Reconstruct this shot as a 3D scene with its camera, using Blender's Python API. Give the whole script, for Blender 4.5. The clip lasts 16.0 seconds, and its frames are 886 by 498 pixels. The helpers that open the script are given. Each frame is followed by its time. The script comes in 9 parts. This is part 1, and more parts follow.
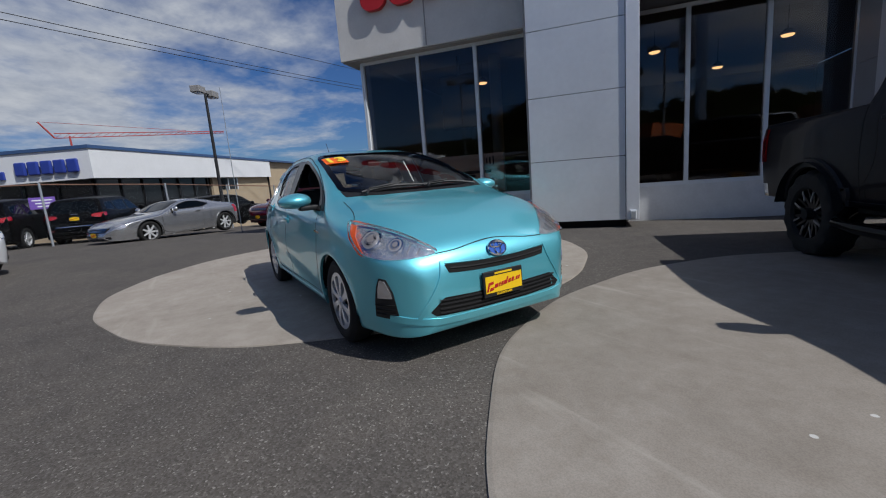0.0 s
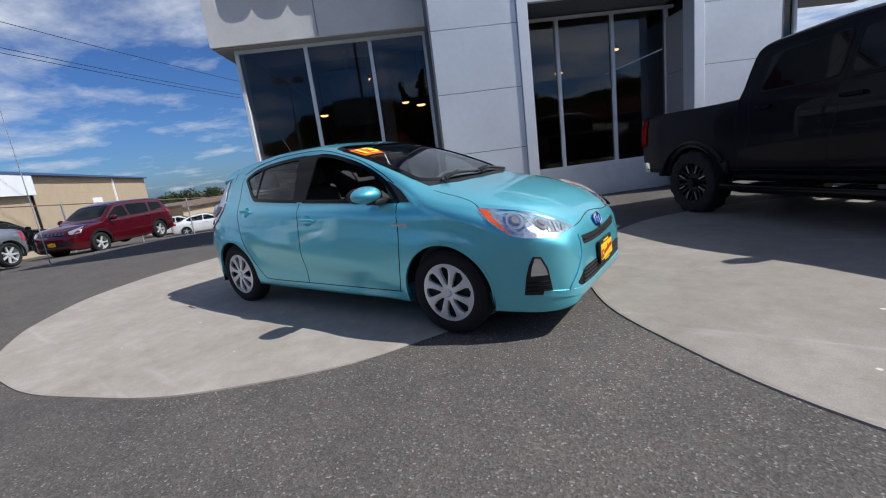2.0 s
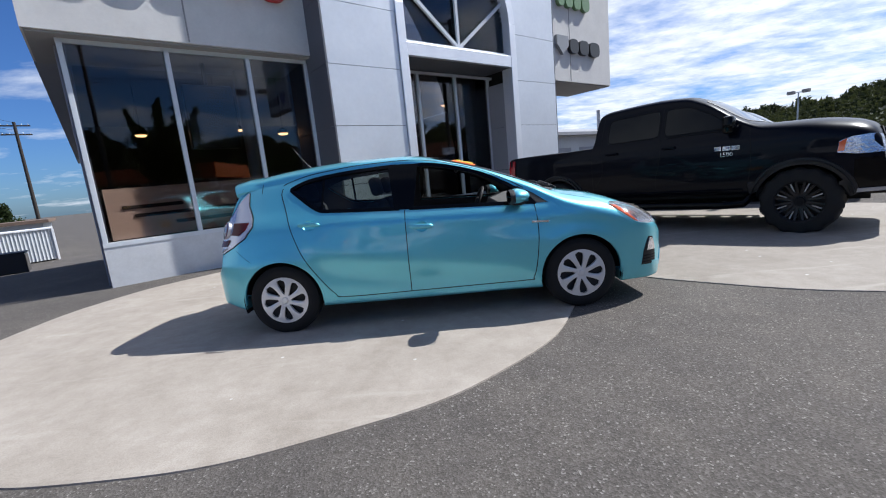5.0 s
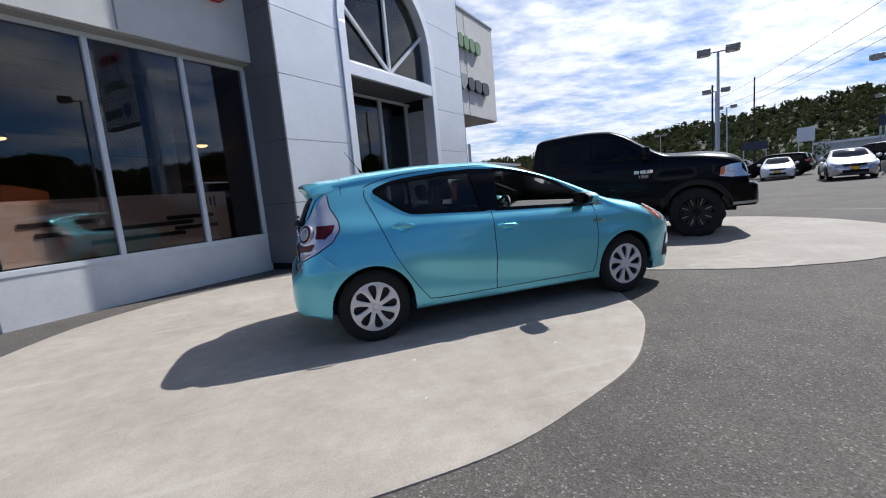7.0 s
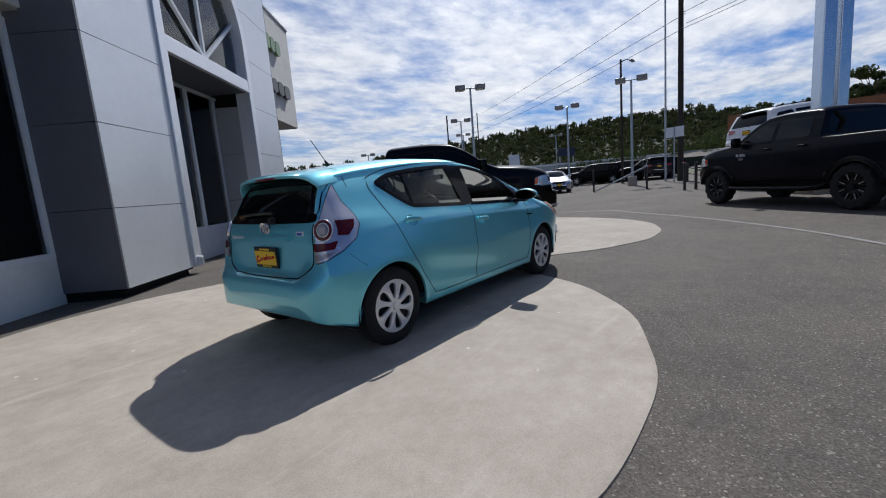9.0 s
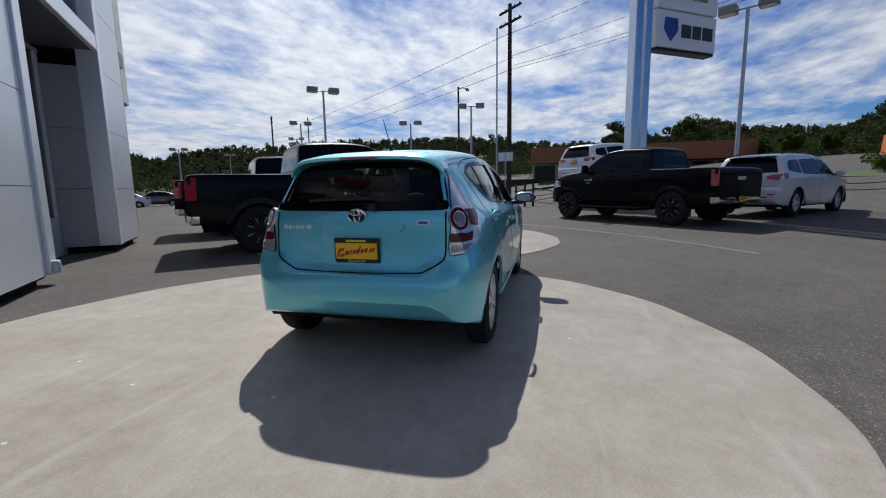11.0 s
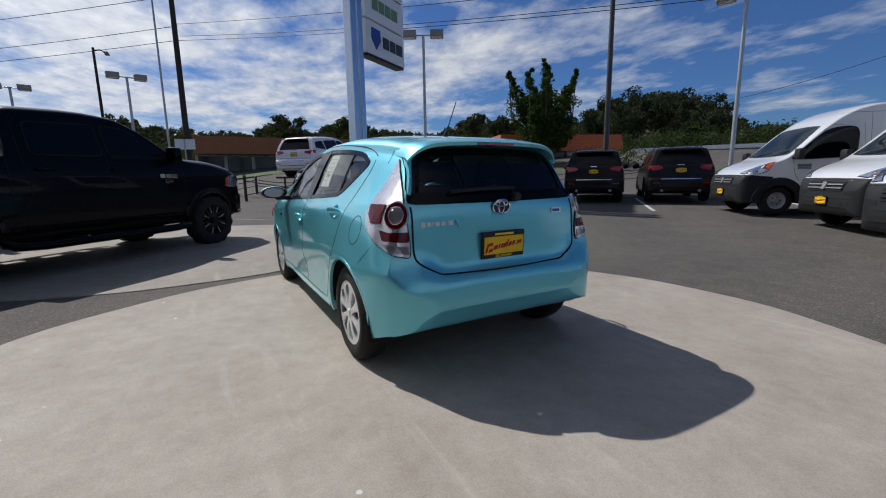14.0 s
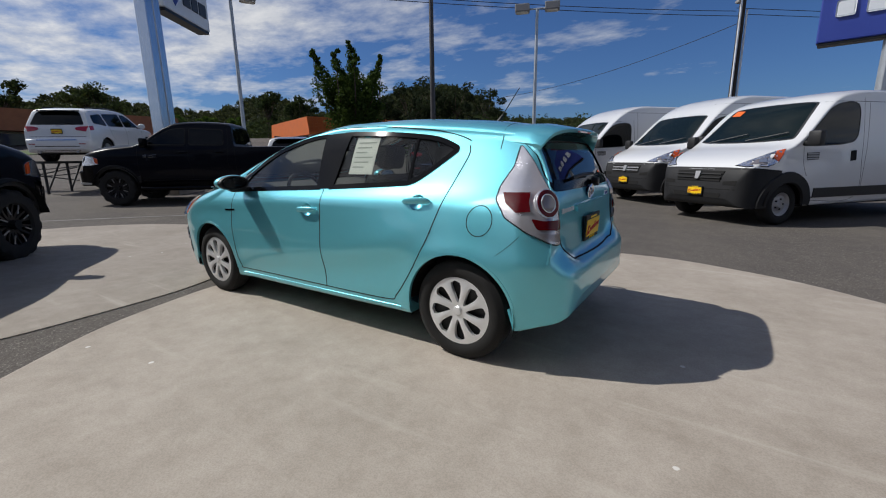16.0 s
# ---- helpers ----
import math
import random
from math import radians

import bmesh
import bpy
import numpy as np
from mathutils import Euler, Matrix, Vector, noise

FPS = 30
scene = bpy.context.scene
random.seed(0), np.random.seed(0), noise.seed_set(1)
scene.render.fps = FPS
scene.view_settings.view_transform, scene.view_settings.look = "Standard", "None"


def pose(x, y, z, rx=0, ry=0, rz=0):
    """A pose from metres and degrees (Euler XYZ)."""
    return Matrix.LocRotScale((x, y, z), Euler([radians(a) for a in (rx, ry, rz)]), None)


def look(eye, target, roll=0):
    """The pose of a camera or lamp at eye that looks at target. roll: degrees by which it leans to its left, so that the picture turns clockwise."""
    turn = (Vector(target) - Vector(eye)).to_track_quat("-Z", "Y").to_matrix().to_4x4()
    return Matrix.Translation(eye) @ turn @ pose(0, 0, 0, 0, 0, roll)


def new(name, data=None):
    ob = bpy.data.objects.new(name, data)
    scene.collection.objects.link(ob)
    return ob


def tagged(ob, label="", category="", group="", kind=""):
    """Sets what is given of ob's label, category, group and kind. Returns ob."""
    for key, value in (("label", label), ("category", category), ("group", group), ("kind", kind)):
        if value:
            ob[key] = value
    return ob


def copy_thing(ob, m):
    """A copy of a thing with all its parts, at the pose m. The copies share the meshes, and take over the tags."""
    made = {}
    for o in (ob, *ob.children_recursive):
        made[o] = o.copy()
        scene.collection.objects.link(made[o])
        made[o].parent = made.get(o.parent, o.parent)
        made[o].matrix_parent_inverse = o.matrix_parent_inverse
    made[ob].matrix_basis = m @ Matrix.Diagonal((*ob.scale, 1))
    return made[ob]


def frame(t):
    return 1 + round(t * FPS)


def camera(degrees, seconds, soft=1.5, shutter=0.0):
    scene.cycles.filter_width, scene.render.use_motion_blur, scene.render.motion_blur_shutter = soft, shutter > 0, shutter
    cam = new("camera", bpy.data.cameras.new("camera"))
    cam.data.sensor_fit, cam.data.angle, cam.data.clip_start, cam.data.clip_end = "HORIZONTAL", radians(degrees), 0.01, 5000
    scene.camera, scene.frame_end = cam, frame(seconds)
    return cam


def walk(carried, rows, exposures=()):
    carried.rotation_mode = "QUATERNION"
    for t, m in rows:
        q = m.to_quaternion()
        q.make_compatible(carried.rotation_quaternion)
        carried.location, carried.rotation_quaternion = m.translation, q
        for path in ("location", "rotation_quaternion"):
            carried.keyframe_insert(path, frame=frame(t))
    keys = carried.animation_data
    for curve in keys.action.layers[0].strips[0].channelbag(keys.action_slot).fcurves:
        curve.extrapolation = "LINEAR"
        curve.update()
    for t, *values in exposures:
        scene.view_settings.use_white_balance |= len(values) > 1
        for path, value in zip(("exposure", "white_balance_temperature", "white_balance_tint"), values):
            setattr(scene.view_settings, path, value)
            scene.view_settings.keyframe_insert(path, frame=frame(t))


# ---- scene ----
cam = camera(92.5, 16.0, soft=1.1)
PATH = [
    (0, (4.152, -1.628, 1.106), (2.454, -0.624, 0.771), -4.5),
    (0.5, (3.849, -1.989, 1.126), (2.26, -0.826, 0.774), -3.6),
    (1, (3.591, -2.381, 1.124), (2.188, -1.004, 0.76), -3.1),
    (1.5, (3.264, -2.725, 1.134), (2.002, -1.221, 0.753), -6.7),
    (2, (2.879, -3.026, 1.182), (1.736, -1.436, 0.771), -7.3),
    (2.5, (2.521, -3.379, 1.218), (1.617, -1.641, 0.813), -8.4),
    (3, (2.08, -3.624, 1.231), (1.286, -1.845, 0.782), -8.5),
    (3.5, (1.656, -3.895, 1.23), (1.079, -2.018, 0.85), -7.0),
    (6, (-0.855, -4.36, 1.199), (-0.574, -2.41, 0.85), -5.6),
    (6.5, (-1.357, -4.284, 1.176), (-0.89, -2.372, 0.818), -5.4),
    (7, (-1.825, -4.168, 1.171), (-1.174, -2.295, 0.907), -5.1),
    (7.5, (-2.289, -4.029, 1.18), (-1.342, -2.286, 0.918), -4.4),
    (8, (-2.695, -3.72, 1.199), (-1.596, -2.07, 0.938), -3.9),
    (8.5, (-3.109, -3.412, 1.186), (-1.766, -1.957, 0.905), -4.8),
    (11, (-4.276, -1.21, 1.12), (-2.359, -0.715, 0.838), -0.9),
    (11.5, (-4.386, -0.719, 1.117), (-2.428, -0.443, 0.819), -1.5),
    (12, (-4.439, -0.228, 1.127), (-2.452, -0.168, 0.902), -0.7),
    (12.5, (-4.411, 0.242, 1.133), (-2.458, -0.085, 0.851), -1.6),
    (13, (-4.23, 0.71, 1.147), (-2.317, 0.183, 0.891), -0.4),
    (13.5, (-4.077, 1.164, 1.154), (-2.293, 0.314, 0.851), -0.3),
    (14, (-3.806, 1.549, 1.137), (-2.09, 0.577, 0.8), -0.9),
    (14.5, (-3.539, 1.902, 1.137), (-1.936, 0.744, 0.836), -0.5),
    (15, (-3.225, 2.233, 1.149), (-1.802, 0.875, 0.786), -1.2),
    (15.5, (-2.856, 2.494, 1.159), (-1.517, 1.059, 0.776), 1.0),
    (16, (-2.502, 2.795, 1.176), (-1.42, 1.166, 0.755), -0.8),
]
# the clip's camera sets its own exposure
EXPOSURES = [(0, -0.4, 6200, 10), (0.5, -0.3, 6200, 10), (1.5, 0.05, 6150, 10), (2.5, 0.35, 6100, 10), (3.5, 0.6, 6050, 10), (6, 0.5, 6150, 10), (7, 0.4, 6200, 10), (8, 0.1, 6250, 10), (8.5, 0.0, 6250, 10), (11, -0.12, 6250, 10), (13, -0.15, 6300, 10), (14.5, -0.2, 6300, 10), (16, -0.15, 6500, 10)]
walk(cam, [(t, look(e, g, r)) for t, e, g, r in PATH], EXPOSURES)
# ---- light ----
SUN_AZ, SUN_EL = radians(22.6), radians(47.4)
SUN_DIR = Vector((math.cos(SUN_EL) * math.cos(SUN_AZ), math.cos(SUN_EL) * math.sin(SUN_AZ), math.sin(SUN_EL)))
sun = new("sun", bpy.data.lights.new("sun", "SUN"))
sun.data.energy, sun.data.angle, sun.data.color = 4.5, radians(0.53), (1.0, 0.97, 0.92)
sun.matrix_world = look(SUN_DIR * 60, (0, 0, 0))

world = bpy.data.worlds.new("sky")
scene.world = world
world.use_nodes = True
wt = world.node_tree
wt.nodes.clear()


def node(tree, kind, **values):
    n = tree.nodes.new(kind)
    for key, value in values.items():
        if key in n.inputs:
            n.inputs[key].default_value = value
    return n


def ramp(tree, source, stops, mode="LINEAR"):
    n = tree.nodes.new("ShaderNodeValToRGB")
    n.color_ramp.interpolation = mode
    els = n.color_ramp.elements
    while len(els) < len(stops):
        els.new(0.5)
    for e, (at, col) in zip(els, stops):
        e.position = at
        e.color = col if len(col) == 4 else (*col, 1)
    tree.links.new(source, n.inputs["Fac"])
    return n.outputs["Color"]


def math_node(tree, op, a, b=0.0):
    n = tree.nodes.new("ShaderNodeMath")
    n.operation = op
    for i, v in enumerate((a, b)):
        if isinstance(v, (int, float)):
            n.inputs[i].default_value = v
        else:
            tree.links.new(v, n.inputs[i])
    return n.outputs[0]


def mix_rgb(tree, fac, a, b, mode="MIX"):
    n = tree.nodes.new("ShaderNodeMix")
    n.data_type, n.blend_type = "RGBA", mode
    for key, v in ((0, fac), (6, a), (7, b)):
        if isinstance(v, (int, float, tuple)):
            n.inputs[key].default_value = v
        else:
            tree.links.new(v, n.inputs[key])
    return n.outputs[2]


# a clear sky with torn, streaky cloud sheets, thickest towards the sun
sky = wt.nodes.new("ShaderNodeTexSky")
sky.sky_type, sky.sun_disc = "NISHITA", False
sky.sun_elevation, sky.sun_rotation = SUN_EL, math.pi / 2 - SUN_AZ
sky.air_density, sky.dust_density, sky.ozone_density = 1.0, 0.6, 2.5
tc = wt.nodes.new("ShaderNodeTexCoord")
sep = wt.nodes.new("ShaderNodeSeparateXYZ")
wt.links.new(tc.outputs["Generated"], sep.inputs[0])
up = math_node(wt, "ADD", math_node(wt, "MAXIMUM", sep.outputs["Z"], 0.0), 0.10)
flat = wt.nodes.new("ShaderNodeCombineXYZ")
wt.links.new(math_node(wt, "DIVIDE", sep.outputs["X"], up), flat.inputs[0])
wt.links.new(math_node(wt, "DIVIDE", sep.outputs["Y"], up), flat.inputs[1])


def cloud_noise(scale, stretch, turn, detail, rough, warp=0.4):
    m = wt.nodes.new("ShaderNodeMapping")
    m.inputs["Rotation"].default_value = (0, 0, turn)
    m.inputs["Scale"].default_value = (1, stretch, 1)
    wt.links.new(flat.outputs[0], m.inputs[0])
    n = node(wt, "ShaderNodeTexNoise", Scale=scale, Detail=detail, Roughness=rough, Distortion=warp)
    wt.links.new(m.outputs[0], n.inputs["Vector"])
    return n.outputs["Fac"]


big = cloud_noise(1.0, 1.2, 0.5, 5, 0.55, 0.2)
streak = cloud_noise(4.2, 1.45, 0.9, 10, 0.63, 0.12)
towards = wt.nodes.new("ShaderNodeVectorMath")
towards.operation = "DOT_PRODUCT"
towards.inputs[1].default_value = (0.81, 0.59, 0.0)
wt.links.new(tc.outputs["Generated"], towards.inputs[0])
lean = math_node(wt, "MULTIPLY", towards.outputs["Value"], 0.16)
west = wt.nodes.new("ShaderNodeVectorMath")
west.operation = "DOT_PRODUCT"
west.inputs[1].default_value = (-0.90, -0.30, 0.32)
wt.links.new(tc.outputs["Generated"], west.inputs[0])
bank = math_node(wt, "MULTIPLY", math_node(wt, "POWER", math_node(wt, "MAXIMUM", west.outputs["Value"], 0.0), 5.0), 0.33)
lean = math_node(wt, "ADD", lean, bank)
tear = math_node(wt, "ADD", math_node(wt, "MULTIPLY", sep.outputs["X"], 0.06), 0.21)
cover = math_node(wt, "ADD", math_node(wt, "ADD", math_node(wt, "MULTIPLY", big, 0.68), math_node(wt, "ADD", math_node(wt, "MULTIPLY", math_node(wt, "SUBTRACT", streak, 0.5), tear), 0.145)), lean)
mask = ramp(wt, cover, [(0.48, (0, 0, 0)), (0.56, (0.38, 0.38, 0.38)), (0.66, (0.88, 0.88, 0.88)), (0.77, (1, 1, 1))])
cloud_tone = ramp(wt, streak, [(0.3, (8.6, 9.0, 9.8)), (0.7, (12.2, 12.3, 12.5))])
sunward = wt.nodes.new("ShaderNodeVectorMath")
sunward.operation = "DOT_PRODUCT"
sunward.inputs[1].default_value = SUN_DIR
wt.links.new(tc.outputs["Generated"], sunward.inputs[0])
lit = ramp(wt, math_node(wt, "ADD", math_node(wt, "MULTIPLY", sunward.outputs["Value"], 0.5), 0.5), [(0.2, (0.74, 0.76, 0.79)), (0.6, (0.84, 0.85, 0.86)), (0.85, (0.98, 0.98, 0.98)), (0.97, (1.4, 1.4, 1.4))])
cloud_tone = mix_rgb(wt, 1.0, cloud_tone, lit, "MULTIPLY")
deep = mix_rgb(wt, 1.0, sky.outputs["Color"], (0.44, 0.68, 1.08, 1), "MULTIPLY")
sky_all = mix_rgb(wt, mask, deep, cloud_tone)
bg = node(wt, "ShaderNodeBackground", Strength=0.07)
wt.links.new(sky_all, bg.inputs["Color"])
out = wt.nodes.new("ShaderNodeOutputWorld")
wt.links.new(bg.outputs[0], out.inputs["Surface"])
scene.view_settings.exposure = 0.0

# ---- materials ----
MATS = {}


def mat(name, base=(0.5, 0.5, 0.5), rough=0.5, metal=0.0, coat=0.0, vary=0.0, scale=4.0, bump=0.0, bump_scale=60.0, emit=None, power=0.0, spread=0.0, spec=0.5):
    """A painted, moulded or metal surface; vary: mottling at two scales; bump: fine relief; spread: difference from piece to piece."""
    if name in MATS:
        return MATS[name]
    m = bpy.data.materials.new(name)
    m.use_nodes = True
    t = m.node_tree
    p = t.nodes["Principled BSDF"]
    p.inputs["Base Color"].default_value = (*base, 1)
    p.inputs["Roughness"].default_value, p.inputs["Metallic"].default_value = rough, metal
    p.inputs["Coat Weight"].default_value, p.inputs["Coat Roughness"].default_value = coat, 0.03
    p.inputs["Specular IOR Level"].default_value = spec
    if vary or bump:
        c = t.nodes.new("ShaderNodeTexCoord")
    if vary:
        a = node(t, "ShaderNodeTexNoise", Scale=scale, Detail=6.0, Roughness=0.6)
        b = node(t, "ShaderNodeTexNoise", Scale=scale * 9, Detail=4.0, Roughness=0.6)
        t.links.new(c.outputs["Object"], a.inputs["Vector"])
        t.links.new(c.outputs["Object"], b.inputs["Vector"])
        k = math_node(t, "ADD", math_node(t, "MULTIPLY", a.outputs["Fac"], 0.65), math_node(t, "MULTIPLY", b.outputs["Fac"], 0.35))
        lo, hi = tuple(x * (1 - vary) for x in base), tuple(min(1, x * (1 + vary)) for x in base)
        col = ramp(t, k, [(0.32, lo), (0.68, hi)])
        if spread:
            o = t.nodes.new("ShaderNodeObjectInfo")
            f = math_node(t, "ADD", math_node(t, "MULTIPLY", o.outputs["Random"], spread), 1 - spread / 2)
            h = t.nodes.new("ShaderNodeCombineColor")
            for i in range(3):
                t.links.new(f, h.inputs[i])
            col = mix_rgb(t, 1.0, col, h.outputs[0], "MULTIPLY")
        t.links.new(col, p.inputs["Base Color"])
        r = math_node(t, "ADD", math_node(t, "MULTIPLY", k, 0.25), rough - 0.125)
        t.links.new(r, p.inputs["Roughness"])
    if bump:
        n = node(t, "ShaderNodeTexNoise", Scale=bump_scale, Detail=5.0)
        t.links.new(c.outputs["Object"], n.inputs["Vector"])
        q = node(t, "ShaderNodeBump", Strength=bump, Distance=0.01)
        t.links.new(n.outputs["Fac"], q.inputs["Height"])
        t.links.new(q.outputs[0], p.inputs["Normal"])
    if emit:
        p.inputs["Emission Color"].default_value, p.inputs["Emission Strength"].default_value = (*emit, 1), power
    MATS[name] = m
    return m


def glass(name, tint=(0.5, 0.55, 0.55), ior=1.45, rough=0.0):
    """A thin pane: tinted see-through, with a mirror's gloss that grows at grazing angles."""
    if name in MATS:
        return MATS[name]
    m = bpy.data.materials.new(name)
    m.use_nodes = True
    t = m.node_tree
    t.nodes.clear()
    tr = node(t, "ShaderNodeBsdfTransparent", Color=(*tint, 1))
    gl = node(t, "ShaderNodeBsdfGlossy", Roughness=rough, Color=(1, 1, 1, 1))
    fr = node(t, "ShaderNodeFresnel", IOR=ior)
    mx = t.nodes.new("ShaderNodeMixShader")
    ou = t.nodes.new("ShaderNodeOutputMaterial")
    t.links.new(fr.outputs[0], mx.inputs[0])
    t.links.new(tr.outputs[0], mx.inputs[1])
    t.links.new(gl.outputs[0], mx.inputs[2])
    t.links.new(mx.outputs[0], ou.inputs[0])
    MATS[name] = m
    return m


def paint(name, base, metal=0.0, rough=0.35, flake=0.0, coat=1.0):
    """Car paint: a base with a clear coat; flake: fine metallic sparkle."""
    if name in MATS:
        return MATS[name]
    m = mat(name, base, rough, metal, coat=coat, spec=0.5 if coat > 0.5 else 0.06)
    t = m.node_tree
    p = t.nodes["Principled BSDF"]
    c = t.nodes.new("ShaderNodeTexCoord")
    d = node(t, "ShaderNodeTexNoise", Scale=2.5, Detail=5.0, Roughness=0.65)
    t.links.new(c.outputs["Object"], d.inputs["Vector"])
    t.links.new(math_node(t, "ADD", math_node(t, "MULTIPLY", d.outputs["Fac"], 0.08), rough - 0.04), p.inputs["Roughness"])
    if flake:
        v = node(t, "ShaderNodeTexVoronoi", Scale=900.0)
        t.links.new(c.outputs["Object"], v.inputs["Vector"])
        col = mix_rgb(t, math_node(t, "MULTIPLY", v.outputs["Distance"], flake), (*base, 1), (*[min(1, x * 1.5 + 0.03) for x in base], 1))
        t.links.new(col, p.inputs["Base Color"])
    return m


TEAL = paint("teal_metallic_paint", (0.118, 0.475, 0.56), metal=0.61, rough=0.36, flake=0.9)
BLACK_PAINT = paint("black_paint", (0.002, 0.002, 0.0024), rough=0.3, coat=0.06)
NAVY_PAINT = paint("dark_navy_paint", (0.0035, 0.0042, 0.008), rough=0.3, coat=0.15)
WHITE_PAINT = paint("white_paint", (0.66, 0.67, 0.68), rough=0.3)
SILVER_PAINT = paint("silver_paint", (0.42, 0.425, 0.435), metal=0.8, rough=0.26, flake=0.5)
RED_PAINT = paint("deep_red_paint", (0.085, 0.002, 0.007), metal=0.3, rough=0.22)
GREY_PAINT = paint("dark_grey_paint", (0.03, 0.03, 0.033), metal=0.3, rough=0.3)
BRONZE_PAINT = paint("brown_black_paint", (0.016, 0.013, 0.012), rough=0.3, coat=0.3)
RUBBER = mat("tyre_rubber", (0.007, 0.007, 0.007), 0.85, vary=0.3, scale=12, bump=0.25, bump_scale=150)
PLASTIC = mat("black_plastic", (0.009, 0.009, 0.010), 0.55, bump=0.15, bump_scale=400)
DARK_PLASTIC = mat("charcoal_plastic", (0.014, 0.0145, 0.016), 0.6, vary=0.15, scale=6, bump=0.1, bump_scale=300, spec=0.3)
GLOSS_BLACK = mat("gloss_black_trim", (0.003, 0.003, 0.0035), 0.10, spec=0.14)
SEAM = mat("panel_gap", (0.006, 0.02, 0.024), 0.8)
SEAM_DARK = mat("dark_panel_gap", (0.002, 0.002, 0.002), 0.9)
SEAM_LIGHT = mat("grey_panel_gap", (0.08, 0.08, 0.085), 0.8)
CHROME = mat("chrome", (0.78, 0.79, 0.80), 0.08, 1.0)
SILVER = mat("silver_wheel_lacquer", (0.72, 0.73, 0.74), 0.34, 0.45, coat=0.5, vary=0.06, scale=20)
STEEL = mat("grey_steel", (0.36, 0.36, 0.37), 0.45, 0.4, vary=0.15, scale=9)
DARK_METAL = mat("dark_alloy", (0.02, 0.02, 0.022), 0.35, 0.6)
MILLED = mat("milled_alloy", (0.34, 0.34, 0.35), 0.4, 0.6)
RED_LENS = mat("red_lens", (0.35, 0.006, 0.012), 0.12, coat=1.0)
AMBER_LENS = mat("amber_lens", (0.60, 0.085, 0.015), 0.12, coat=1.0)
CLEAR_LENS = glass("clear_lens", (0.92, 0.94, 0.95), 1.4)
LENS_SILVER = mat("silvered_lens", (0.62, 0.60, 0.62), 0.12, 0.7, coat=1.0)
BADGE = mat("bright_badge", (0.72, 0.73, 0.75), 0.35, 0.3)
TAIL_CLEAR = mat("clear_tail_lens", (0.64, 0.63, 0.66), 0.24, 0.70, coat=0.6, vary=0.08, scale=9)
TAIL_RED = mat("dark_red_lens", (0.085, 0.002, 0.004), 0.18, coat=0.25, vary=0.2, scale=40, spec=0.3)
HEAD_BOWL = mat("headlight_reflector", (0.74, 0.74, 0.76), 0.10, 0.85, coat=0.6, vary=0.25, scale=14, bump=0.8, bump_scale=28)
MIRROR = mat("door_mirror_glass", (0.20, 0.21, 0.23), 0.03, 1.0)
SMOKE_LENS = mat("smoked_lens", (0.25, 0.23, 0.24), 0.1, 0.3, coat=1.0)
CLOTH = mat("charcoal_seat_cloth", (0.035, 0.036, 0.04), 0.9, vary=0.25, scale=20, bump=0.3, bump_scale=200)
SHEET_INK = mat("faint_print", (0.42, 0.45, 0.43), 0.8)
TRIM_GREY = mat("grey_cabin_trim", (0.035, 0.035, 0.038), 0.75, vary=0.1, scale=8)
YELLOW = mat("yellow_plate", (0.86, 0.55, 0.01), 0.4, vary=0.06, scale=30)
RED_INK = mat("red_ink", (0.45, 0.01, 0.01), 0.5)
ORANGE_INK = mat("orange_sticker", (0.85, 0.13, 0.01), 0.5)
YELLOW_INK = mat("yellow_sticker_ink", (0.95, 0.72, 0.05), 0.5)
SIGN_NAVY_ENAMEL = mat("navy_enamel", (0.006, 0.012, 0.05), 0.2, coat=1.0)
BLUE_INK = mat("blue_enamel", (0.02, 0.10, 0.45), 0.25, coat=1.0)
PAPER = mat("printed_paper", (0.80, 0.81, 0.79), 0.8, vary=0.04, scale=14)
CABIN_GLASS = glass("tinted_car_glass", (0.46, 0.50, 0.47), 1.40)
REAR_TINT = glass("tinted_rear_glass", (0.36, 0.38, 0.38), 1.40)
SCREEN_GLASS = glass("windscreen_glass", (0.80, 0.84, 0.82), 1.62)
DARK_GLASS = mat("dark_car_glass", (0.002, 0.003, 0.0035), 0.03, coat=0.1, spec=0.2)
GREEN_GLASS = mat("greenish_car_glass", (0.006, 0.011, 0.010), 0.03, coat=0.1, spec=0.22)
# ---- tools ----
def part(name, bm, material, parent=None, label="", smooth=False, outward=None):
    """Links a bmesh as one mesh object, under a thing or a part if one is given; outward: the way an open sheet faces."""
    me = bpy.data.meshes.new(name)
    bmesh.ops.recalc_face_normals(bm, faces=bm.faces[:])
    if outward is not None and sum((f.normal * f.calc_area() for f in bm.faces), Vector()).dot(outward) < 0:
        bmesh.ops.reverse_faces(bm, faces=bm.faces[:])
    bm.to_mesh(me)
    bm.free()
    me.materials.append(material)
    if smooth:
        me.shade_smooth()
        me.set_sharp_from_angle(angle=radians(38))
    ob = new(name, me)
    if parent is not None:
        ob.parent = parent
    if label:
        ob["label"] = label
    return ob


def thing(name, label, category, m=None, group="", kind=""):
    ob = new(name)
    ob.empty_display_size = 0.2
    if m is not None:
        ob.matrix_world = m
    return tagged(ob, label, category, group, kind)


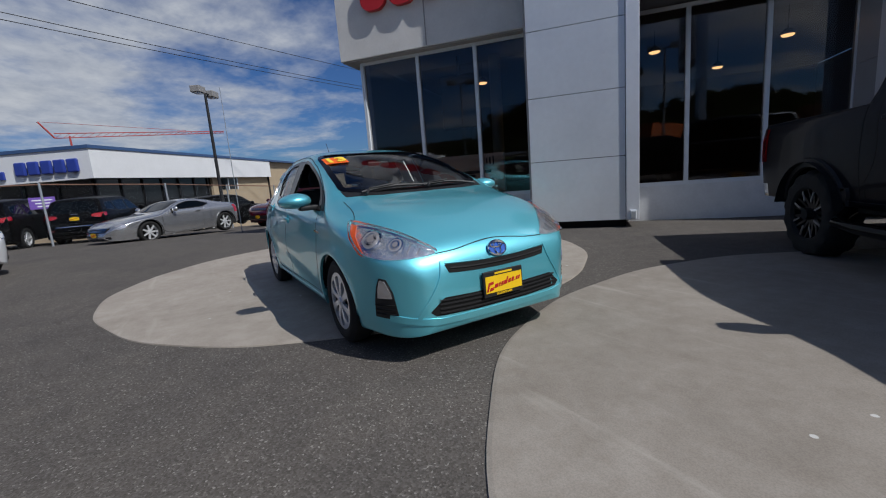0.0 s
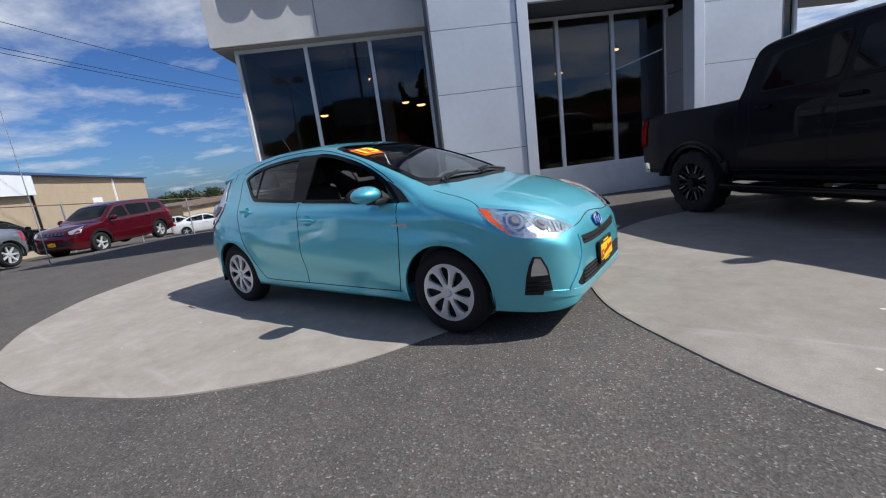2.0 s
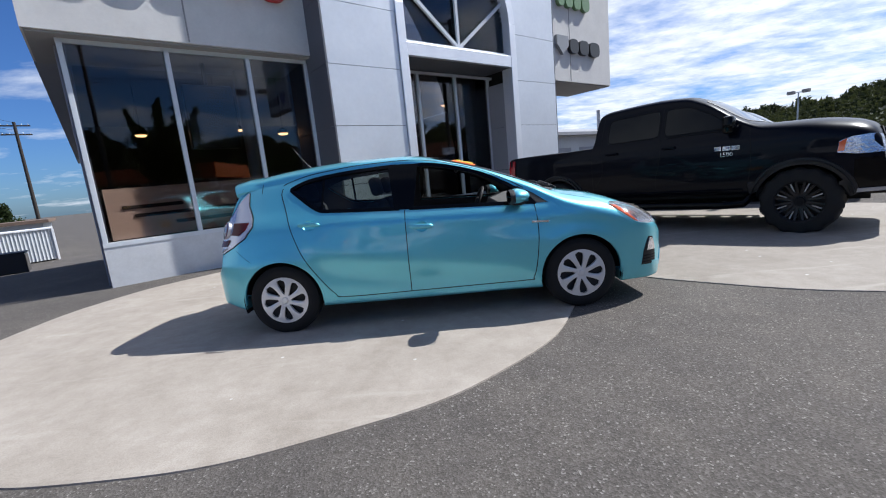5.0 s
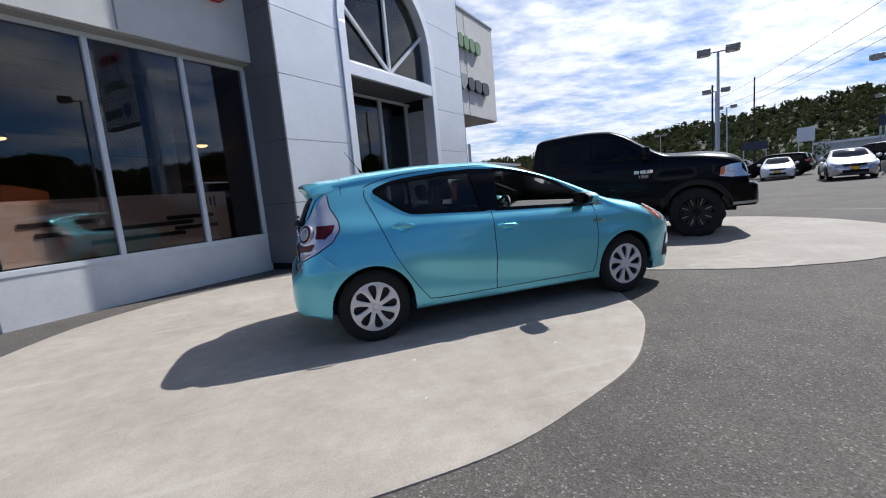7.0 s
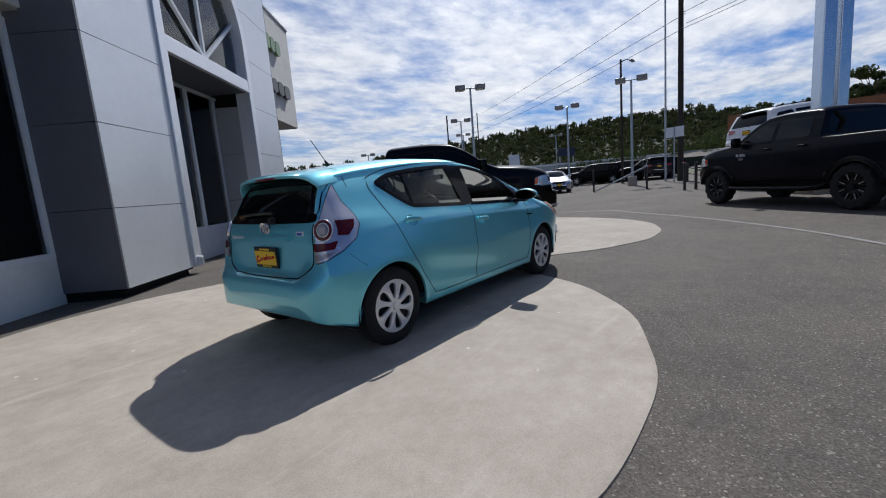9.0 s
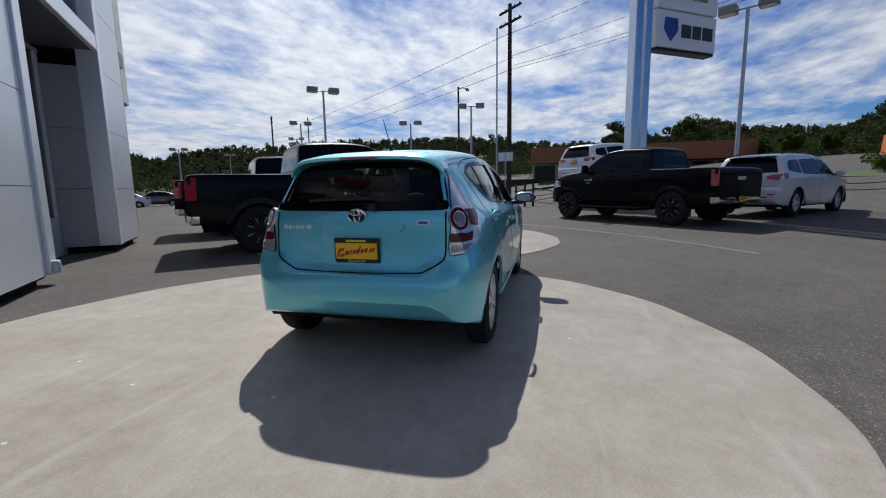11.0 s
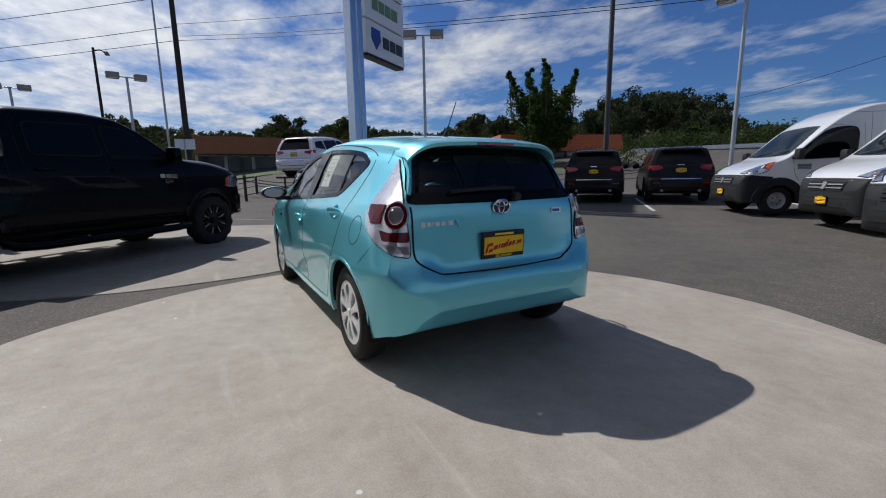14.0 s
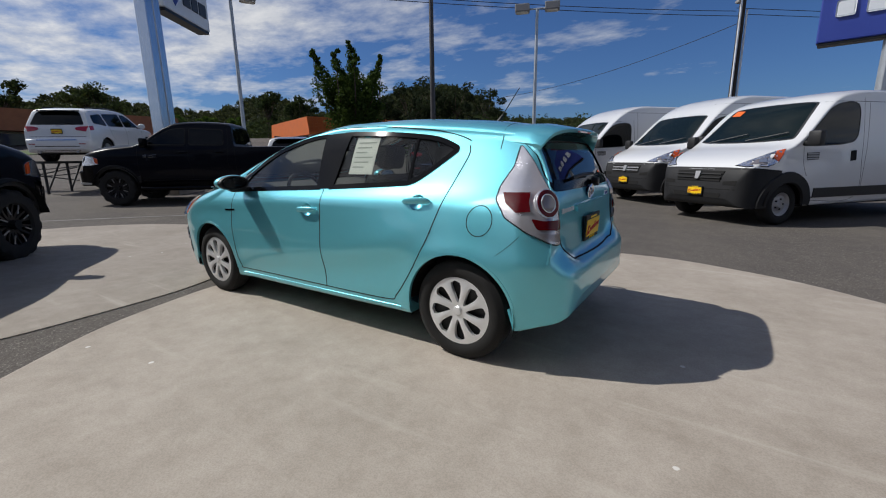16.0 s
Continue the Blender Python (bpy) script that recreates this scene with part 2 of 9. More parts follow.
def box(bm, x0, x1, y0, y1, z0, z1, bevel=0.0):
    r = bmesh.ops.create_cube(bm, size=1.0, matrix=Matrix.LocRotScale(((x0 + x1) / 2, (y0 + y1) / 2, (z0 + z1) / 2), None, (abs(x1 - x0), abs(y1 - y0), abs(z1 - z0))))
    if bevel:
        es = list({e for v in r["verts"] for e in v.link_edges})
        bmesh.ops.bevel(bm, geom=es, offset=bevel, segments=2, affect="EDGES", profile=0.5)
    return r["verts"]


def boxm(x0, x1, y0, y1, z0, z1, bevel=0.0):
    bm = bmesh.new()
    box(bm, x0, x1, y0, y1, z0, z1, bevel)
    return bm


def rod(bm, a, b, r0, r1=None, seg=10):
    """A round bar from a to b."""
    a, b = Vector(a), Vector(b)
    d = b - a
    q = d.to_track_quat("Z", "Y").to_matrix().to_4x4()
    bmesh.ops.create_cone(bm, cap_ends=True, segments=seg, radius1=r0, radius2=r0 if r1 is None else r1, depth=d.length, matrix=Matrix.Translation((a + b) / 2) @ q)


def pipe(bm, pts, r, seg=6):
    """A bar along a row of points."""
    pts = [Vector(p) for p in pts]
    rings = []
    for i, p in enumerate(pts):
        d = (pts[min(i + 1, len(pts) - 1)] - pts[max(i - 1, 0)]).normalized()
        side = d.cross(Vector((0, 0, 1)))
        if side.length < 1e-3:
            side = Vector((1, 0, 0))
        side.normalize()
        upw = side.cross(d)
        rings.append([bm.verts.new(p + (side * math.cos(k * 2 * math.pi / seg) + upw * math.sin(k * 2 * math.pi / seg)) * r) for k in range(seg)])
    for a, b in zip(rings, rings[1:]):
        for k in range(seg):
            bm.faces.new((a[k], a[(k + 1) % seg], b[(k + 1) % seg], b[k]))
    bm.faces.new(rings[0][::-1])
    bm.faces.new(rings[-1])


def turned(bm, profile, seg=32, axis="y", cap=True):
    """A turned shape: profile of (radius, offset along the axis)."""
    rings = []
    for r, o in profile:
        ring = []
        for k in range(seg):
            a = 2 * math.pi * k / seg
            c, s = r * math.cos(a), r * math.sin(a)
            ring.append(bm.verts.new((c, o, s) if axis == "y" else (c, s, o)))
        rings.append(ring)
    for a, b in zip(rings, rings[1:]):
        for k in range(seg):
            bm.faces.new((a[k], a[(k + 1) % seg], b[(k + 1) % seg], b[k]))
    for ring in (rings[0], rings[-1]) if cap else ():
        if len({v.co.to_tuple(4) for v in ring}) > 2:
            bm.faces.new(ring)


def prism(bm, pts, axis, lo, hi):
    """A polygon in the plane across the axis, drawn out from lo to hi. axis y: (x, z); axis x: (y, z); axis z: (x, y)."""
    put = {"y": lambda a, b, o: (a, o, b), "x": lambda a, b, o: (o, a, b), "z": lambda a, b, o: (a, b, o)}[axis]
    p = [bm.verts.new(put(a, b, lo)) for a, b in pts]
    q = [bm.verts.new(put(a, b, hi)) for a, b in pts]
    bm.faces.new(p)
    bm.faces.new(q[::-1])
    for i in range(len(p)):
        j = (i + 1) % len(p)
        bm.faces.new((p[i], q[i], q[j], p[j]))


def curve1(pairs):
    """A smooth function through (x, value) pairs, with no overshoot."""
    xs = np.array([p[0] for p in pairs], float)
    ys = np.array([p[1] for p in pairs], float)
    h = np.diff(xs)
    s = np.diff(ys) / h
    m = np.zeros(len(xs))
    m[0], m[-1] = s[0], s[-1]
    for i in range(1, len(xs) - 1):
        if s[i - 1] * s[i] > 0:
            w1, w2 = 2 * h[i] + h[i - 1], h[i] + 2 * h[i - 1]
            m[i] = (w1 + w2) / (w1 / s[i - 1] + w2 / s[i])

    def f(x):
        x = min(max(x, xs[0]), xs[-1])
        i = min(max(int(np.searchsorted(xs, x)) - 1, 0), len(h) - 1)
        t = (x - xs[i]) / h[i]
        return float((1 + 2 * t) * (1 - t) ** 2 * ys[i] + t * (1 - t) ** 2 * h[i] * m[i] + t * t * (3 - 2 * t) * ys[i + 1] + t * t * (t - 1) * h[i] * m[i + 1])

    return f


def inside(p, poly):
    x, y = p
    hit = False
    j = len(poly) - 1
    for i in range(len(poly)):
        (xi, yi), (xj, yj) = poly[i], poly[j]
        if (yi > y) != (yj > y) and x < (xj - xi) * (y - yi) / (yj - yi) + xi:
            hit = not hit
        j = i
    return hit


def ground_z(x, y):
    """The lot's gentle fall: level round the show car, rising to the road, falling away at the back."""
    s = 0.64 * x - 0.77 * y
    west = min(0.5, 0.022 * max(0.0, -7 - x))
    if s < -5:
        return max(-1.6, 0.04 * (s + 5) - 0.03 * max(0.0, -s - 14)) - west
    z = 0.025 * max(0.0, s - 5) - west
    if s > 26:
        z += 0.11 * (min(s, 50) - 26) * min(1.0, (s - 26) / 8)
    if s > 90:
        z += 0.06 * (min(s, 320) - 90)
    n = 0.55 * x + 0.83 * y
    if n > 90:
        z += 0.07 * (min(n, 380) - 90)
    return z


def letters(name, text, size, material, m, depth=0.01, parent=None, label="", bold=0.0):
    cu = bpy.data.curves.new(name, "FONT")
    cu.body, cu.size, cu.extrude, cu.align_x, cu.align_y = text, size, depth, "CENTER", "CENTER"
    cu.offset = bold
    tmp = new(name, cu)
    me = bpy.data.meshes.new_from_object(tmp.evaluated_get(bpy.context.evaluated_depsgraph_get()))
    bpy.data.objects.remove(tmp)
    me.materials.clear()
    me.materials.append(material)
    ob = new(name, me)
    if parent is not None:
        ob.parent = parent
    ob.matrix_basis = m
    if label:
        ob["label"] = label
    return ob
# ---- ground ----
def ground_material(name, kind, tone=1.0):
    m = bpy.data.materials.new(name)
    m.use_nodes = True
    t = m.node_tree
    p = t.nodes["Principled BSDF"]
    c = t.nodes.new("ShaderNodeTexCoord")

    def tex(scale, detail=5.0, rough=0.6):
        n = node(t, "ShaderNodeTexNoise", Scale=scale, Detail=detail, Roughness=rough)
        t.links.new(c.outputs["Object"], n.inputs["Vector"])
        return n.outputs["Fac"]

    if kind == "asphalt":
        v = node(t, "ShaderNodeTexVoronoi", Scale=115.0)
        t.links.new(c.outputs["Object"], v.inputs["Vector"])
        cells = t.nodes.new("ShaderNodeSeparateColor")
        t.links.new(v.outputs["Color"], cells.inputs[0])
        stone = ramp(t, cells.outputs[0], [(0.0, (0.078, 0.070, 0.063)), (0.50, (0.107, 0.097, 0.088)), (0.86, (0.130, 0.118, 0.108)), (0.96, (0.16, 0.147, 0.135)), (0.994, (0.26, 0.243, 0.225))])
        soft = ramp(t, math_node(t, "ADD", math_node(t, "MULTIPLY", tex(0.55, 6), 0.6), math_node(t, "MULTIPLY", tex(4.0, 6), 0.4)), [(0.30, (0.70, 0.70, 0.72)), (0.52, (1.0, 0.99, 0.97)), (0.72, (1.25, 1.22, 1.17))])
        col = mix_rgb(t, 1.0, stone, soft, "MULTIPLY")
        height = math_node(t, "ADD", v.outputs["Distance"], math_node(t, "MULTIPLY", tex(160.0, 3), 0.6))
        rough, strength, dist = 0.82, 0.4, 0.006
    else:
        a = math_node(t, "ADD", math_node(t, "MULTIPLY", tex(0.9, 7, 0.62), 0.55), math_node(t, "MULTIPLY", tex(6.0, 7, 0.7), 0.45))
        col = ramp(t, a, [(0.32, (0.278, 0.240, 0.194)), (0.50, (0.358, 0.315, 0.260)), (0.66, (0.432, 0.386, 0.326))])
        fine = ramp(t, tex(140.0, 3), [(0.35, (0.86, 0.86, 0.86)), (0.6, (1.04, 1.04, 1.04))])
        col = mix_rgb(t, 1.0, mix_rgb(t, 1.0, col, fine, "MULTIPLY"), (tone, tone, tone * 1.02, 1), "MULTIPLY")
        # pale scuffs and darker damp streaks where wheels have turned
        for turn, size, lo, hi, tint in ((0.6, (0.5, 5.0, 1), 0.60, 0.70, (0.50, 0.46, 0.40, 1)), (-0.35, (0.35, 3.2, 1), 0.62, 0.74, (0.22, 0.195, 0.165, 1))):
            mp = t.nodes.new("ShaderNodeMapping")
            mp.inputs["Rotation"].default_value = (0, 0, turn)
            mp.inputs["Scale"].default_value = size
            t.links.new(c.outputs["Object"], mp.inputs[0])
            sn = node(t, "ShaderNodeTexNoise", Scale=1.3, Detail=6.0, Roughness=0.55, Distortion=0.5)
            t.links.new(mp.outputs[0], sn.inputs["Vector"])
            streaks = ramp(t, sn.outputs["Fac"], [(lo, (0, 0, 0)), (hi, (1, 1, 1))])
            col = mix_rgb(t, math_node(t, "MULTIPLY", streaks, 0.30), col, tint)
        # old white paint splashes and a few dark spots
        v = node(t, "ShaderNodeTexVoronoi", Scale=3.2)
        t.links.new(c.outputs["Object"], v.inputs["Vector"])
        wobble = math_node(t, "ADD", v.outputs["Distance"], math_node(t, "MULTIPLY", tex(25.0, 2), 0.05))
        spot = ramp(t, wobble, [(0.062, (1, 1, 1)), (0.074, (0, 0, 0))])
        patchy = ramp(t, tex(0.45, 2), [(0.47, (0, 0, 0)), (0.52, (1, 1, 1))])
        col = mix_rgb(t, math_node(t, "MULTIPLY", math_node(t, "MULTIPLY", spot, patchy), 0.75), col, (0.70, 0.69, 0.66, 1))
        w = node(t, "ShaderNodeTexVoronoi", Scale=1.1)
        t.links.new(c.outputs["Object"], w.inputs["Vector"])
        col = mix_rgb(t, ramp(t, w.outputs["Distance"], [(0.012, (0.8, 0.8, 0.8)), (0.016, (0, 0, 0))]), col, (0.06, 0.055, 0.05, 1))
        height = math_node(t, "ADD", tex(90.0, 4), math_node(t, "MULTIPLY", tex(8.0, 4), 0.6))
        rough, strength, dist = 0.75, 0.25, 0.004
    t.links.new(col, p.inputs["Base Color"])
    p.inputs["Roughness"].default_value = rough
    p.inputs["Specular IOR Level"].default_value = 0.12 if kind == "asphalt" else 0.3
    b = node(t, "ShaderNodeBump", Strength=strength, Distance=dist)
    t.links.new(height, b.inputs["Height"])
    t.links.new(b.outputs[0], p.inputs["Normal"])
    return m


ASPHALT = ground_material("worn_asphalt", "asphalt")
CONCRETE = ground_material("broomed_concrete", "concrete")
OLD_CONCRETE = ground_material("older_grey_concrete", "concrete", 0.80)
GRASS = mat("rough_grass", (0.06, 0.10, 0.025), 0.9, vary=0.5, scale=1.5, bump=0.6, bump_scale=30)
LINE = mat("worn_line_paint", (0.55, 0.55, 0.53), 0.7, vary=0.35, scale=18)
SEALER = mat("pale_seam_filler", (0.17, 0.165, 0.155), 0.8, vary=0.35, scale=8)

bm = bmesh.new()
rings = []
radii = [0.0] + [1.5 * 1.17 ** k for k in range(42)]
for r in radii:
    if r == 0:
        rings.append([bm.verts.new((0, 0, 0))])
    else:
        rings.append([bm.verts.new((r * math.cos(a), r * math.sin(a), ground_z(r * math.cos(a), r * math.sin(a)))) for a in np.linspace(0, 2 * math.pi, 96, endpoint=False)])
for a, b in zip(rings, rings[1:]):
    for k in range(96):
        if len(a) == 1:
            bm.faces.new((a[0], b[k], b[(k + 1) % 96]))
        else:
            bm.faces.new((a[k], b[k], b[(k + 1) % 96], a[(k + 1) % 96]))
tagged(part("ground", bm, ASPHALT, smooth=True), "worn grey asphalt of a car dealer's lot", "ground", kind="structure")

C1, R1 = (-1.55, 0.42), 3.03
C2, R2 = (4.79, 1.91), 3.29


def disc(name, c, r, label, material):
    bm = bmesh.new()
    n = 160
    prof = [(0.0, 0.012), (r * 0.5, 0.012), (r - 0.03, 0.012), (r - 0.008, 0.009), (r, -0.02)]
    turned(bm, prof[1:], n, "z")
    for v in bm.verts:
        a = math.atan2(v.co.y, v.co.x)
        k = 1 + 0.004 * math.sin(7 * a + 1) + 0.003 * math.sin(17 * a)
        v.co.x, v.co.y = v.co.x * k + c[0], v.co.y * k + c[1]
    return tagged(part(name, bm, material), label, "concrete pad", kind="structure")


disc("pavement_display_pad", C1, R1, "round pale concrete display pad with scuffs and paint spots", CONCRETE)
disc("pavement_second_pad", C2, R2, "round grey concrete display pad set in the asphalt", OLD_CONCRETE)


def strip_on_ground(name, pts, width, material, label, category, lift=0.006):
    bm = bmesh.new()
    rows = []
    for i, p in enumerate(pts):
        p = Vector(p)
        d = (Vector(pts[min(i + 1, len(pts) - 1)]) - Vector(pts[max(i - 1, 0)])).normalized()
        s = Vector((-d.y, d.x)) * width / 2
        rows.append([bm.verts.new((q.x, q.y, ground_z(q.x, q.y) + lift)) for q in (p + s, p - s)])
    for a, b in zip(rows, rows[1:]):
        bm.faces.new((a[0], a[1], b[1], b[0]))
    return tagged(part(name, bm, material), label, category, kind="structure")


fx, fy = curve1([(0, 9.7), (1, 9.9), (2, 8.9), (3, 7.0), (4, 5.0), (5, 3.4)]), curve1([(0, 3.3), (1, 1.2), (2, 0.0), (3, -1.95), (4, -3.5), (5, -4.4)])
strip_on_ground("trim_asphalt_seam", [(fx(k / 8), fy(k / 8)) for k in range(41)], 0.09, SEALER, "pale filled seam curving across the asphalt", "seam")
for a, b in (((3.5, -9.3), (6.5, -12.6)), ((3.95, -6.75), (4.35, -7.05)), ((0.6, -12.0), (2.2, -14.0))):
    strip_on_ground("trim_bay_line", [a, b], 0.1, LINE, "worn white parking bay line", "road marking")

# ---- dealership ----
FACE = pose(0, 0, 0, 0, 0, 39.4)
PANEL = mat("silver_composite_panel", (0.71, 0.73, 0.755), 0.36, 0.4, vary=0.06, scale=1.2, spread=0.05)
STUCCO = mat("warm_grey_stucco", (0.66, 0.64, 0.61), 0.85, vary=0.07, scale=2.5, bump=0.35, bump_scale=180)
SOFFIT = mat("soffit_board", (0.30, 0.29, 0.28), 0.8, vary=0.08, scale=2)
PLINTH = mat("painted_plinth", (0.60, 0.61, 0.62), 0.7, vary=0.10, scale=3, bump=0.2, bump_scale=120)
FRAME = mat("white_window_frame", (0.62, 0.65, 0.68), 0.4, vary=0.05, scale=10)
POLISHED = mat("satin_aluminium_trim", (0.80, 0.81, 0.83), 0.36, 0.45, vary=0.04, scale=3)
# silver reveal lining; the doorway's shade is painted in as mid-grey
REVEAL = mat("shaded_reveal_panel", (0.36, 0.365, 0.38), 0.45, 0.3, vary=0.06, scale=1.5)
# the silver panel darkened, with the shade of sunless faces put into its colour
SHADE_PANEL = mat("shaded_silver_panel", (0.13, 0.133, 0.148), 0.5, 0.2, vary=0.08, scale=1.5)
SIDING = mat("grey_ribbed_siding", (0.26, 0.27, 0.30), 0.6, vary=0.1, scale=2)
SHOP_GLASS = glass("showroom_glass", (0.68, 0.66, 0.66), 1.52)
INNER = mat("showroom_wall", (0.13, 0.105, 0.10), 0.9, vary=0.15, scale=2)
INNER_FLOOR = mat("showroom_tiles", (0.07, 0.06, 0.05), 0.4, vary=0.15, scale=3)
WARM = mat("warm_lamp", (0.9, 0.6, 0.3), 0.5, emit=(1.0, 0.55, 0.22), power=4.0)
BANNER = mat("tan_paper_banner", (0.74, 0.54, 0.42), 0.85, vary=0.06, scale=4)
BANNER_INK = mat("banner_ink", (0.05, 0.035, 0.03), 0.8)
BROWN_WOOD = mat("dark_desk_wood", (0.10, 0.05, 0.03), 0.5, vary=0.3, scale=5)
SIGN_RED = mat("red_sign_acrylic", (0.45, 0.02, 0.02), 0.35)
SIGN_GREEN = mat("green_sign_acrylic", (0.16, 0.26, 0.12), 0.35)
SIGN_BLACK = mat("black_sign_acrylic", (0.02, 0.02, 0.022), 0.35)
SIGN_GREY = mat("grey_sign_acrylic", (0.30, 0.31, 0.32), 0.4)

dealer = thing("dealership_building", "car showroom with silver panelled arch portal and grey stucco fascias", "building", FACE, kind="structure")
YP, YF, YW = 4.05, 4.69, 4.95
XL, XR = -2.97, 11.9
PX0, PX1, OX0, OX1, CX = 1.10, 7.86, 2.90, 6.06, 4.48
TOP = 7.13
ARC_Z, ARC_R, ARC_IN = 4.75, 1.79, 1.58

# fascias and soffits
part("fascia", boxm(XL, PX0, YF, 6.4, 3.73, TOP), STUCCO, dealer, "warm grey stucco fascia over the showroom windows")
part("fascia", boxm(PX1, XR, YF, 6.4, 3.73, TOP), STUCCO, dealer, "warm grey stucco fascia over the showroom windows")
for x in (-0.96, 9.6):
    part("control_joint", boxm(x - 0.012, x + 0.012, YF - 0.006, YF, 3.75, TOP - 0.02), SOFFIT, dealer)
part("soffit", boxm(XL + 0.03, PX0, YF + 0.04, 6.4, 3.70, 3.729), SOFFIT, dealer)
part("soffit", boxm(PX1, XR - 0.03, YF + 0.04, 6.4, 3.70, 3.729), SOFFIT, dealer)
part("coping", boxm(XL - 0.03, PX0, YF - 0.03, 6.4, TOP, TOP + 0.06), SIDING, dealer)
part("coping", boxm(PX1, XR + 0.03, YF - 0.03, 6.4, TOP, TOP + 0.06), SIDING, dealer)


def shop_window(x0, x1, mullions, z0=0.70, z1=3.70):
    w = part("window", boxm(x0, x1, YW - 0.05, YW + 0.07, z0 - 0.07, z0), FRAME, dealer, "white metal framed showroom window")
    part("head", boxm(x0, x1, YW - 0.02, YW + 0.06, z1 - 0.06, z1), FRAME, w)
    for x in mullions:
        part("mullion", boxm(x - 0.035, x + 0.035, YW - 0.045, YW + 0.08, z0, z1 - 0.06, 0.006), FRAME, w)
    edges = sorted(mullions)
    for a, b in zip(edges, edges[1:]):
        pane = part("pane", boxm(a + 0.035, b - 0.035, YW + 0.01, YW + 0.022, z0, z1 - 0.06), SHOP_GLASS, w)
        pane.visible_shadow = False
    part("plinth", boxm(x0, x1, YW - 0.04, YW + 0.2, -0.25, z0 - 0.07), PLINTH, dealer, "pale painted concrete plinth")


shop_window(-2.64, PX0 - 0.002, [-2.60, -1.285, -0.035, 1.05])
shop_window(OX0 - 0.4, OX1 + 0.4, [2.58, 3.75, 4.92, 6.09])
shop_window(PX1 + 0.002, 9.0, [7.92, 8.95])

# side walls, back and roof
for x, s in ((-2.64, -1), (9.0, 1)):
    side_wall = part("side_wall", boxm(x - 0.1 if s > 0 else x, x if s > 0 else x + 0.1, YW + 0.2, 26, -0.4, 3.7), SIDING, dealer, "grey ribbed metal siding")
    k = YW + 0.35
    while k < 26:
        part("siding_rib", boxm(x if s > 0 else x - 0.035, x + 0.035 if s > 0 else x, k, k + 0.16, -0.4, 3.7, 0.01), SIDING, side_wall)
        k += 0.4
part("upper_wall", boxm(XL + 0.03, PX0 - 0.1, 6.402, 19, 3.96, TOP - 0.02), STUCCO, dealer)
part("eave", boxm(XL, -2.5, 6.4, 26, 3.70, 3.95), SIDING, dealer)
part("back_wall", boxm(-2.64, 9.0, 25.9, 26.05, -0.4, 4.2), SIDING, dealer)
part("roof", boxm(-2.9, 9.2, 6.4, 26, 3.95, 4.25), SIDING, dealer)
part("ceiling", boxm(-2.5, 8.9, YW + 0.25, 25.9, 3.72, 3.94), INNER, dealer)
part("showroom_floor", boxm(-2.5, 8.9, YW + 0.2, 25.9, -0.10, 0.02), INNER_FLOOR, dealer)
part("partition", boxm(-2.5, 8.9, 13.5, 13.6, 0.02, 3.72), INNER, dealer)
for x, y, z in ((-0.3, 6.6, 3.25), (-1.6, 7.8, 2.7), (0.6, 8.6, 2.9), (3.4, 6.4, 3.3), (4.9, 8.0, 3.1), (5.6, 6.2, 3.2), (8.3, 7.0, 3.1), (0.9, 6.3, 2.5)):
    lamp = thing("pendant_lamp", "small warm glowing pendant lamp inside the showroom", "lamp", FACE @ pose(x, y, z), "pendant lamps")
    bm = bmesh.new()
    turned(bm, [(0.02, 0.12), (0.06, 0.10), (0.13, 0.02), (0.125, 0.0)], 16, "z")
    part("shade", bm, GLOSS_BLACK, lamp)
    bm = bmesh.new()
    turned(bm, [(0.11, 0.0), (0.08, -0.03), (0.02, -0.04)], 16, "z")
    part("bulb", bm, WARM, lamp)
    bm = bmesh.new()
    rod(bm, (0, 0, 0.12), (0, 0, 3.74 - z), 0.008, seg=6)
    part("cord", bm, GLOSS_BLACK, lamp)

# portal: panels with open joints, arch cut through
JOINTS = [0.13, 1.225, 2.33, 3.435, 4.54, 5.645, 6.75, 7.855, 8.5]


def arch_top(x):
    d = abs(x - CX)
    return ARC_Z + math.sqrt(max(0.0, ARC_R ** 2 - d * d)) if d < ARC_R else -1


def portal_panel(x0, x1, z0, z1):
    xs = [x0] + [x for x in np.linspace(CX - ARC_R, CX + ARC_R, 49) if x0 + 1e-4 < x < x1 - 1e-4] + [x1]
    bm = bmesh.new()
    g = 0.005
    for a, b in zip(xs, xs[1:]):
        m = (a + b) / 2
        if abs(m - CX) < ARC_R:
            la, lb = max(z0 + g, arch_top(a)), max(z0 + g, arch_top(b))
        else:
            la = lb = z0 + g
        if la >= z1 - g and lb >= z1 - g:
            continue
        la, lb = min(la, z1 - g), min(lb, z1 - g)
        aa, bb = (a + g if a == x0 else a), (b - g if b == x1 else b)
        f, k = YP, YP + 0.03
        vs = [bm.verts.new(c) for c in ((aa, f, la), (bb, f, lb), (bb, f, z1 - g), (aa, f, z1 - g), (aa, k, la), (bb, k, lb), (bb, k, z1 - g), (aa, k, z1 - g))]
        for q in ((0, 1, 2, 3), (7, 6, 5, 4), (0, 4, 5, 1), (3, 2, 6, 7), (0, 3, 7, 4), (1, 5, 6, 2)):
            try:
                bm.faces.new([vs[i] for i in q])
            except ValueError:
                pass
    if bm.faces:
        bmesh.ops.remove_doubles(bm, verts=bm.verts[:], dist=1e-5)
        part("panel", bm, PANEL, dealer)
    else:
        bm.free()


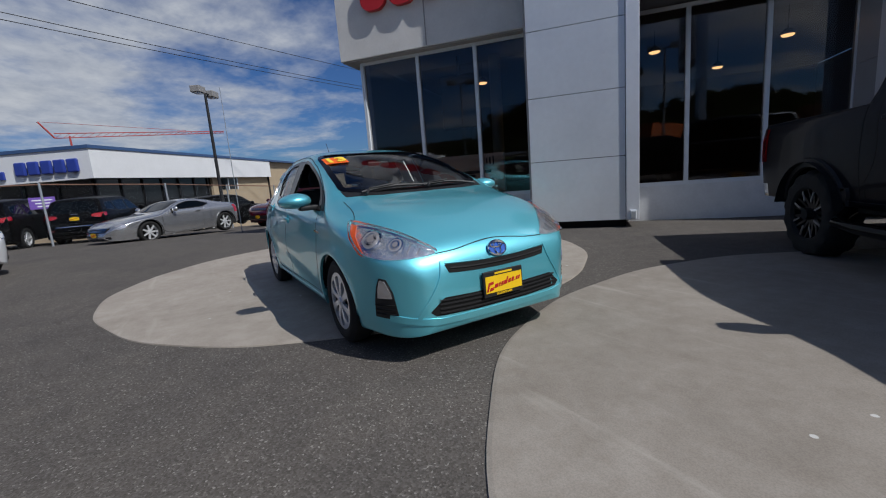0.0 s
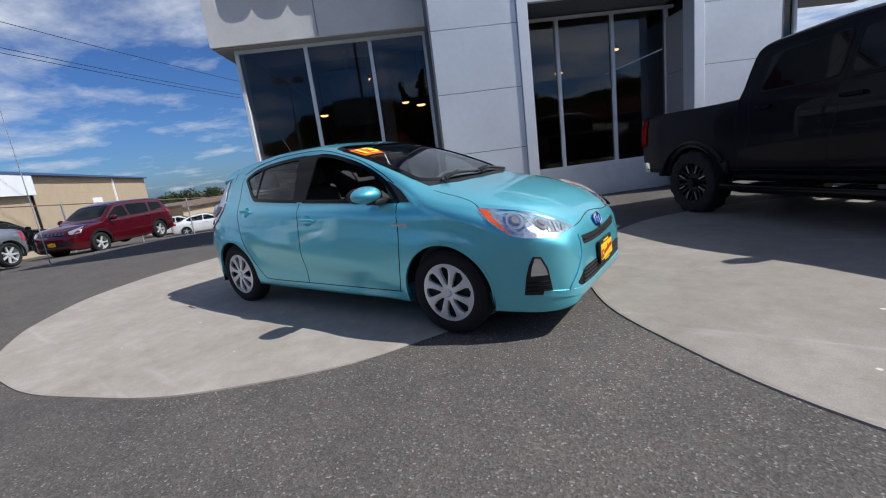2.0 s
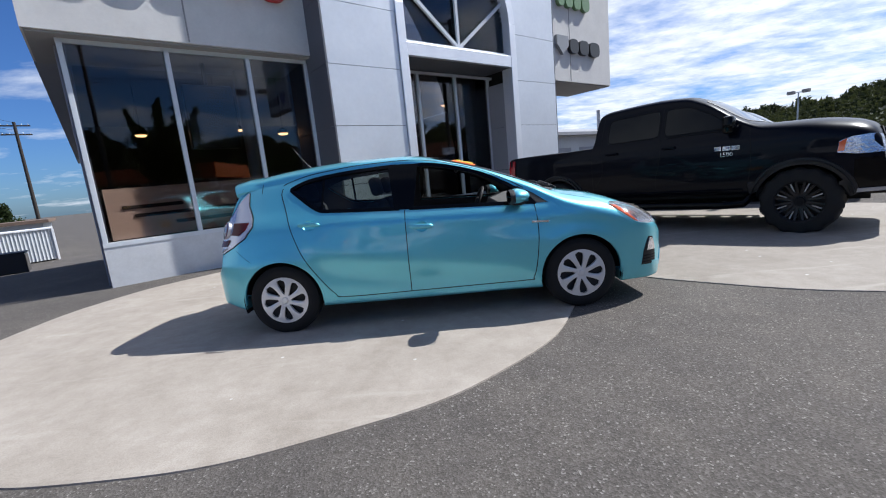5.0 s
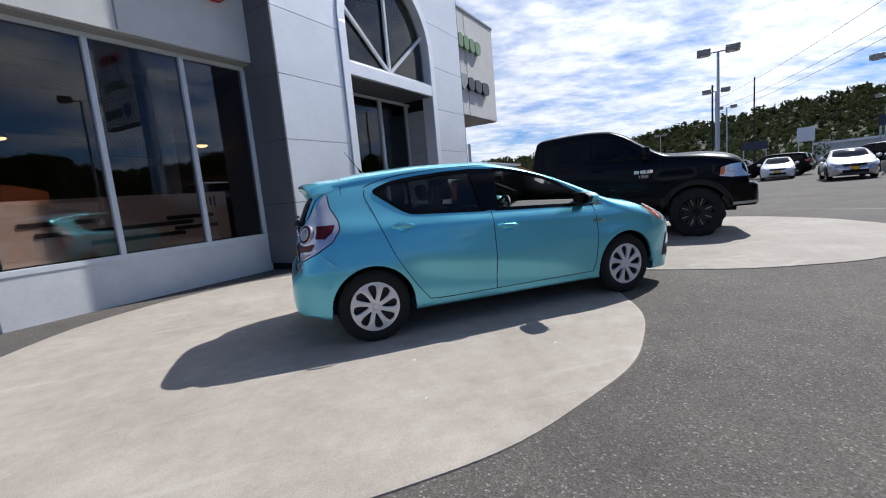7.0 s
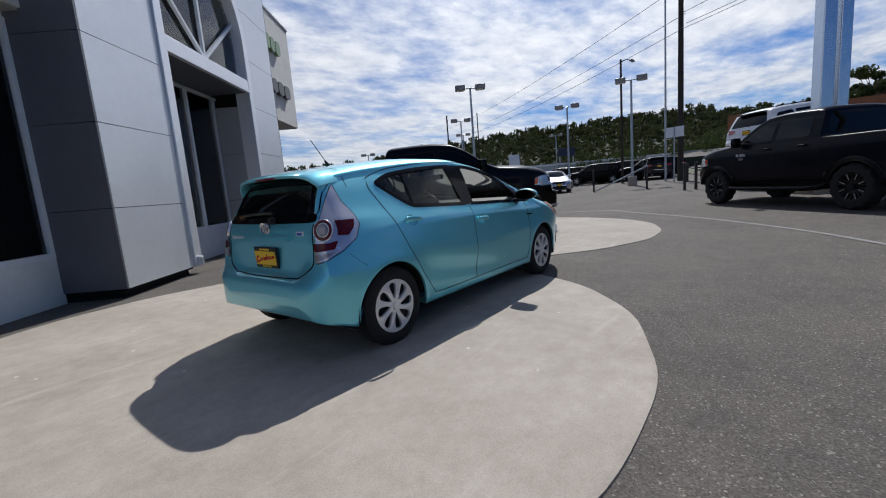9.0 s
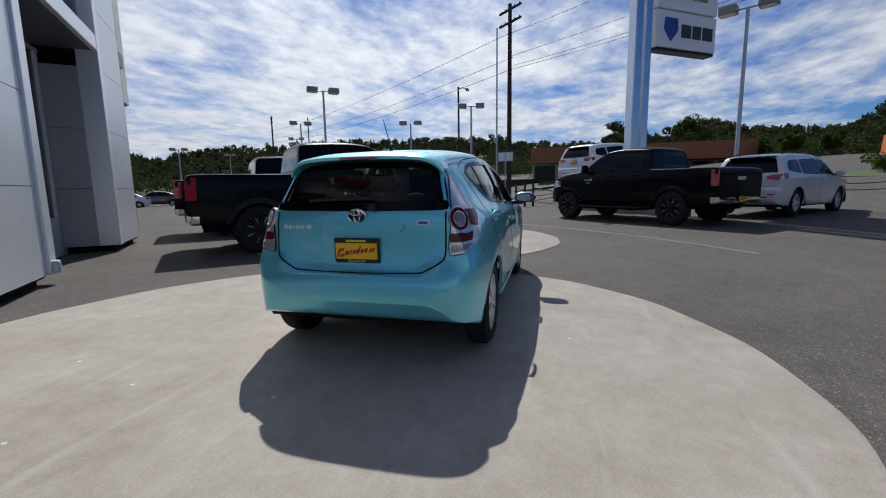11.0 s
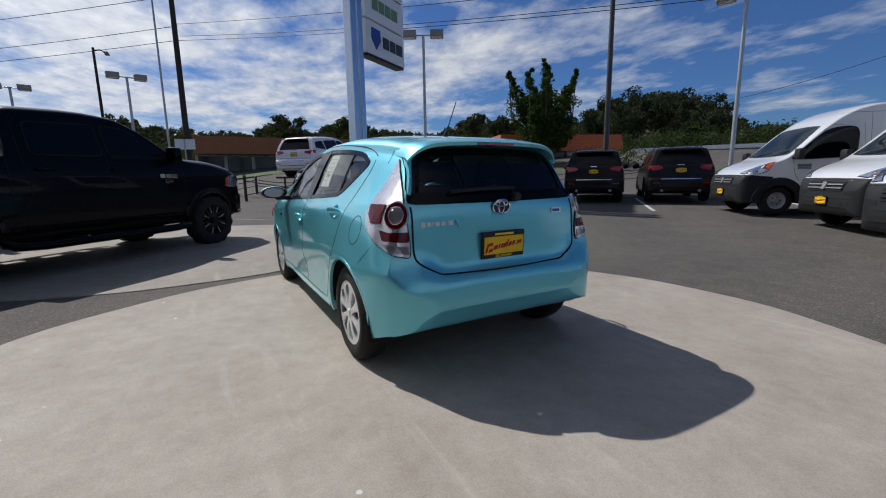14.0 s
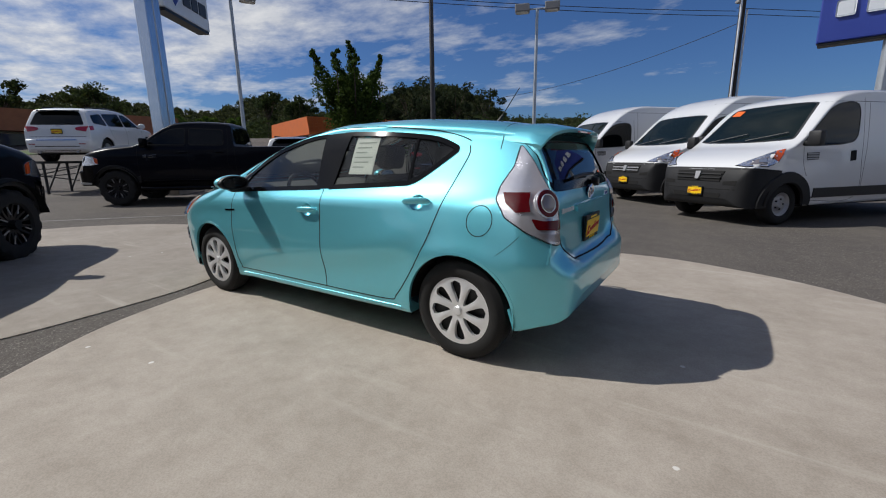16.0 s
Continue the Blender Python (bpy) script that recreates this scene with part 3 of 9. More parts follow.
for z0, z1 in zip(JOINTS, JOINTS[1:]):
    portal_panel(PX0, CX - ARC_R if z0 < ARC_Z - 0.3 else CX, z0, z1)
    portal_panel(CX + ARC_R if z0 < ARC_Z - 0.3 else CX, PX1, z0, z1)
# core behind the panels, dark joints, side faces, reveals
for x0, x1 in ((PX0 + 0.01, OX0 - 0.2), (OX1 + 0.2, PX1 - 0.01)):
    part("column_core", boxm(x0, x1, YP + 0.032, YW + 0.3, 0.10, 4.6), SEAM_DARK, dealer)
    part("column_base", boxm(x0 + 0.03, x1, YP + 0.12, YW + 0.3, -0.3, 0.099), SEAM_DARK, dealer)
part("portal_core", boxm(PX0 + 0.01, PX1 - 0.01, YP + 0.6, YW + 1.4, 4.6, 8.45), SIDING, dealer)
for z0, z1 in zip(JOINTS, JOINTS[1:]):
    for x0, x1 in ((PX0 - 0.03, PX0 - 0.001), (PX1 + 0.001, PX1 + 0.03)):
        # column side faces: shade is painted in with the darker panel copy
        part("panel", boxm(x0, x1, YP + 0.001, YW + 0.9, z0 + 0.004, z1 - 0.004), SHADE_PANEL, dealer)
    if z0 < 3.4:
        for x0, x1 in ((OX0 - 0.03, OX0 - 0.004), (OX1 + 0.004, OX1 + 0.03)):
            # reveals are greyer than the front panels to carry painted shade
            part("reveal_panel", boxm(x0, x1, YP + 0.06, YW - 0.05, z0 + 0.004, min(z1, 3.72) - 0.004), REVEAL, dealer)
# entrance ceiling, its shade likewise put into the colour
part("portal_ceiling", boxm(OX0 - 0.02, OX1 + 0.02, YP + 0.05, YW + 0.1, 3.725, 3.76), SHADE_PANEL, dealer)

# polished jambs, header, arch ring
for x0, x1 in ((CX - ARC_R + 0.004, OX0), (OX1, CX + ARC_R - 0.004)):
    part("jamb", boxm(x0, x1, YP - 0.035, YP + 0.3, 0.13, ARC_Z, 0.008), POLISHED, dealer, "polished metal jamb")
part("header", boxm(OX0, OX1, YP - 0.03, YP + 0.3, 3.73, 4.0, 0.008), POLISHED, dealer, "polished metal header over the entrance")
bm = bmesh.new()
rows = []
for k in range(49):
    a = math.pi * k / 48
    c, s = math.cos(a), math.sin(a)
    rows.append([bm.verts.new((CX + r * c, y, ARC_Z + r * s)) for r, y in ((ARC_R - 0.004, YP - 0.03), (ARC_IN, YP - 0.03), (ARC_IN, YP + 0.3), (ARC_R - 0.004, YP + 0.3))])
for a, b in zip(rows, rows[1:]):
    for i in range(4):
        bm.faces.new((a[i], a[(i + 1) % 4], b[(i + 1) % 4], b[i]))
part("arch_ring", bm, POLISHED, dealer, "polished metal arch ring")
fan = part("arch_window", boxm(OX0, OX1, YP + 0.1, YP + 0.16, 4.0, 4.08), FRAME, dealer, "arched window with fan glazing bars")
bm = bmesh.new()
pts = [(OX0, 4.06)] + [(CX - ARC_IN * math.cos(math.pi * k / 40), ARC_Z + ARC_IN * math.sin(math.pi * k / 40)) for k in range(41)] + [(OX1, 4.06)]
prism(bm, pts, "y", YP + 0.20, YP + 0.21)
pane = part("pane", bm, SHOP_GLASS, fan)
for ang in (38, 90, 142):
    a = radians(ang)
    L = 2.25 if ang == 90 else 2.02
    bm = bmesh.new()
    q = box(bm, 0, L, -0.03, 0.03, -0.035, 0.035)
    bm.transform(Matrix.Translation((CX, YP + 0.15, 4.06)) @ Matrix.Rotation(-a, 4, "Y"))
    part("glazing_bar", bm, FRAME, fan)


# sign lettering as plain shapes
def sign_bars(x, z, widths, h, material, label, gap=0.07, name="wall_sign"):
    s = thing(name, label, "sign", FACE @ pose(x, YF - 0.04, z))
    k = 0.0
    for i, w in enumerate(widths):
        bm = bmesh.new()
        r = min(w, h) * 0.38
        pts = [(k + (r if sx < 0 else w - r) + r * math.cos(a), (r if sz < 0 else h - r) + r * math.sin(a)) for sx, sz, a0 in ((1, -1, -90), (1, 1, 0), (-1, 1, 90), (-1, -1, 180)) for a in [radians(a0 + 22.5 * j) for j in range(5)]]
        prism(bm, pts, "y", -0.08, 0.035)
        part("letter_block", bm, material, s)
        k += w + gap
    return s


sign_bars(-2.30, 4.57, [0.56, 0.58, 0.56, 0.58, 0.48], 0.70, SIGN_RED, "red raised letter blocks on the grey fascia")
sign_bars(8.95, 5.85, [0.30, 0.36, 0.36, 0.40], 0.44, SIGN_GREEN, "green raised letter blocks on the grey fascia")
ramsign = sign_bars(9.45, 4.55, [0.45, 0.5, 0.55], 0.42, SIGN_BLACK, "black raised letter blocks with a round emblem")
bm = bmesh.new()
prism(bm, [(-0.62, 0.46), (-0.08, 0.46), (-0.06, 0.20), (-0.35, -0.08), (-0.64, 0.20)], "y", -0.07, 0.035)
part("emblem", bm, SIGN_GREY, ramsign)

# paper banner behind the glass
ban = thing("window_banner", "tan paper banner with dark printed lines inside the window", "banner", FACE)
bm = boxm(-2.50, 0.42, YW + 0.06, YW + 0.066, 0.72, 1.52)
part("sheet", bm, BANNER, ban)
for x0, x1, z in ((-2.3, -1.45, 1.18), (-2.15, -0.2, 1.04), (-1.6, -0.35, 0.88), (-0.6, 0.15, 1.12), (-0.5, 0.2, 0.95)):
    part("text_bar", boxm(x0, x1, YW + 0.052, YW + 0.059, z, z + 0.06), BANNER_INK, ban)
for i, x in enumerate((0.05, 0.12, 0.19)):
    part("text_bar", boxm(x, x + 0.03, YW + 0.052, YW + 0.059, 1.32 - 0.02 * i, 1.42 + 0.02 * i), BANNER_INK, ban)

# things that show through the glass
hb = thing("hanging_display", "large dark display box hung inside the showroom window", "display", FACE @ pose(-0.62, YW + 0.75, 2.15))
part("case", boxm(-0.42, 0.42, -0.10, 0.10, 0.0, 1.15, 0.02), SIGN_BLACK, hb)
part("hanger", boxm(-0.03, 0.03, -0.03, 0.03, 1.15, 1.57), DARK_METAL, hb)
col = thing("showroom_column", "slim grey column inside the showroom", "column", FACE @ pose(0.12, YW + 1.1, 0.02), kind="structure")
bm = bmesh.new()
rod(bm, (0, 0, 0), (0, 0, 3.7), 0.13, 0.13, 20)
part("shaft", bm, SIGN_GREY, col, "", True)
for x, y in ((-1.4, 9.0), (4.6, 8.4), (0.2, 11.2)):
    dk = thing("reception_desk", "dark wooden desk inside the showroom", "desk", FACE @ pose(x, y, 0.02), "showroom desks")
    part("worktop", boxm(-0.9, 0.9, -0.4, 0.4, 0.71, 0.75, 0.01), BROWN_WOOD, dk)
    for k in (-0.85, 0.80):
        part("side_panel", boxm(k, k + 0.05, -0.36, 0.36, 0, 0.71), BROWN_WOOD, dk)
    part("front_panel", boxm(-0.80, 0.80, -0.36, -0.32, 0.1, 0.71), BROWN_WOOD, dk)
ob = thing("outlet_box", "small white plastic outlet box on the metal jamb", "outlet box", FACE @ pose(2.80, YP - 0.035, 0.14))
part("case", boxm(-0.05, 0.05, -0.06, -0.001, 0.0, 0.16, 0.01), FRAME, ob)
part("cover", boxm(-0.035, 0.035, -0.068, -0.061, 0.03, 0.13), SIGN_GREY, ob)
# ---- vehicle tools ----
from mathutils.bvhtree import BVHTree


class Shell:
    """A vehicle's skin, drawn out of cross-sections along x (forward); z up, origin on the ground between the axles."""

    def __init__(self, zt, zb, w, f, rz, n=2.6, step=0.02, tap=None, tap_z=0.8, relief=None, side_n=30, top_n=18, warp=None):
        lo, hi = self.span = (float(zt[0][0]), float(zt[-1][0]))
        zt, zb, w, f, rz = (curve1(c) if isinstance(c, list) else c for c in (zt, zb, w, f, rz))
        tapf = curve1(tap) if tap else None
        xs = [lo]
        while xs[-1] < hi:
            x = xs[-1]
            d = step
            for _ in range(4):
                rise = max(abs(zt(min(x + d, hi)) - zt(x)), abs(w(min(x + d, hi)) - w(x)))
                d = step / math.sqrt(1 + (rise / d) ** 2) if d > 0 else step
            xs.append(min(hi, x + max(d, step * 0.08)))
        self.width = lambda x, z: w(x) * f(z) - (tapf(x) * max(0.0, z - tap_z) if tapf else 0.0) + (relief(x, z) if relief else 0.0)
        self.top = zt
        rows = []
        for x in xs:
            t, b = zt(x), zb(x)
            r = min(rz(x), 0.6 * (t - b))
            z1 = t - r
            half = [(0.0, b), (max(0.0, self.width(x, b) * 0.86), b)]
            half += [(self.width(x, b + (z1 - b) * k / side_n), b + (z1 - b) * k / side_n) for k in range(side_n + 1)]
            y1 = self.width(x, z1)
            for k in range(1, top_n + 1):
                a = math.pi / 2 * k / top_n
                half.append((y1 * max(0.0, math.cos(a)) ** (2 / n), z1 + r * math.sin(a) ** (2 / n)))
            ring = [(-y, z) for y, z in half] + [(y, z) for y, z in half[-2:0:-1]]
            rows.append([Vector(warp(x, y, z) if warp else (x, y, z)) for y, z in ring])
        m = len(rows[0])
        self.co = [p for r in rows for p in r]
        faces = []
        for i in range(len(rows) - 1):
            for j in range(m):
                a, b = i * m + j, i * m + (j + 1) % m
                faces.append((a, a + m, b + m, b))
        faces.append(tuple(range(m)))
        faces.append(tuple((len(rows) - 1) * m + j for j in range(m))[::-1])
        self.faces = faces
        self.tree = BVHTree.FromPolygons(self.co, faces)
        me = bpy.data.meshes.new("probe")
        me.from_pydata(self.co, [], faces)
        self.normals = [v.normal.copy() for v in me.vertices]
        self.mid = [p.center.copy() for p in me.polygons]
        bpy.data.meshes.remove(me)

    def snap(self, is_open, loops):
        """Draws the edge of each opening onto its outline. loops: (way of looking, outline in that view, test of a point)."""
        state = {}
        for f, o in zip(self.faces, is_open):
            for i in f:
                state.setdefault(i, set()).add(o)
        for i, kinds in state.items():
            if len(kinds) < 2:
                continue
            p = self.co[i]
            best = None
            for view, poly, test in loops:
                if not test(p):
                    continue
                q = Vector((p.x, p.z) if view == "side" else (p.y, p.z) if view == "back" else (p.x, p.y))
                for a, b in zip(poly, poly[1:] + poly[:1]):
                    a, b = Vector(a), Vector(b)
                    d = b - a
                    c = a + d * min(1.0, max(0.0, (q - a).dot(d) / max(1e-9, d.length_squared)))
                    if (c - q).length < (best[0] if best else 0.032):
                        best = ((c - q).length, view, c)
            if best:
                self.co[i] = self.put(best[1], best[2].x, best[2].y, 1 if p.y > 0 else -1)[0]

    def put(self, view, a, b, s=1, off=0.0):
        """The skin's point at (a, b) of a view: side (x, z), back (y, z) or down (x, y)."""
        if view == "side":
            return self.cast((a, 2.0 * s, b), (0, -s, 0), off)
        if view == "back":
            return self.cast((-4.0, a, b), (1, 0, 0), off)
        return self.cast((a, b, 3.0), (0, 0, -1), off)

    def loop(self, name, poly, view, s, out, inn, material, parent, lift=0.004, thick=0.010, label=""):
        """A flat strip round a closed outline of a view, out metres outside it and inn inside."""
        dense = []
        for a, b in zip(poly, poly[1:] + poly[:1]):
            a, b = Vector(a), Vector(b)
            k = max(1, int((b - a).length / 0.02))
            dense += [a.lerp(b, j / k) for j in range(k)]
        n = len(dense)
        area = sum(dense[i].x * dense[(i + 1) % n].y - dense[(i + 1) % n].x * dense[i].y for i in range(n))
        bm = bmesh.new()
        rows, up = [], Vector()
        for i, p in enumerate(dense):
            d = (dense[(i + 2) % n] - dense[(i - 2) % n]).normalized()
            o = Vector((d.y, -d.x)) * (1 if area > 0 else -1)
            pts = []
            for w in (out, -inn):
                c, nrm = self.put(view, p.x + o.x * w, p.y + o.y * w, s, lift)
                up += nrm
                pts += [(c, c - nrm * thick)]
            rows.append([bm.verts.new(v) for v in (pts[0][1], pts[0][0], pts[1][0], pts[1][1])])
        for i in range(n):
            a, b = rows[i], rows[(i + 1) % n]
            for k in range(3):
                bm.faces.new((a[k], a[k + 1], b[k + 1], b[k]))
        return part(name, bm, material, parent, label, True, up)

    def pick(self, name, keep, material, parent, label="", grow=0.0):
        """A panel: the skin's faces whose middle keep() takes. grow: metres along the normal."""
        chosen = [f for f, c in zip(self.faces, self.mid) if keep(c)]
        used = sorted({i for f in chosen for i in f})
        where = {i: k for k, i in enumerate(used)}
        me = bpy.data.meshes.new(name)
        me.from_pydata([self.co[i] + self.normals[i] * grow for i in used], [], [[where[i] for i in f] for f in chosen])
        me.materials.append(material)
        me.shade_smooth()
        me.normals_split_custom_set_from_vertices([self.normals[i] for i in used])
        ob = new(name, me)
        ob.parent = parent
        if label:
            ob["label"] = label
        return ob

    def cast(self, p, d, off=0.0):
        d = Vector(d).normalized()
        hit, nrm, _, _ = self.tree.ray_cast(Vector(p) - d * 6, d)
        if hit is None:
            hit, nrm, _, _ = self.tree.find_nearest(Vector(p))
        if nrm.dot(d) > 0:
            nrm = -nrm
        return hit + nrm * off, nrm

    def drape(self, name, pts, d, material, parent, off=0.003, thick=0.012, cell=0.04, label="", smooth=True):
        """A panel laid on the skin: the outline pts, thrown along d."""
        d = Vector(d).normalized()
        q = d.to_track_quat("Z", "Y").to_matrix()
        e1, e2 = q @ Vector((1, 0, 0)), q @ Vector((0, 1, 0))
        flat = [(Vector(p).dot(e1), Vector(p).dot(e2)) for p in pts]
        bm = bmesh.new()
        bm.faces.new([bm.verts.new((a, b, 0)) for a, b in flat])
        for ax in (0, 1):
            lo, hi = min(p[ax] for p in flat), max(p[ax] for p in flat)
            k = lo + cell
            while k < hi - cell * 0.3:
                co, no = [0, 0, 0], [0, 0, 0]
                co[ax], no[ax] = k, 1
                bmesh.ops.bisect_plane(bm, geom=bm.verts[:] + bm.edges[:] + bm.faces[:], plane_co=co, plane_no=no)
                k += cell
        base = d * -1.0
        low = {}
        for v in bm.verts[:]:
            p, n = self.cast(e1 * v.co.x + e2 * v.co.y, d, off)
            v.co = p
            low[v] = p - n * thick
        rim = [e for e in bm.edges if e.is_boundary]
        twin = {}
        for e in rim:
            for v in e.verts:
                if v not in twin:
                    twin[v] = bm.verts.new(low[v])
        for e in rim:
            a, b = e.verts
            bm.faces.new((a, b, twin[b], twin[a]))
        return part(name, bm, material, parent, label, smooth, -d)

    def band(self, name, pts, d, width, material, parent, off=0.0015, closed=False, label="", thick=0.006):
        """A strip along the line pts, thrown along d onto the skin; d may be one direction or one for each point."""
        many = isinstance(d[0], (tuple, list, Vector))
        n0 = len(pts)
        dense, dirs = [], []
        for i in range(n0 if closed else n0 - 1):
            a, b = Vector(pts[i]), Vector(pts[(i + 1) % n0])
            k = max(1, int((b - a).length / 0.025))
            for s in range(k):
                dense.append(a.lerp(b, s / k))
                dirs.append(Vector(d[i]).lerp(Vector(d[(i + 1) % n0]), s / k) if many else Vector(d))
        if not closed:
            dense.append(Vector(pts[-1]))
            dirs.append(Vector(d[-1]) if many else Vector(d))
        place = [self.cast(p, q, off) for p, q in zip(dense, dirs)]
        bm = bmesh.new()
        rows = []
        c = len(place)
        for i, (p, n) in enumerate(place):
            a = place[(i - 1) % c if closed else max(i - 1, 0)][0]
            b = place[(i + 1) % c if closed else min(i + 1, c - 1)][0]
            side = (b - a).cross(n)
            if side.length < 1e-6:
                side = Vector((0, 0, 1))
            side.normalize()
            edge = [self.cast(p + side * width * k, dirs[i], off)[0] for k in (0.4, -0.4)]
            edge = [e if (e - p).length < width else p + side * width * k for e, k in zip(edge, (0.4, -0.4))]
            rows.append([bm.verts.new(p + side * width / 2 - n * thick), bm.verts.new(edge[0]), bm.verts.new(edge[1]), bm.verts.new(p - side * width / 2 - n * thick)])
        for i in range(c if closed else c - 1):
            a, b = rows[i], rows[(i + 1) % c]
            for k in range(3):
                bm.faces.new((a[k], a[k + 1], b[k + 1], b[k]))
        return part(name, bm, material, parent, label, True, sum((n for _, n in place), Vector()))


def smooth_line(pts, n=6, closed=False):
    """A rounded line through the points."""
    out = []
    m = len(pts)
    for i in range(m if closed else m - 1):
        p = [Vector(pts[(i + k) % m] if closed else pts[min(max(i + k, 0), m - 1)]) for k in (-1, 0, 1, 2)]
        for s in range(n):
            t = s / n
            out.append(0.5 * (2 * p[1] + (p[2] - p[0]) * t + (2 * p[0] - 5 * p[1] + 4 * p[2] - p[3]) * t * t + (3 * p[1] - p[0] - 3 * p[2] + p[3]) * t ** 3))
    if not closed:
        out.append(Vector(pts[-1]))
    return out


def round_poly(pts, r=0.07):
    """The outline with its corners rounded off."""
    out = []
    n = len(pts)
    for i in range(n):
        a, b, c = (Vector(pts[(i + k) % n]) for k in (-1, 0, 1))
        p = b + (a - b) * min(0.4, r / max(1e-6, (a - b).length))
        q = b + (c - b) * min(0.4, r / max(1e-6, (c - b).length))
        out += [p, (p + 2 * b + q) / 4, q]
    return out


def tyre(parent, r, rim, width, chunky=False):
    bm = bmesh.new()
    h = width / 2
    prof = [(rim - 0.012, -h * 0.8), (rim + 0.01, -h * 0.95), ((r + rim) / 2, -h), (r - 0.035, -h * 0.93), (r - 0.008, -h * 0.72), (r, -h * 0.4), (r, h * 0.4), (r - 0.008, h * 0.72), (r - 0.035, h * 0.93), ((r + rim) / 2, h), (rim + 0.01, h * 0.95), (rim - 0.012, h * 0.8)]
    turned(bm, prof, 56, "y", False)
    if chunky:
        for v in bm.verts:
            d = math.hypot(v.co.x, v.co.z)
            k = int(round(math.atan2(v.co.z, v.co.x) / (2 * math.pi / 56)))
            if d > r - 0.04 and (k // 2 + (v.co.y > 0)) % 2:
                v.co.x *= 1 + 0.022 / d
                v.co.z *= 1 + 0.022 / d
    return part("tyre", bm, RUBBER, parent, "", True)


def alloy(parent, rim, spokes, material, face, depth=0.03, twin=False, name="rim"):
    """A cast wheel seen from outside (outside is -y)."""
    bm = bmesh.new()
    turned(bm, [(rim * 0.93, 0.05), (rim * 0.96, face + 0.01), (rim, face), (rim * 1.02, face + 0.012), (rim * 1.0, 0.06)], 48, "y", False)
    turned(bm, [(0.001, face + depth * 0.4), (rim * 0.2, face + depth * 0.4), (rim * 0.24, face + depth * 0.9), (rim * 0.22, 0.05)], 24)
    for k in range(spokes):
        for s in ((-1, 1) if twin else (0,)):
            a = 2 * math.pi * k / spokes
            b = bmesh.new()
            w0, w1 = rim * (0.07 if twin else 0.11), rim * (0.045 if twin else 0.085)
            o0, o1 = s * rim * 0.05, s * rim * 0.17
            ring = []
            for r, o, w, y in ((rim * 0.18, o0, w0, face + depth * 0.8), (rim * 0.6, (o0 + o1) / 2, (w0 + w1) / 2, face + depth * 0.7), (rim * 0.95, o1, w1, face + 0.012)):
                ring.append([b.verts.new(c) for c in ((r, y, o - w), (r, y, o + w), (r, y + 0.035, o + w * 1.15), (r, y + 0.035, o - w * 1.15))])
            for p, q in zip(ring, ring[1:]):
                for i in range(4):
                    b.faces.new((p[i], p[(i + 1) % 4], q[(i + 1) % 4], q[i]))
            b.transform(Matrix.Rotation(a, 4, "Y"))
            me = bpy.data.meshes.new("spoke")
            b.to_mesh(me)
            b.free()
            bm.from_mesh(me)
            bpy.data.meshes.remove(me)
    ob = part(name, bm, material, parent, "", True)
    bm = bmesh.new()
    turned(bm, [(0.01, 0.055), (rim * 0.95, 0.055), (rim * 0.95, 0.075), (0.01, 0.075)], 32)
    part("brake_disc", bm, DARK_METAL, parent)
    return ob


def hubcap(parent, rim, face):
    """A silver eight-slot wheel cover over a dark steel wheel (outside is -y)."""
    n = 8
    r1, r2 = rim * 0.25, rim * 0.88
    bm = bmesh.new()
    sect = 2 * math.pi / n
    rows = [rim * k for k in (0.02, 0.12, 0.15, 0.19, 0.23)] + list(np.linspace(r1, r2, 14)) + [rim * 0.89, rim * 0.93, rim * 0.97, rim * 1.01, rim * 1.035]

    def dish(r):
        t = r / rim
        return face + 0.018 * (t - 0.55) ** 2 + (0.012 if t > 1.01 else 0) - (0.006 if t < 0.14 else 0)

    grid = {}
    for k in range(n):
        for i, r in enumerate(rows):
            u = (r - r1) / (r2 - r1)
            gap = 0.5 * sect * 0.62 * math.sin(math.pi * u) ** 0.26 * (0.72 + 0.34 * u) if 0 < u < 1 else 0.0
            tw = 0.10 * u if 0 <= u <= 1 else (0.10 if u > 1 else 0)
            for j in range(7):
                a = k * sect + gap + (sect - 2 * gap) * j / 6 + tw
                bulge = -0.005 * math.sin(math.pi * j / 6) * math.sin(math.pi * u) if 0 < u < 1 else 0
                grid[k, i, j] = bm.verts.new((r * math.cos(a), dish(r) + bulge, r * math.sin(a)))
    for k in range(n):
        for i in range(len(rows) - 1):
            for j in range(6):
                bm.faces.new((grid[k, i, j], grid[k, i, j + 1], grid[k, i + 1, j + 1], grid[k, i + 1, j]))
    bmesh.ops.remove_doubles(bm, verts=bm.verts[:], dist=0.0004)
    rim_e = [e for e in bm.edges if e.is_boundary]
    r = bmesh.ops.extrude_edge_only(bm, edges=rim_e)
    for v in r["geom"]:
        if isinstance(v, bmesh.types.BMVert):
            v.co.y += 0.022
    part("wheel_cover", bm, SILVER, parent, "silver eight-slot wheel cover", True)
    bm = bmesh.new()
    turned(bm, [(0.01, face + 0.045), (rim * 0.9, face + 0.04), (rim * 1.0, face + 0.03), (rim * 1.0, 0.08), (0.01, 0.08)], 40)
    part("steel_wheel", bm, PLASTIC, parent, "", True)
    bm = bmesh.new()
    turned(bm, [(0.001, face - 0.006), (rim * 0.10, face - 0.005), (rim * 0.115, face + 0.004)], 20)
    part("centre_cap", bm, SILVER, parent, "", True)


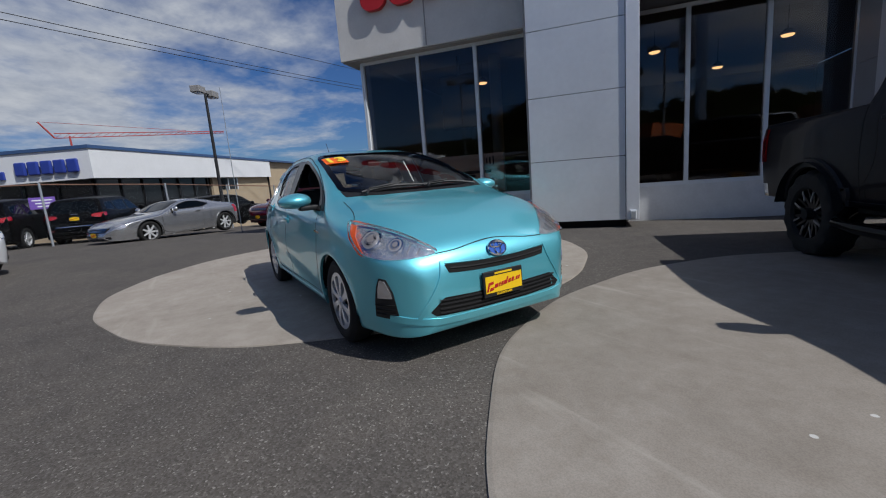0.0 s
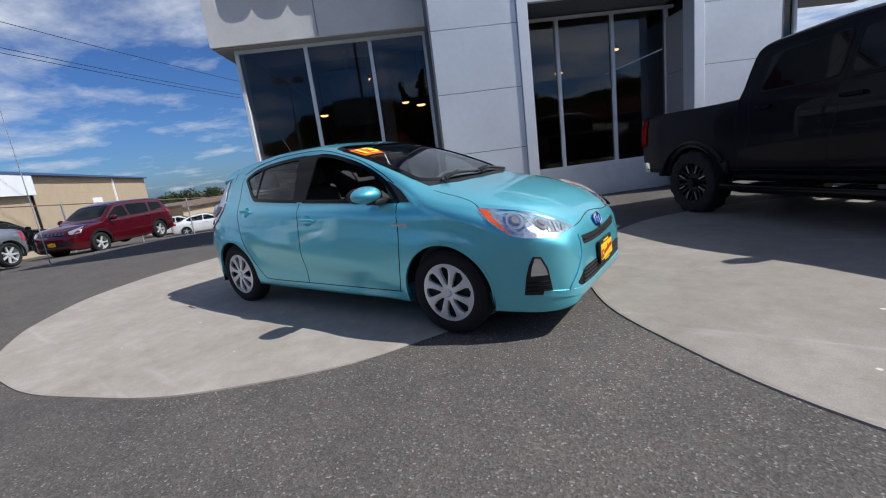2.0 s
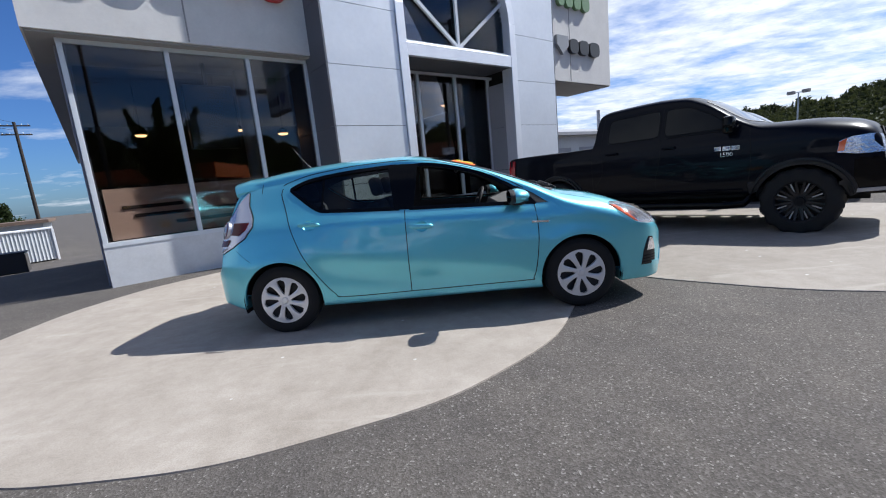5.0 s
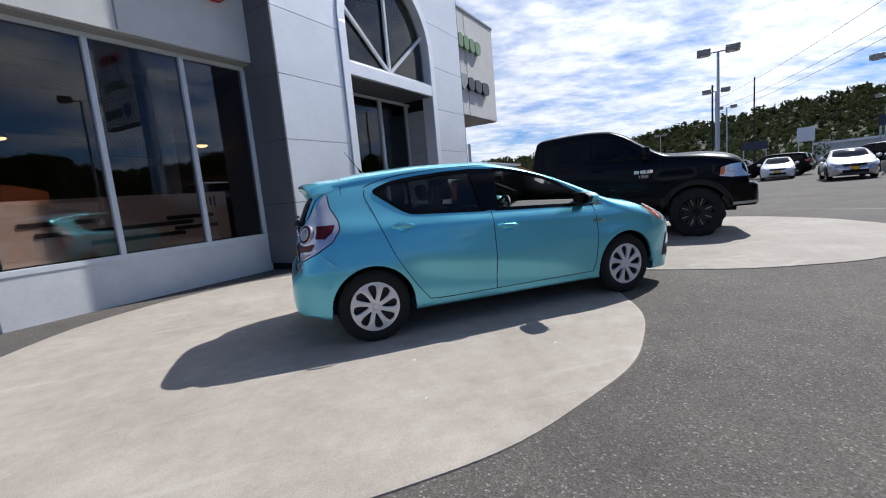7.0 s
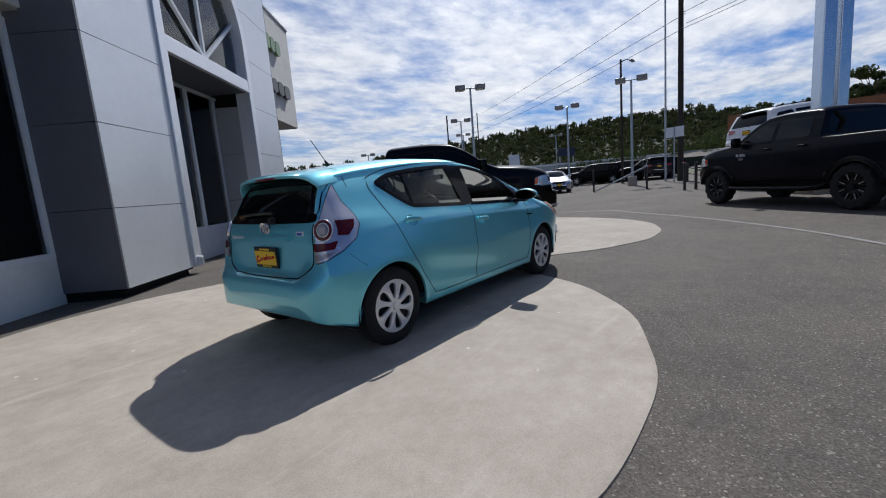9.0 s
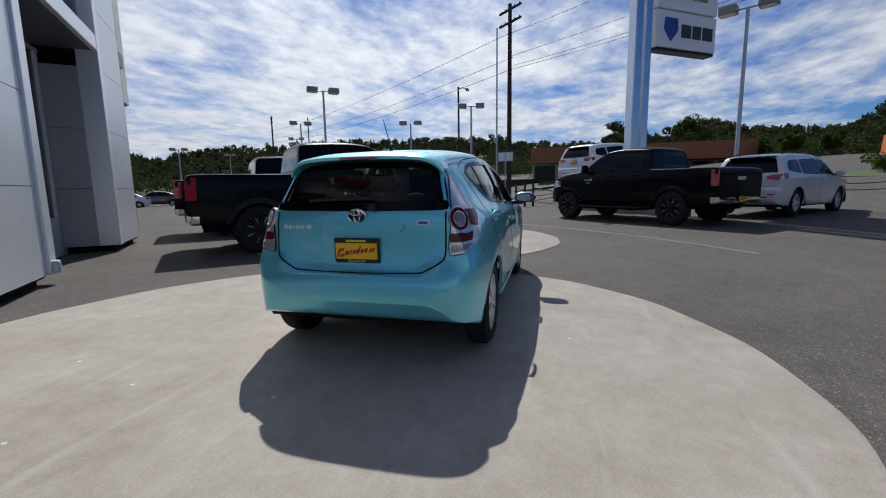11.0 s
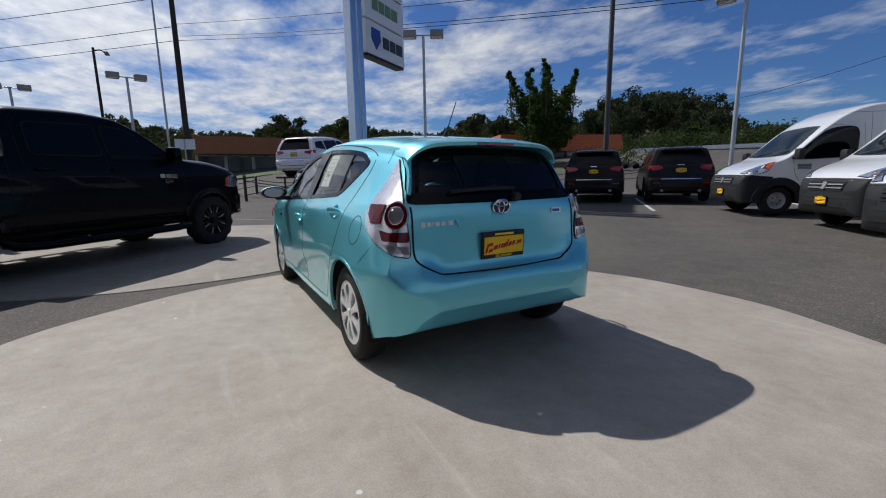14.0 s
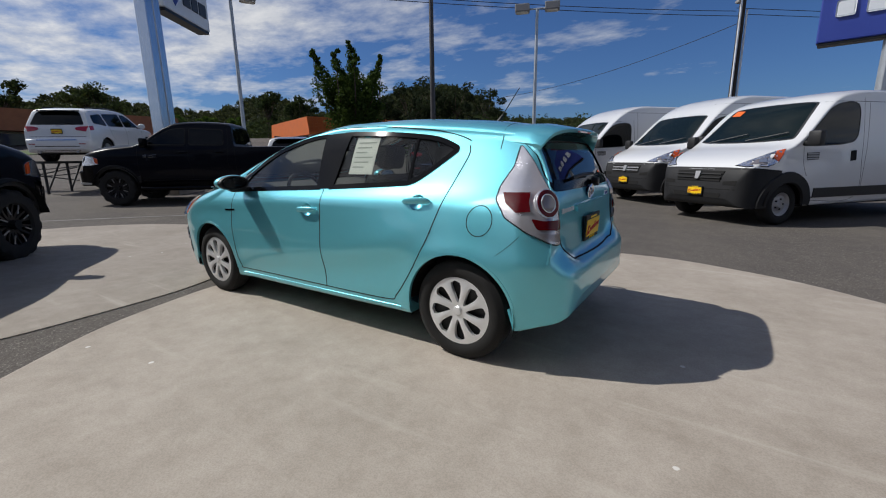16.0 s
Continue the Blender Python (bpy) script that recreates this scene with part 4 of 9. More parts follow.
def wheel_at(car, x, y, r, build, name="wheel"):
    """A wheel with its axle at height r; its outside turns away from the car's middle."""
    w = new(name)
    w.empty_display_size = 0.1
    w.parent = car
    w.matrix_basis = pose(x, y, r, 0, 0, 0 if y < 0 else 180)
    build(w)
    return w


def number_plate(parent, m, w=0.31, h=0.16, frame=PLASTIC):
    """A yellow dealer's plate: dark frame, yellow board, red script as bars."""
    p = new("number_plate")
    p.empty_display_size = 0.1
    p.parent = parent
    p.matrix_basis = m
    p["label"] = "yellow dealer's plate with red script and dark frame"
    part("frame", boxm(-w / 2, w / 2, -0.012, 0.004, -h / 2, h / 2, 0.004), frame, p)
    part("board", boxm(-w / 2 + 0.012, w / 2 - 0.012, -0.016, -0.011, -h / 2 + 0.026, h / 2 - 0.03), YELLOW, p)
    for x0, x1, z0, z1 in ((-0.42, -0.375, -0.17, 0.17), (-0.375, -0.29, 0.06, 0.17), (-0.345, -0.25, -0.17, -0.05), (-0.24, -0.15, -0.11, 0.04), (-0.13, -0.09, -0.11, 0.05), (-0.07, -0.02, -0.11, 0.05), (-0.01, 0.07, -0.11, 0.05), (0.05, 0.09, -0.11, 0.16), (0.11, 0.18, -0.11, 0.04), (0.20, 0.26, -0.11, 0.05), (0.28, 0.30, -0.11, -0.07), (0.31, 0.36, -0.11, 0.03), (0.37, 0.42, -0.11, 0.03)):
        bm = boxm(x0 * w, x1 * w, -0.019, -0.0155, z0 * h, z1 * h, 0.002)
        for v in bm.verts:
            v.co.x += v.co.z * 0.35
            v.co.z += v.co.x * 0.13
        part("script_bar", bm, RED_INK, p)
    part("text_bar", boxm(-w * 0.22, w * 0.22, -0.015, -0.011, h / 2 - 0.022, h / 2 - 0.010), YELLOW, p)
    letters("city_name", "BELLINGHAM", 0.020, YELLOW, pose(0, -0.0135, -h / 2 + 0.013, 90, 0, 0), 0.001, p, bold=0.0004)
    return p
# ---- the turquoise hatchback ----
def hatch_relief(x, z):
    out = 0.0
    for cx in (1.275, -1.275):
        r = math.hypot(x - cx, z - 0.30)
        out += 0.008 * math.exp(-((r - 0.36) / 0.065) ** 2)
    zc = 0.335 + 0.13 * (0.9 - x) + 0.05 * max(0.0, -x) ** 2
    if -1.1 < x < 1.0:
        fade = min(1.0, (x + 1.1) / 0.3, (1.0 - x) / 0.3)
        out += fade * (0.008 * math.exp(-((z - zc - 0.08) / 0.09) ** 2) - 0.012 * math.exp(-((z - zc + 0.09) / 0.09) ** 2))
    if -1.75 < x < 1.7:
        out += 0.009 * math.exp(-((z - 0.89 + 0.055 * x) / 0.06) ** 2)
    return out


HATCH_TOP = [(-1.895, 0.47), (-1.888, 0.545), (-1.868, 0.585), (-1.822, 0.605), (-1.797, 0.63), (-1.787, 0.70), (-1.772, 0.95), (-1.75, 1.02), (-1.62, 1.29), (-1.565, 1.345), (-1.4, 1.385), (-1.1, 1.42), (-0.6, 1.448), (-0.2, 1.445), (0.12, 1.40), (0.5, 1.295), (0.9, 1.14), (1.12, 1.035), (1.25, 1.00), (1.5, 0.95), (1.75, 0.862), (1.9, 0.775), (2.0, 0.70), (2.055, 0.625), (2.08, 0.53), (2.087, 0.45)]
hatch_top = curve1(HATCH_TOP)
hatch_corner = curve1([(-1.895, 0.47), (-1.888, 0.545), (-1.868, 0.605), (-1.84, 0.65), (-1.80, 0.72), (-1.787, 0.765), (-1.772, 0.95)])


def hatch_warp(x, y, z):
    """The rear bumper's shelf fills up to the foot of the lamps at its corners."""
    if -1.89 < x < -1.772 and z > 0.48:
        h = min(1.0, max(0.0, (abs(y) - 0.36) / 0.24))
        h = h * h * (3 - 2 * h)
        k = max(1.0, (hatch_corner(x) - 0.48) / max(0.02, hatch_top(x) - 0.48))
        z1 = 0.48 + (z - 0.48) * (1 + h * (k - 1))
        y -= math.copysign(0.33 * max(0.0, z1 - max(z, 0.63)), y)
        z = z1
    return x, y, z


hatch = thing("hatchback_car", "turquoise metallic five-door hatchback parked on a round concrete pad", "car", pose(0, 0, 0))
HS = Shell(
    zt=HATCH_TOP,
    zb=[(-1.895, 0.42), (-1.87, 0.33), (-1.75, 0.285), (-1.6, 0.245), (1.55, 0.20), (1.95, 0.185), (2.05, 0.20), (2.08, 0.29), (2.087, 0.36)],
    w=[(-1.895, 0.50), (-1.88, 0.62), (-1.84, 0.70), (-1.75, 0.765), (-1.6, 0.806), (-1.27, 0.832), (-0.6, 0.838), (0.0, 0.838), (0.6, 0.838), (1.27, 0.835), (1.6, 0.812), (1.8, 0.765), (1.9, 0.72), (2.0, 0.635), (2.06, 0.54), (2.087, 0.44)],
    f=[(0.15, 0.93), (0.25, 0.965), (0.40, 0.985), (0.60, 1.0), (0.75, 0.99), (0.88, 0.965), (0.96, 0.92), (1.1, 0.84), (1.25, 0.755), (1.36, 0.675), (1.46, 0.58)],
    rz=[(-1.895, 0.05), (-1.85, 0.06), (-1.6, 0.085), (-1.2, 0.10), (0.0, 0.085), (0.5, 0.09), (1.0, 0.12), (1.3, 0.17), (1.7, 0.20), (2.087, 0.10)],
    n=2.7, step=0.017, tap=[(-1.9, 0.50), (-1.75, 0.30), (-1.68, 0.21), (-1.6, 0.15), (-1.5, 0.14), (-1.3, 0.12), (-1.1, 0.09), (-0.5, 0.0), (0.3, 0.0), (0.9, 0.07), (1.3, 0.0)], tap_z=0.63, relief=hatch_relief, side_n=46, top_n=22, warp=hatch_warp)

DOWN, AHEAD, BACK = Vector((0, 0, -1)), Vector((-1, 0, 0)), Vector((1, 0, 0))
FRONT_GLASS = [(0.915, 0.938), (0.89, 0.936), (0.6, 0.949), (0.25, 0.965), (-0.09, 0.980), (-0.108, 0.99), (-0.104, 1.1), (-0.094, 1.25), (-0.088, 1.325), (-0.075, 1.336), (0.02, 1.338), (0.14, 1.320), (0.25, 1.295), (0.45, 1.235), (0.63, 1.155), (0.80, 1.045)]
REAR_GLASS = [(-0.222, 0.998), (-0.24, 0.988), (-0.45, 0.999), (-0.70, 1.013), (-0.85, 1.023), (-0.89, 1.03), (-0.97, 1.073), (-1.135, 1.205), (-1.148, 1.222), (-1.135, 1.240), (-1.0, 1.29), (-0.80, 1.318), (-0.60, 1.334), (-0.40, 1.343), (-0.235, 1.346), (-0.222, 1.335), (-0.222, 1.18)]
SCREEN = [(1.135, 0), (1.125, 0.22), (1.09, 0.42), (1.00, 0.595), (0.86, 0.60), (0.55, 0.572), (0.13, 0.495), (0.165, 0.25), (0.175, 0)]
SCREEN = SCREEN + [(x, -y) for x, y in SCREEN[-2:0:-1]]
TAIL_GLASS = [(0.0, 1.305), (0.28, 1.300), (0.44, 1.288), (0.503, 1.245), (0.536, 1.14), (0.565, 1.035), (0.555, 1.012), (0.30, 1.008), (0.0, 1.006)]
TAIL_GLASS = TAIL_GLASS + [(-y, z) for y, z in TAIL_GLASS[-2:0:-1]]


flat_line = lambda poly: [(p.x, p.y) for p in smooth_line([Vector((*p, 0)) for p in poly], 3, True)]
HOLES_SIDE = [flat_line(FRONT_GLASS), flat_line(REAR_GLASS)]
HOLE_SCREEN, HOLE_TAIL = flat_line(SCREEN), flat_line(TAIL_GLASS)
ARCH = 0.345
GRIPS = [(-0.035, 0.828), (-0.98, 0.918)]
BOWLS = [[(x + 0.052 * math.cos(a), z + 0.044 * math.sin(a)) for a in np.linspace(0, 2 * math.pi, 26, endpoint=False)] for x, z in GRIPS]
WELLS = [[(cx + ARCH * math.cos(a), 0.30 + ARCH * math.sin(a)) for a in np.linspace(-0.4, math.pi + 0.4, 60)] for cx in (1.275, -1.275)]


def hatch_open(c):
    """Where the skin is cut away: windows, screens, wheel arches, underside."""
    if abs(c.y) > 0.40 and any(inside((c.x, c.z), h) for h in HOLES_SIDE + BOWLS):
        return True
    if c.z > 0.98 and c.x > 0 and inside((c.x, c.y), HOLE_SCREEN):
        return True
    if c.x < -1.55 and c.z > 0.99 and inside((c.y, c.z), HOLE_TAIL):
        return True
    return abs(c.y) > 0.50 and min(math.hypot(c.x - 1.275, c.z - 0.30), math.hypot(c.x + 1.275, c.z - 0.30)) < ARCH


DOOR_F = [(0.915, 0.93), (0.93, 0.70), (0.905, 0.45), (0.83, 0.285), (-0.17, 0.285), (-0.175, 0.96), (-0.15, 1.365), (0.1, 1.36), (0.5, 1.245), (0.80, 1.09)]
DOOR_R = [(-0.17, 0.285), (-0.78, 0.295), (-0.90, 0.42), (-1.05, 0.66), (-1.13, 0.86), (-1.19, 1.08), (-1.215, 1.21), (-1.10, 1.275), (-0.8, 1.335), (-0.15, 1.365), (-0.175, 0.96)]


def hatch_panel(c):
    if abs(c.y) > 0.52 and inside((c.x, c.z), DOOR_F):
        return "front_door_" + ("a" if c.y < 0 else "b")
    if abs(c.y) > 0.45 and inside((c.x, c.z), DOOR_R):
        return "rear_door_" + ("a" if c.y < 0 else "b")
    if c.x < -1.5 and c.z > 0.58 + 0.28 * max(0, abs(c.y) - 0.32) and c.z < 1.34 and abs(c.y) < 0.60 and c.x < -1.62:
        return "tailgate"
    if c.x > 1.13 and abs(c.y) < 0.68 - 0.28 * max(0, c.x - 1.3) ** 1.3 and c.z > 0.665 and c.x < 2.035:
        return "bonnet"
    if c.x > 1.56 and c.z < 0.67:
        return "front_bumper"
    if c.x < -1.60 and c.z < 0.69:
        return "rear_bumper"
    return "body"


names = [(None if hatch_open(c) else hatch_panel(c)) for c in HS.mid]
flank = lambda p: abs(p.y) > 0.40
HS.snap([n is None for n in names],
        [("side", h, flank) for h in HOLES_SIDE + BOWLS] + [("side", h, lambda p: abs(p.y) > 0.50 and p.z < 0.7) for h in WELLS]
        + [("down", HOLE_SCREEN, lambda p: p.x > 0 and p.z > 0.97), ("back", HOLE_TAIL, lambda p: p.x < -1.53 and p.z > 0.97)])
made = {}
for key in sorted({n for n in names if n}):
    chosen = iter(names)
    made[key] = HS.pick(key.replace("_a", "").replace("_b", "") if "door" in key else key, lambda c: next(chosen) == key, TEAL, hatch)
lining = iter(names)
HS.pick("cabin_lining", lambda c: (next(lining) is not None) and c.z > 0.32 and -1.72 < c.x < 1.2, TRIM_GREY, hatch, "dark cabin lining", grow=-0.02)
# wheel wells and floor
for cx in (1.275, -1.275):
    for s in (-1, 1):
        bm = bmesh.new()
        rows = []
        for k in range(25):
            a = math.pi * (k / 24) * 1.16 - 0.08 * math.pi
            c = (cx + ARCH * 1.02 * math.cos(a), max(0.20, 0.30 + ARCH * 1.02 * math.sin(a)))
            rows.append([bm.verts.new((c[0], s * 0.80, c[1])), bm.verts.new((c[0], s * 0.50, c[1]))])
        for a, b in zip(rows, rows[1:]):
            bm.faces.new((a[0], a[1], b[1], b[0]))
        bm.faces.new([r[1] for r in rows])
        part("wheel_well", bm, SEAM_DARK, hatch)
        pts = [(cx + (ARCH + 0.004) * math.cos(a), -2.0 * -s, 0.30 + (ARCH + 0.004) * math.sin(a)) for a in np.linspace(-0.02 * math.pi, 1.02 * math.pi, 36)]
        HS.band("arch_lip", pts, (0, -s, 0), 0.022, TEAL, hatch, off=0.002, thick=0.02)
part("underfloor", boxm(-1.55, 1.9, -0.60, 0.60, 0.19, 0.24), SEAM_DARK, hatch)
part("cabin_floor", boxm(-1.7, 1.15, -0.70, 0.70, 0.30, 0.33), CLOTH, hatch)

# glass with black surrounds
for s in (-1, 1):
    d = (0, -s, 0)
    side = lambda poly: [(x, 2.0 * s, z) for x, z in poly]
    for nm, poly, door in (("front_door_" + ("a" if s < 0 else "b"), FRONT_GLASS, "front"), ("rear_door_" + ("a" if s < 0 else "b"), REAR_GLASS, "rear")):
        host = made[nm]
        line = side([(p.x, p.y) for p in smooth_line([Vector((*p, 0)) for p in poly], 3, True)])
        if s > 0 or door == "rear":
            # the passenger's front window is wound down
            pane = HS.drape("window_pane", line, d, CABIN_GLASS, host, off=-0.006, thick=0.003, cell=0.08)
            pane.visible_shadow = False
        HS.loop("window_seal", [(x, z) for x, _, z in line], "side", s, 0.012, 0.016, GLOSS_BLACK, host)
    HS.drape("pillar_trim", side([(-0.03, 1.346), (-0.16, 1.353), (-0.29, 1.354), (-0.25, 0.982), (-0.09, 0.975)]), d, GLOSS_BLACK, made["front_door_" + ("a" if s < 0 else "b")], off=0.0055, thick=0.012, label="gloss black centre pillar")
    HS.drape("mirror_sail", side([(1.03, 0.925), (0.86, 0.93), (0.74, 1.085), (0.80, 1.075), (0.92, 1.01)]), d, PLASTIC, made["front_door_" + ("a" if s < 0 else "b")], off=0.003, thick=0.01)
    HS.band("quarter_bar", side([(-0.875, 1.03), (-0.855, 1.31)]), d, 0.022, GLOSS_BLACK, made["rear_door_" + ("a" if s < 0 else "b")], off=0.001)
    # gaps round the doors
    HS.band("door_gap", smooth_line(side([(0.915, 0.925), (0.93, 0.70), (0.905, 0.45), (0.87, 0.31), (0.82, 0.285), (0.3, 0.283), (-0.17, 0.285)])), d, 0.009, SEAM, hatch, off=0.001)
    HS.band("door_gap", side([(-0.165, 0.97), (-0.17, 0.62), (-0.175, 0.285)]), d, 0.009, SEAM, hatch, off=0.001)
    HS.band("door_gap", smooth_line(side([(-0.17, 0.285), (-0.74, 0.29), (-0.83, 0.33), (-0.95, 0.49), (-1.06, 0.68), (-1.13, 0.86), (-1.20, 1.08), (-1.235, 1.19), (-1.225, 1.245)])), d, 0.009, SEAM, hatch, off=0.001)
    over = [HS.put("side", x, z, s)[0] + Vector((0, -s * 0.03, 0.03)) for x, z in ((-1.225, 1.235), (-1.15, 1.265), (-1.0, 1.30), (-0.7, 1.33), (-0.2, 1.348), (0.05, 1.335), (0.3, 1.275), (0.5, 1.205), (0.7, 1.105), (0.85, 1.02))]
    HS.band("door_gap", smooth_line(over), (0, -s * 0.71, -0.71), 0.008, SEAM, hatch, off=0.002)
    HS.band("bumper_gap", smooth_line(side([(-1.63, 0.765), (-1.57, 0.705), (-1.515, 0.66)])), d, 0.003, SEAM, hatch, off=0.001)
    HS.band("sill_strip", side([(0.86, 0.24), (0.0, 0.245), (-0.86, 0.25)]), d, 0.022, TEAL, hatch, off=0.004)
    # handles over hollowed grips
    for (x, z), host in zip(GRIPS, ("front_door_", "rear_door_")):
        door = made[host + ("a" if s < 0 else "b")]
        p, nrm = HS.put("side", x, z, s)
        bm = bmesh.new()
        rows = []
        for r in (1.04, 0.97, 0.85, 0.6, 0.3, 0.02):
            rows.append([bm.verts.new(HS.put("side", x + 0.052 * r * math.cos(a), z + 0.044 * r * math.sin(a), s, 0.001)[0] - nrm * (0.030 * max(0.0, 1 - r * r) ** 0.6)) for a in np.linspace(0, 2 * math.pi, 26, endpoint=False)])
        for a, b in zip(rows, rows[1:]):
            for k in range(26):
                bm.faces.new((a[k], a[(k + 1) % 26], b[(k + 1) % 26], b[k]))
        part("grip_bowl", bm, TEAL, door, "", True, nrm)
        bm = bmesh.new()
        rings = []
        for u in np.linspace(-1, 1, 15):
            hh = 0.0165 * max(0.0, 1 - abs(u) ** 5) ** 0.5 + 0.003
            base = HS.put("side", x + 0.098 * u, z + 0.002 - 0.004 * u, s)[0]
            lift = 0.027 - 0.019 * abs(u) ** 4
            rings.append([bm.verts.new(base + nrm * (lift + 0.009 * math.cos(a)) + Vector((0, 0, hh * math.sin(a)))) for a in np.linspace(0, 2 * math.pi, 12, endpoint=False)])
        for a, b in zip(rings, rings[1:]):
            for k in range(12):
                bm.faces.new((a[k], a[(k + 1) % 12], b[(k + 1) % 12], b[k]))
        bm.faces.new(rings[0])
        bm.faces.new(rings[-1])
        part("door_handle", bm, TEAL, door, "", True)
    # side badge
    HS.drape("side_badge", side([(1.02, 0.765), (0.88, 0.772), (0.88, 0.787), (1.02, 0.780)]), d, CHROME, hatch, off=0.004, thick=0.006)
    # mirror
    mir = new("door_mirror")
    mir.parent = hatch
    mir.matrix_basis = pose(0.74, s * 0.905, 1.005)
    bm = bmesh.new()
    bmesh.ops.create_uvsphere(bm, u_segments=24, v_segments=14, radius=1.0)
    for v in bm.verts:
        v.co.x = v.co.x * (0.115 if v.co.x > 0 else 0.045)
        v.co.y = v.co.y * 0.125 - s * -0.0
        v.co.z = v.co.z * (0.062 if v.co.z > 0 else 0.058) * (1 - 0.12 * v.co.y * s * 8)
    part("mirror_shell", bm, TEAL, mir, "", True)
    bm = bmesh.new()
    turned(bm, [(0.001, 0.030), (0.85, 0.030), (1.0, 0.026), (1.04, 0.0), (1.0, -0.018), (0.9, -0.016), (0.88, -0.004), (0.001, -0.004)], 28, "z")
    bm.transform(Matrix.Translation((-0.034, 0, 0)) @ Matrix.Rotation(radians(-90), 4, "Y") @ Matrix.Diagonal((0.055, 0.118, -1, 1)))
    part("mirror_bezel", bm, PLASTIC, mir, "", True)
    bm = bmesh.new()
    turned(bm, [(0.001, 0.0), (0.86, 0.0), (0.86, 0.004), (0.001, 0.004)], 28, "z")
    bm.transform(Matrix.Translation((-0.046, 0, 0)) @ Matrix.Rotation(radians(-90 + 6), 4, "Y") @ Matrix.Diagonal((0.052, 0.112, 1, 1)))
    part("mirror_glass", bm, MIRROR, mir)
    part("mirror_foot", boxm(-0.02, 0.08, min(-s * 0.16, -s * 0.02), max(-s * 0.16, -s * 0.02), -0.075, -0.035, 0.012), PLASTIC, mir, "", True)
    part("indicator", boxm(0.04, 0.085, min(s * 0.05, s * 0.118), max(s * 0.05, s * 0.118), -0.035, -0.022, 0.005), CLEAR_LENS, mir)

# fuel flap
pts = [(-1.40 + 0.075 * math.cos(a), 2.0, 0.835 + 0.082 * math.sin(a)) for a in np.linspace(0, 2 * math.pi, 28, endpoint=False)]
HS.band("fuel_flap_gap", pts, (0, -1, 0), 0.006, SEAM, hatch, off=0.001, closed=True)

# screens
line = smooth_line([(x, y, 3.0) for x, y in SCREEN], 3, True)
pane = HS.drape("windscreen", line, DOWN, SCREEN_GLASS, hatch, off=-0.004, thick=0.003, cell=0.09, label="clear curved windscreen")
pane.visible_shadow = False
HS.loop("screen_seal", [(p.x, p.y) for p in line], "down", 1, 0.014, 0.034, GLOSS_BLACK, pane)
line = smooth_line([(-4.0, y, z) for y, z in TAIL_GLASS], 3, True)
pane = HS.drape("rear_screen", line, BACK, REAR_TINT, made["tailgate"], off=-0.003, thick=0.003, cell=0.09, label="tinted rear screen")
pane.visible_shadow = False
HS.loop("screen_seal", [(p.y, p.z) for p in line], "back", 1, 0.022, 0.040, GLOSS_BLACK, made["tailgate"])
HS.drape("cowl_grille", [(1.21, 0, 3), (1.19, 0.35, 3), (1.10, 0.61, 3), (1.00, 0.62, 3), (1.09, 0.42, 3), (1.135, 0, 3), (1.09, -0.42, 3), (1.00, -0.62, 3), (1.10, -0.61, 3), (1.19, -0.35, 3)], DOWN, PLASTIC, hatch, off=0.002, thick=0.01)
for y0, y1 in ((-0.50, 0.08), (0.02, 0.52)):
    w = new("wiper")
    w.parent = hatch
    pts = [HS.cast((1.12 - 0.04 * math.sin(math.pi * k / 8), y0 + (y1 - y0) * k / 8, 3), DOWN, 0.022)[0] for k in range(9)]
    bm = bmesh.new()
    pipe(bm, pts, 0.011)
    part("blade", bm, PLASTIC, w, "", True)
    bm = bmesh.new()
    pipe(bm, [HS.cast((1.17, y0 + 0.02, 3), DOWN, 0.02)[0], pts[1] + Vector((0, 0, 0.012)), pts[4] + Vector((0, 0, 0.016))], 0.009)
    part("arm", bm, PLASTIC, w, "", True)

# bonnet gap, roof ditch, tailgate gap
for s in (-1, 1):
    HS.band("bonnet_gap", smooth_line([(1.16, s * 0.655, 3), (1.35, s * 0.670, 3), (1.48, s * 0.70, 3), (1.56, s * 0.742, 3)]), DOWN, 0.007, SEAM, hatch, off=0.001)
HS.band("bonnet_gap", smooth_line([(3, -0.42, 0.665), (3, -0.28, 0.672), (3, -0.14, 0.69), (3, 0, 0.70), (3, 0.14, 0.69), (3, 0.28, 0.672), (3, 0.42, 0.665)]), AHEAD, 0.009, SEAM, hatch, off=0.001)
half = [(0.582, 0.98), (0.585, 0.80), (0.582, 0.715), (0.555, 0.672), (0.47, 0.622), (0.42, 0.604), (0.30, 0.598), (0.0, 0.595)]
HS.band("tailgate_gap", smooth_line([(-4, y, z) for y, z in half] + [(-4, -y, z) for y, z in half[-2::-1]]), BACK, 0.013, SEAM_DARK, hatch, off=0.002)
HS.band("roof_gap", smooth_line([(-1.42, -0.56, 3), (-1.40, -0.3, 3), (-1.39, 0, 3), (-1.40, 0.3, 3), (-1.42, 0.56, 3)]), DOWN, 0.006, SEAM, hatch, off=0.001)

# spoiler: a lip over the rear screen whose ends turn down beside it
bm = bmesh.new()
rows = []
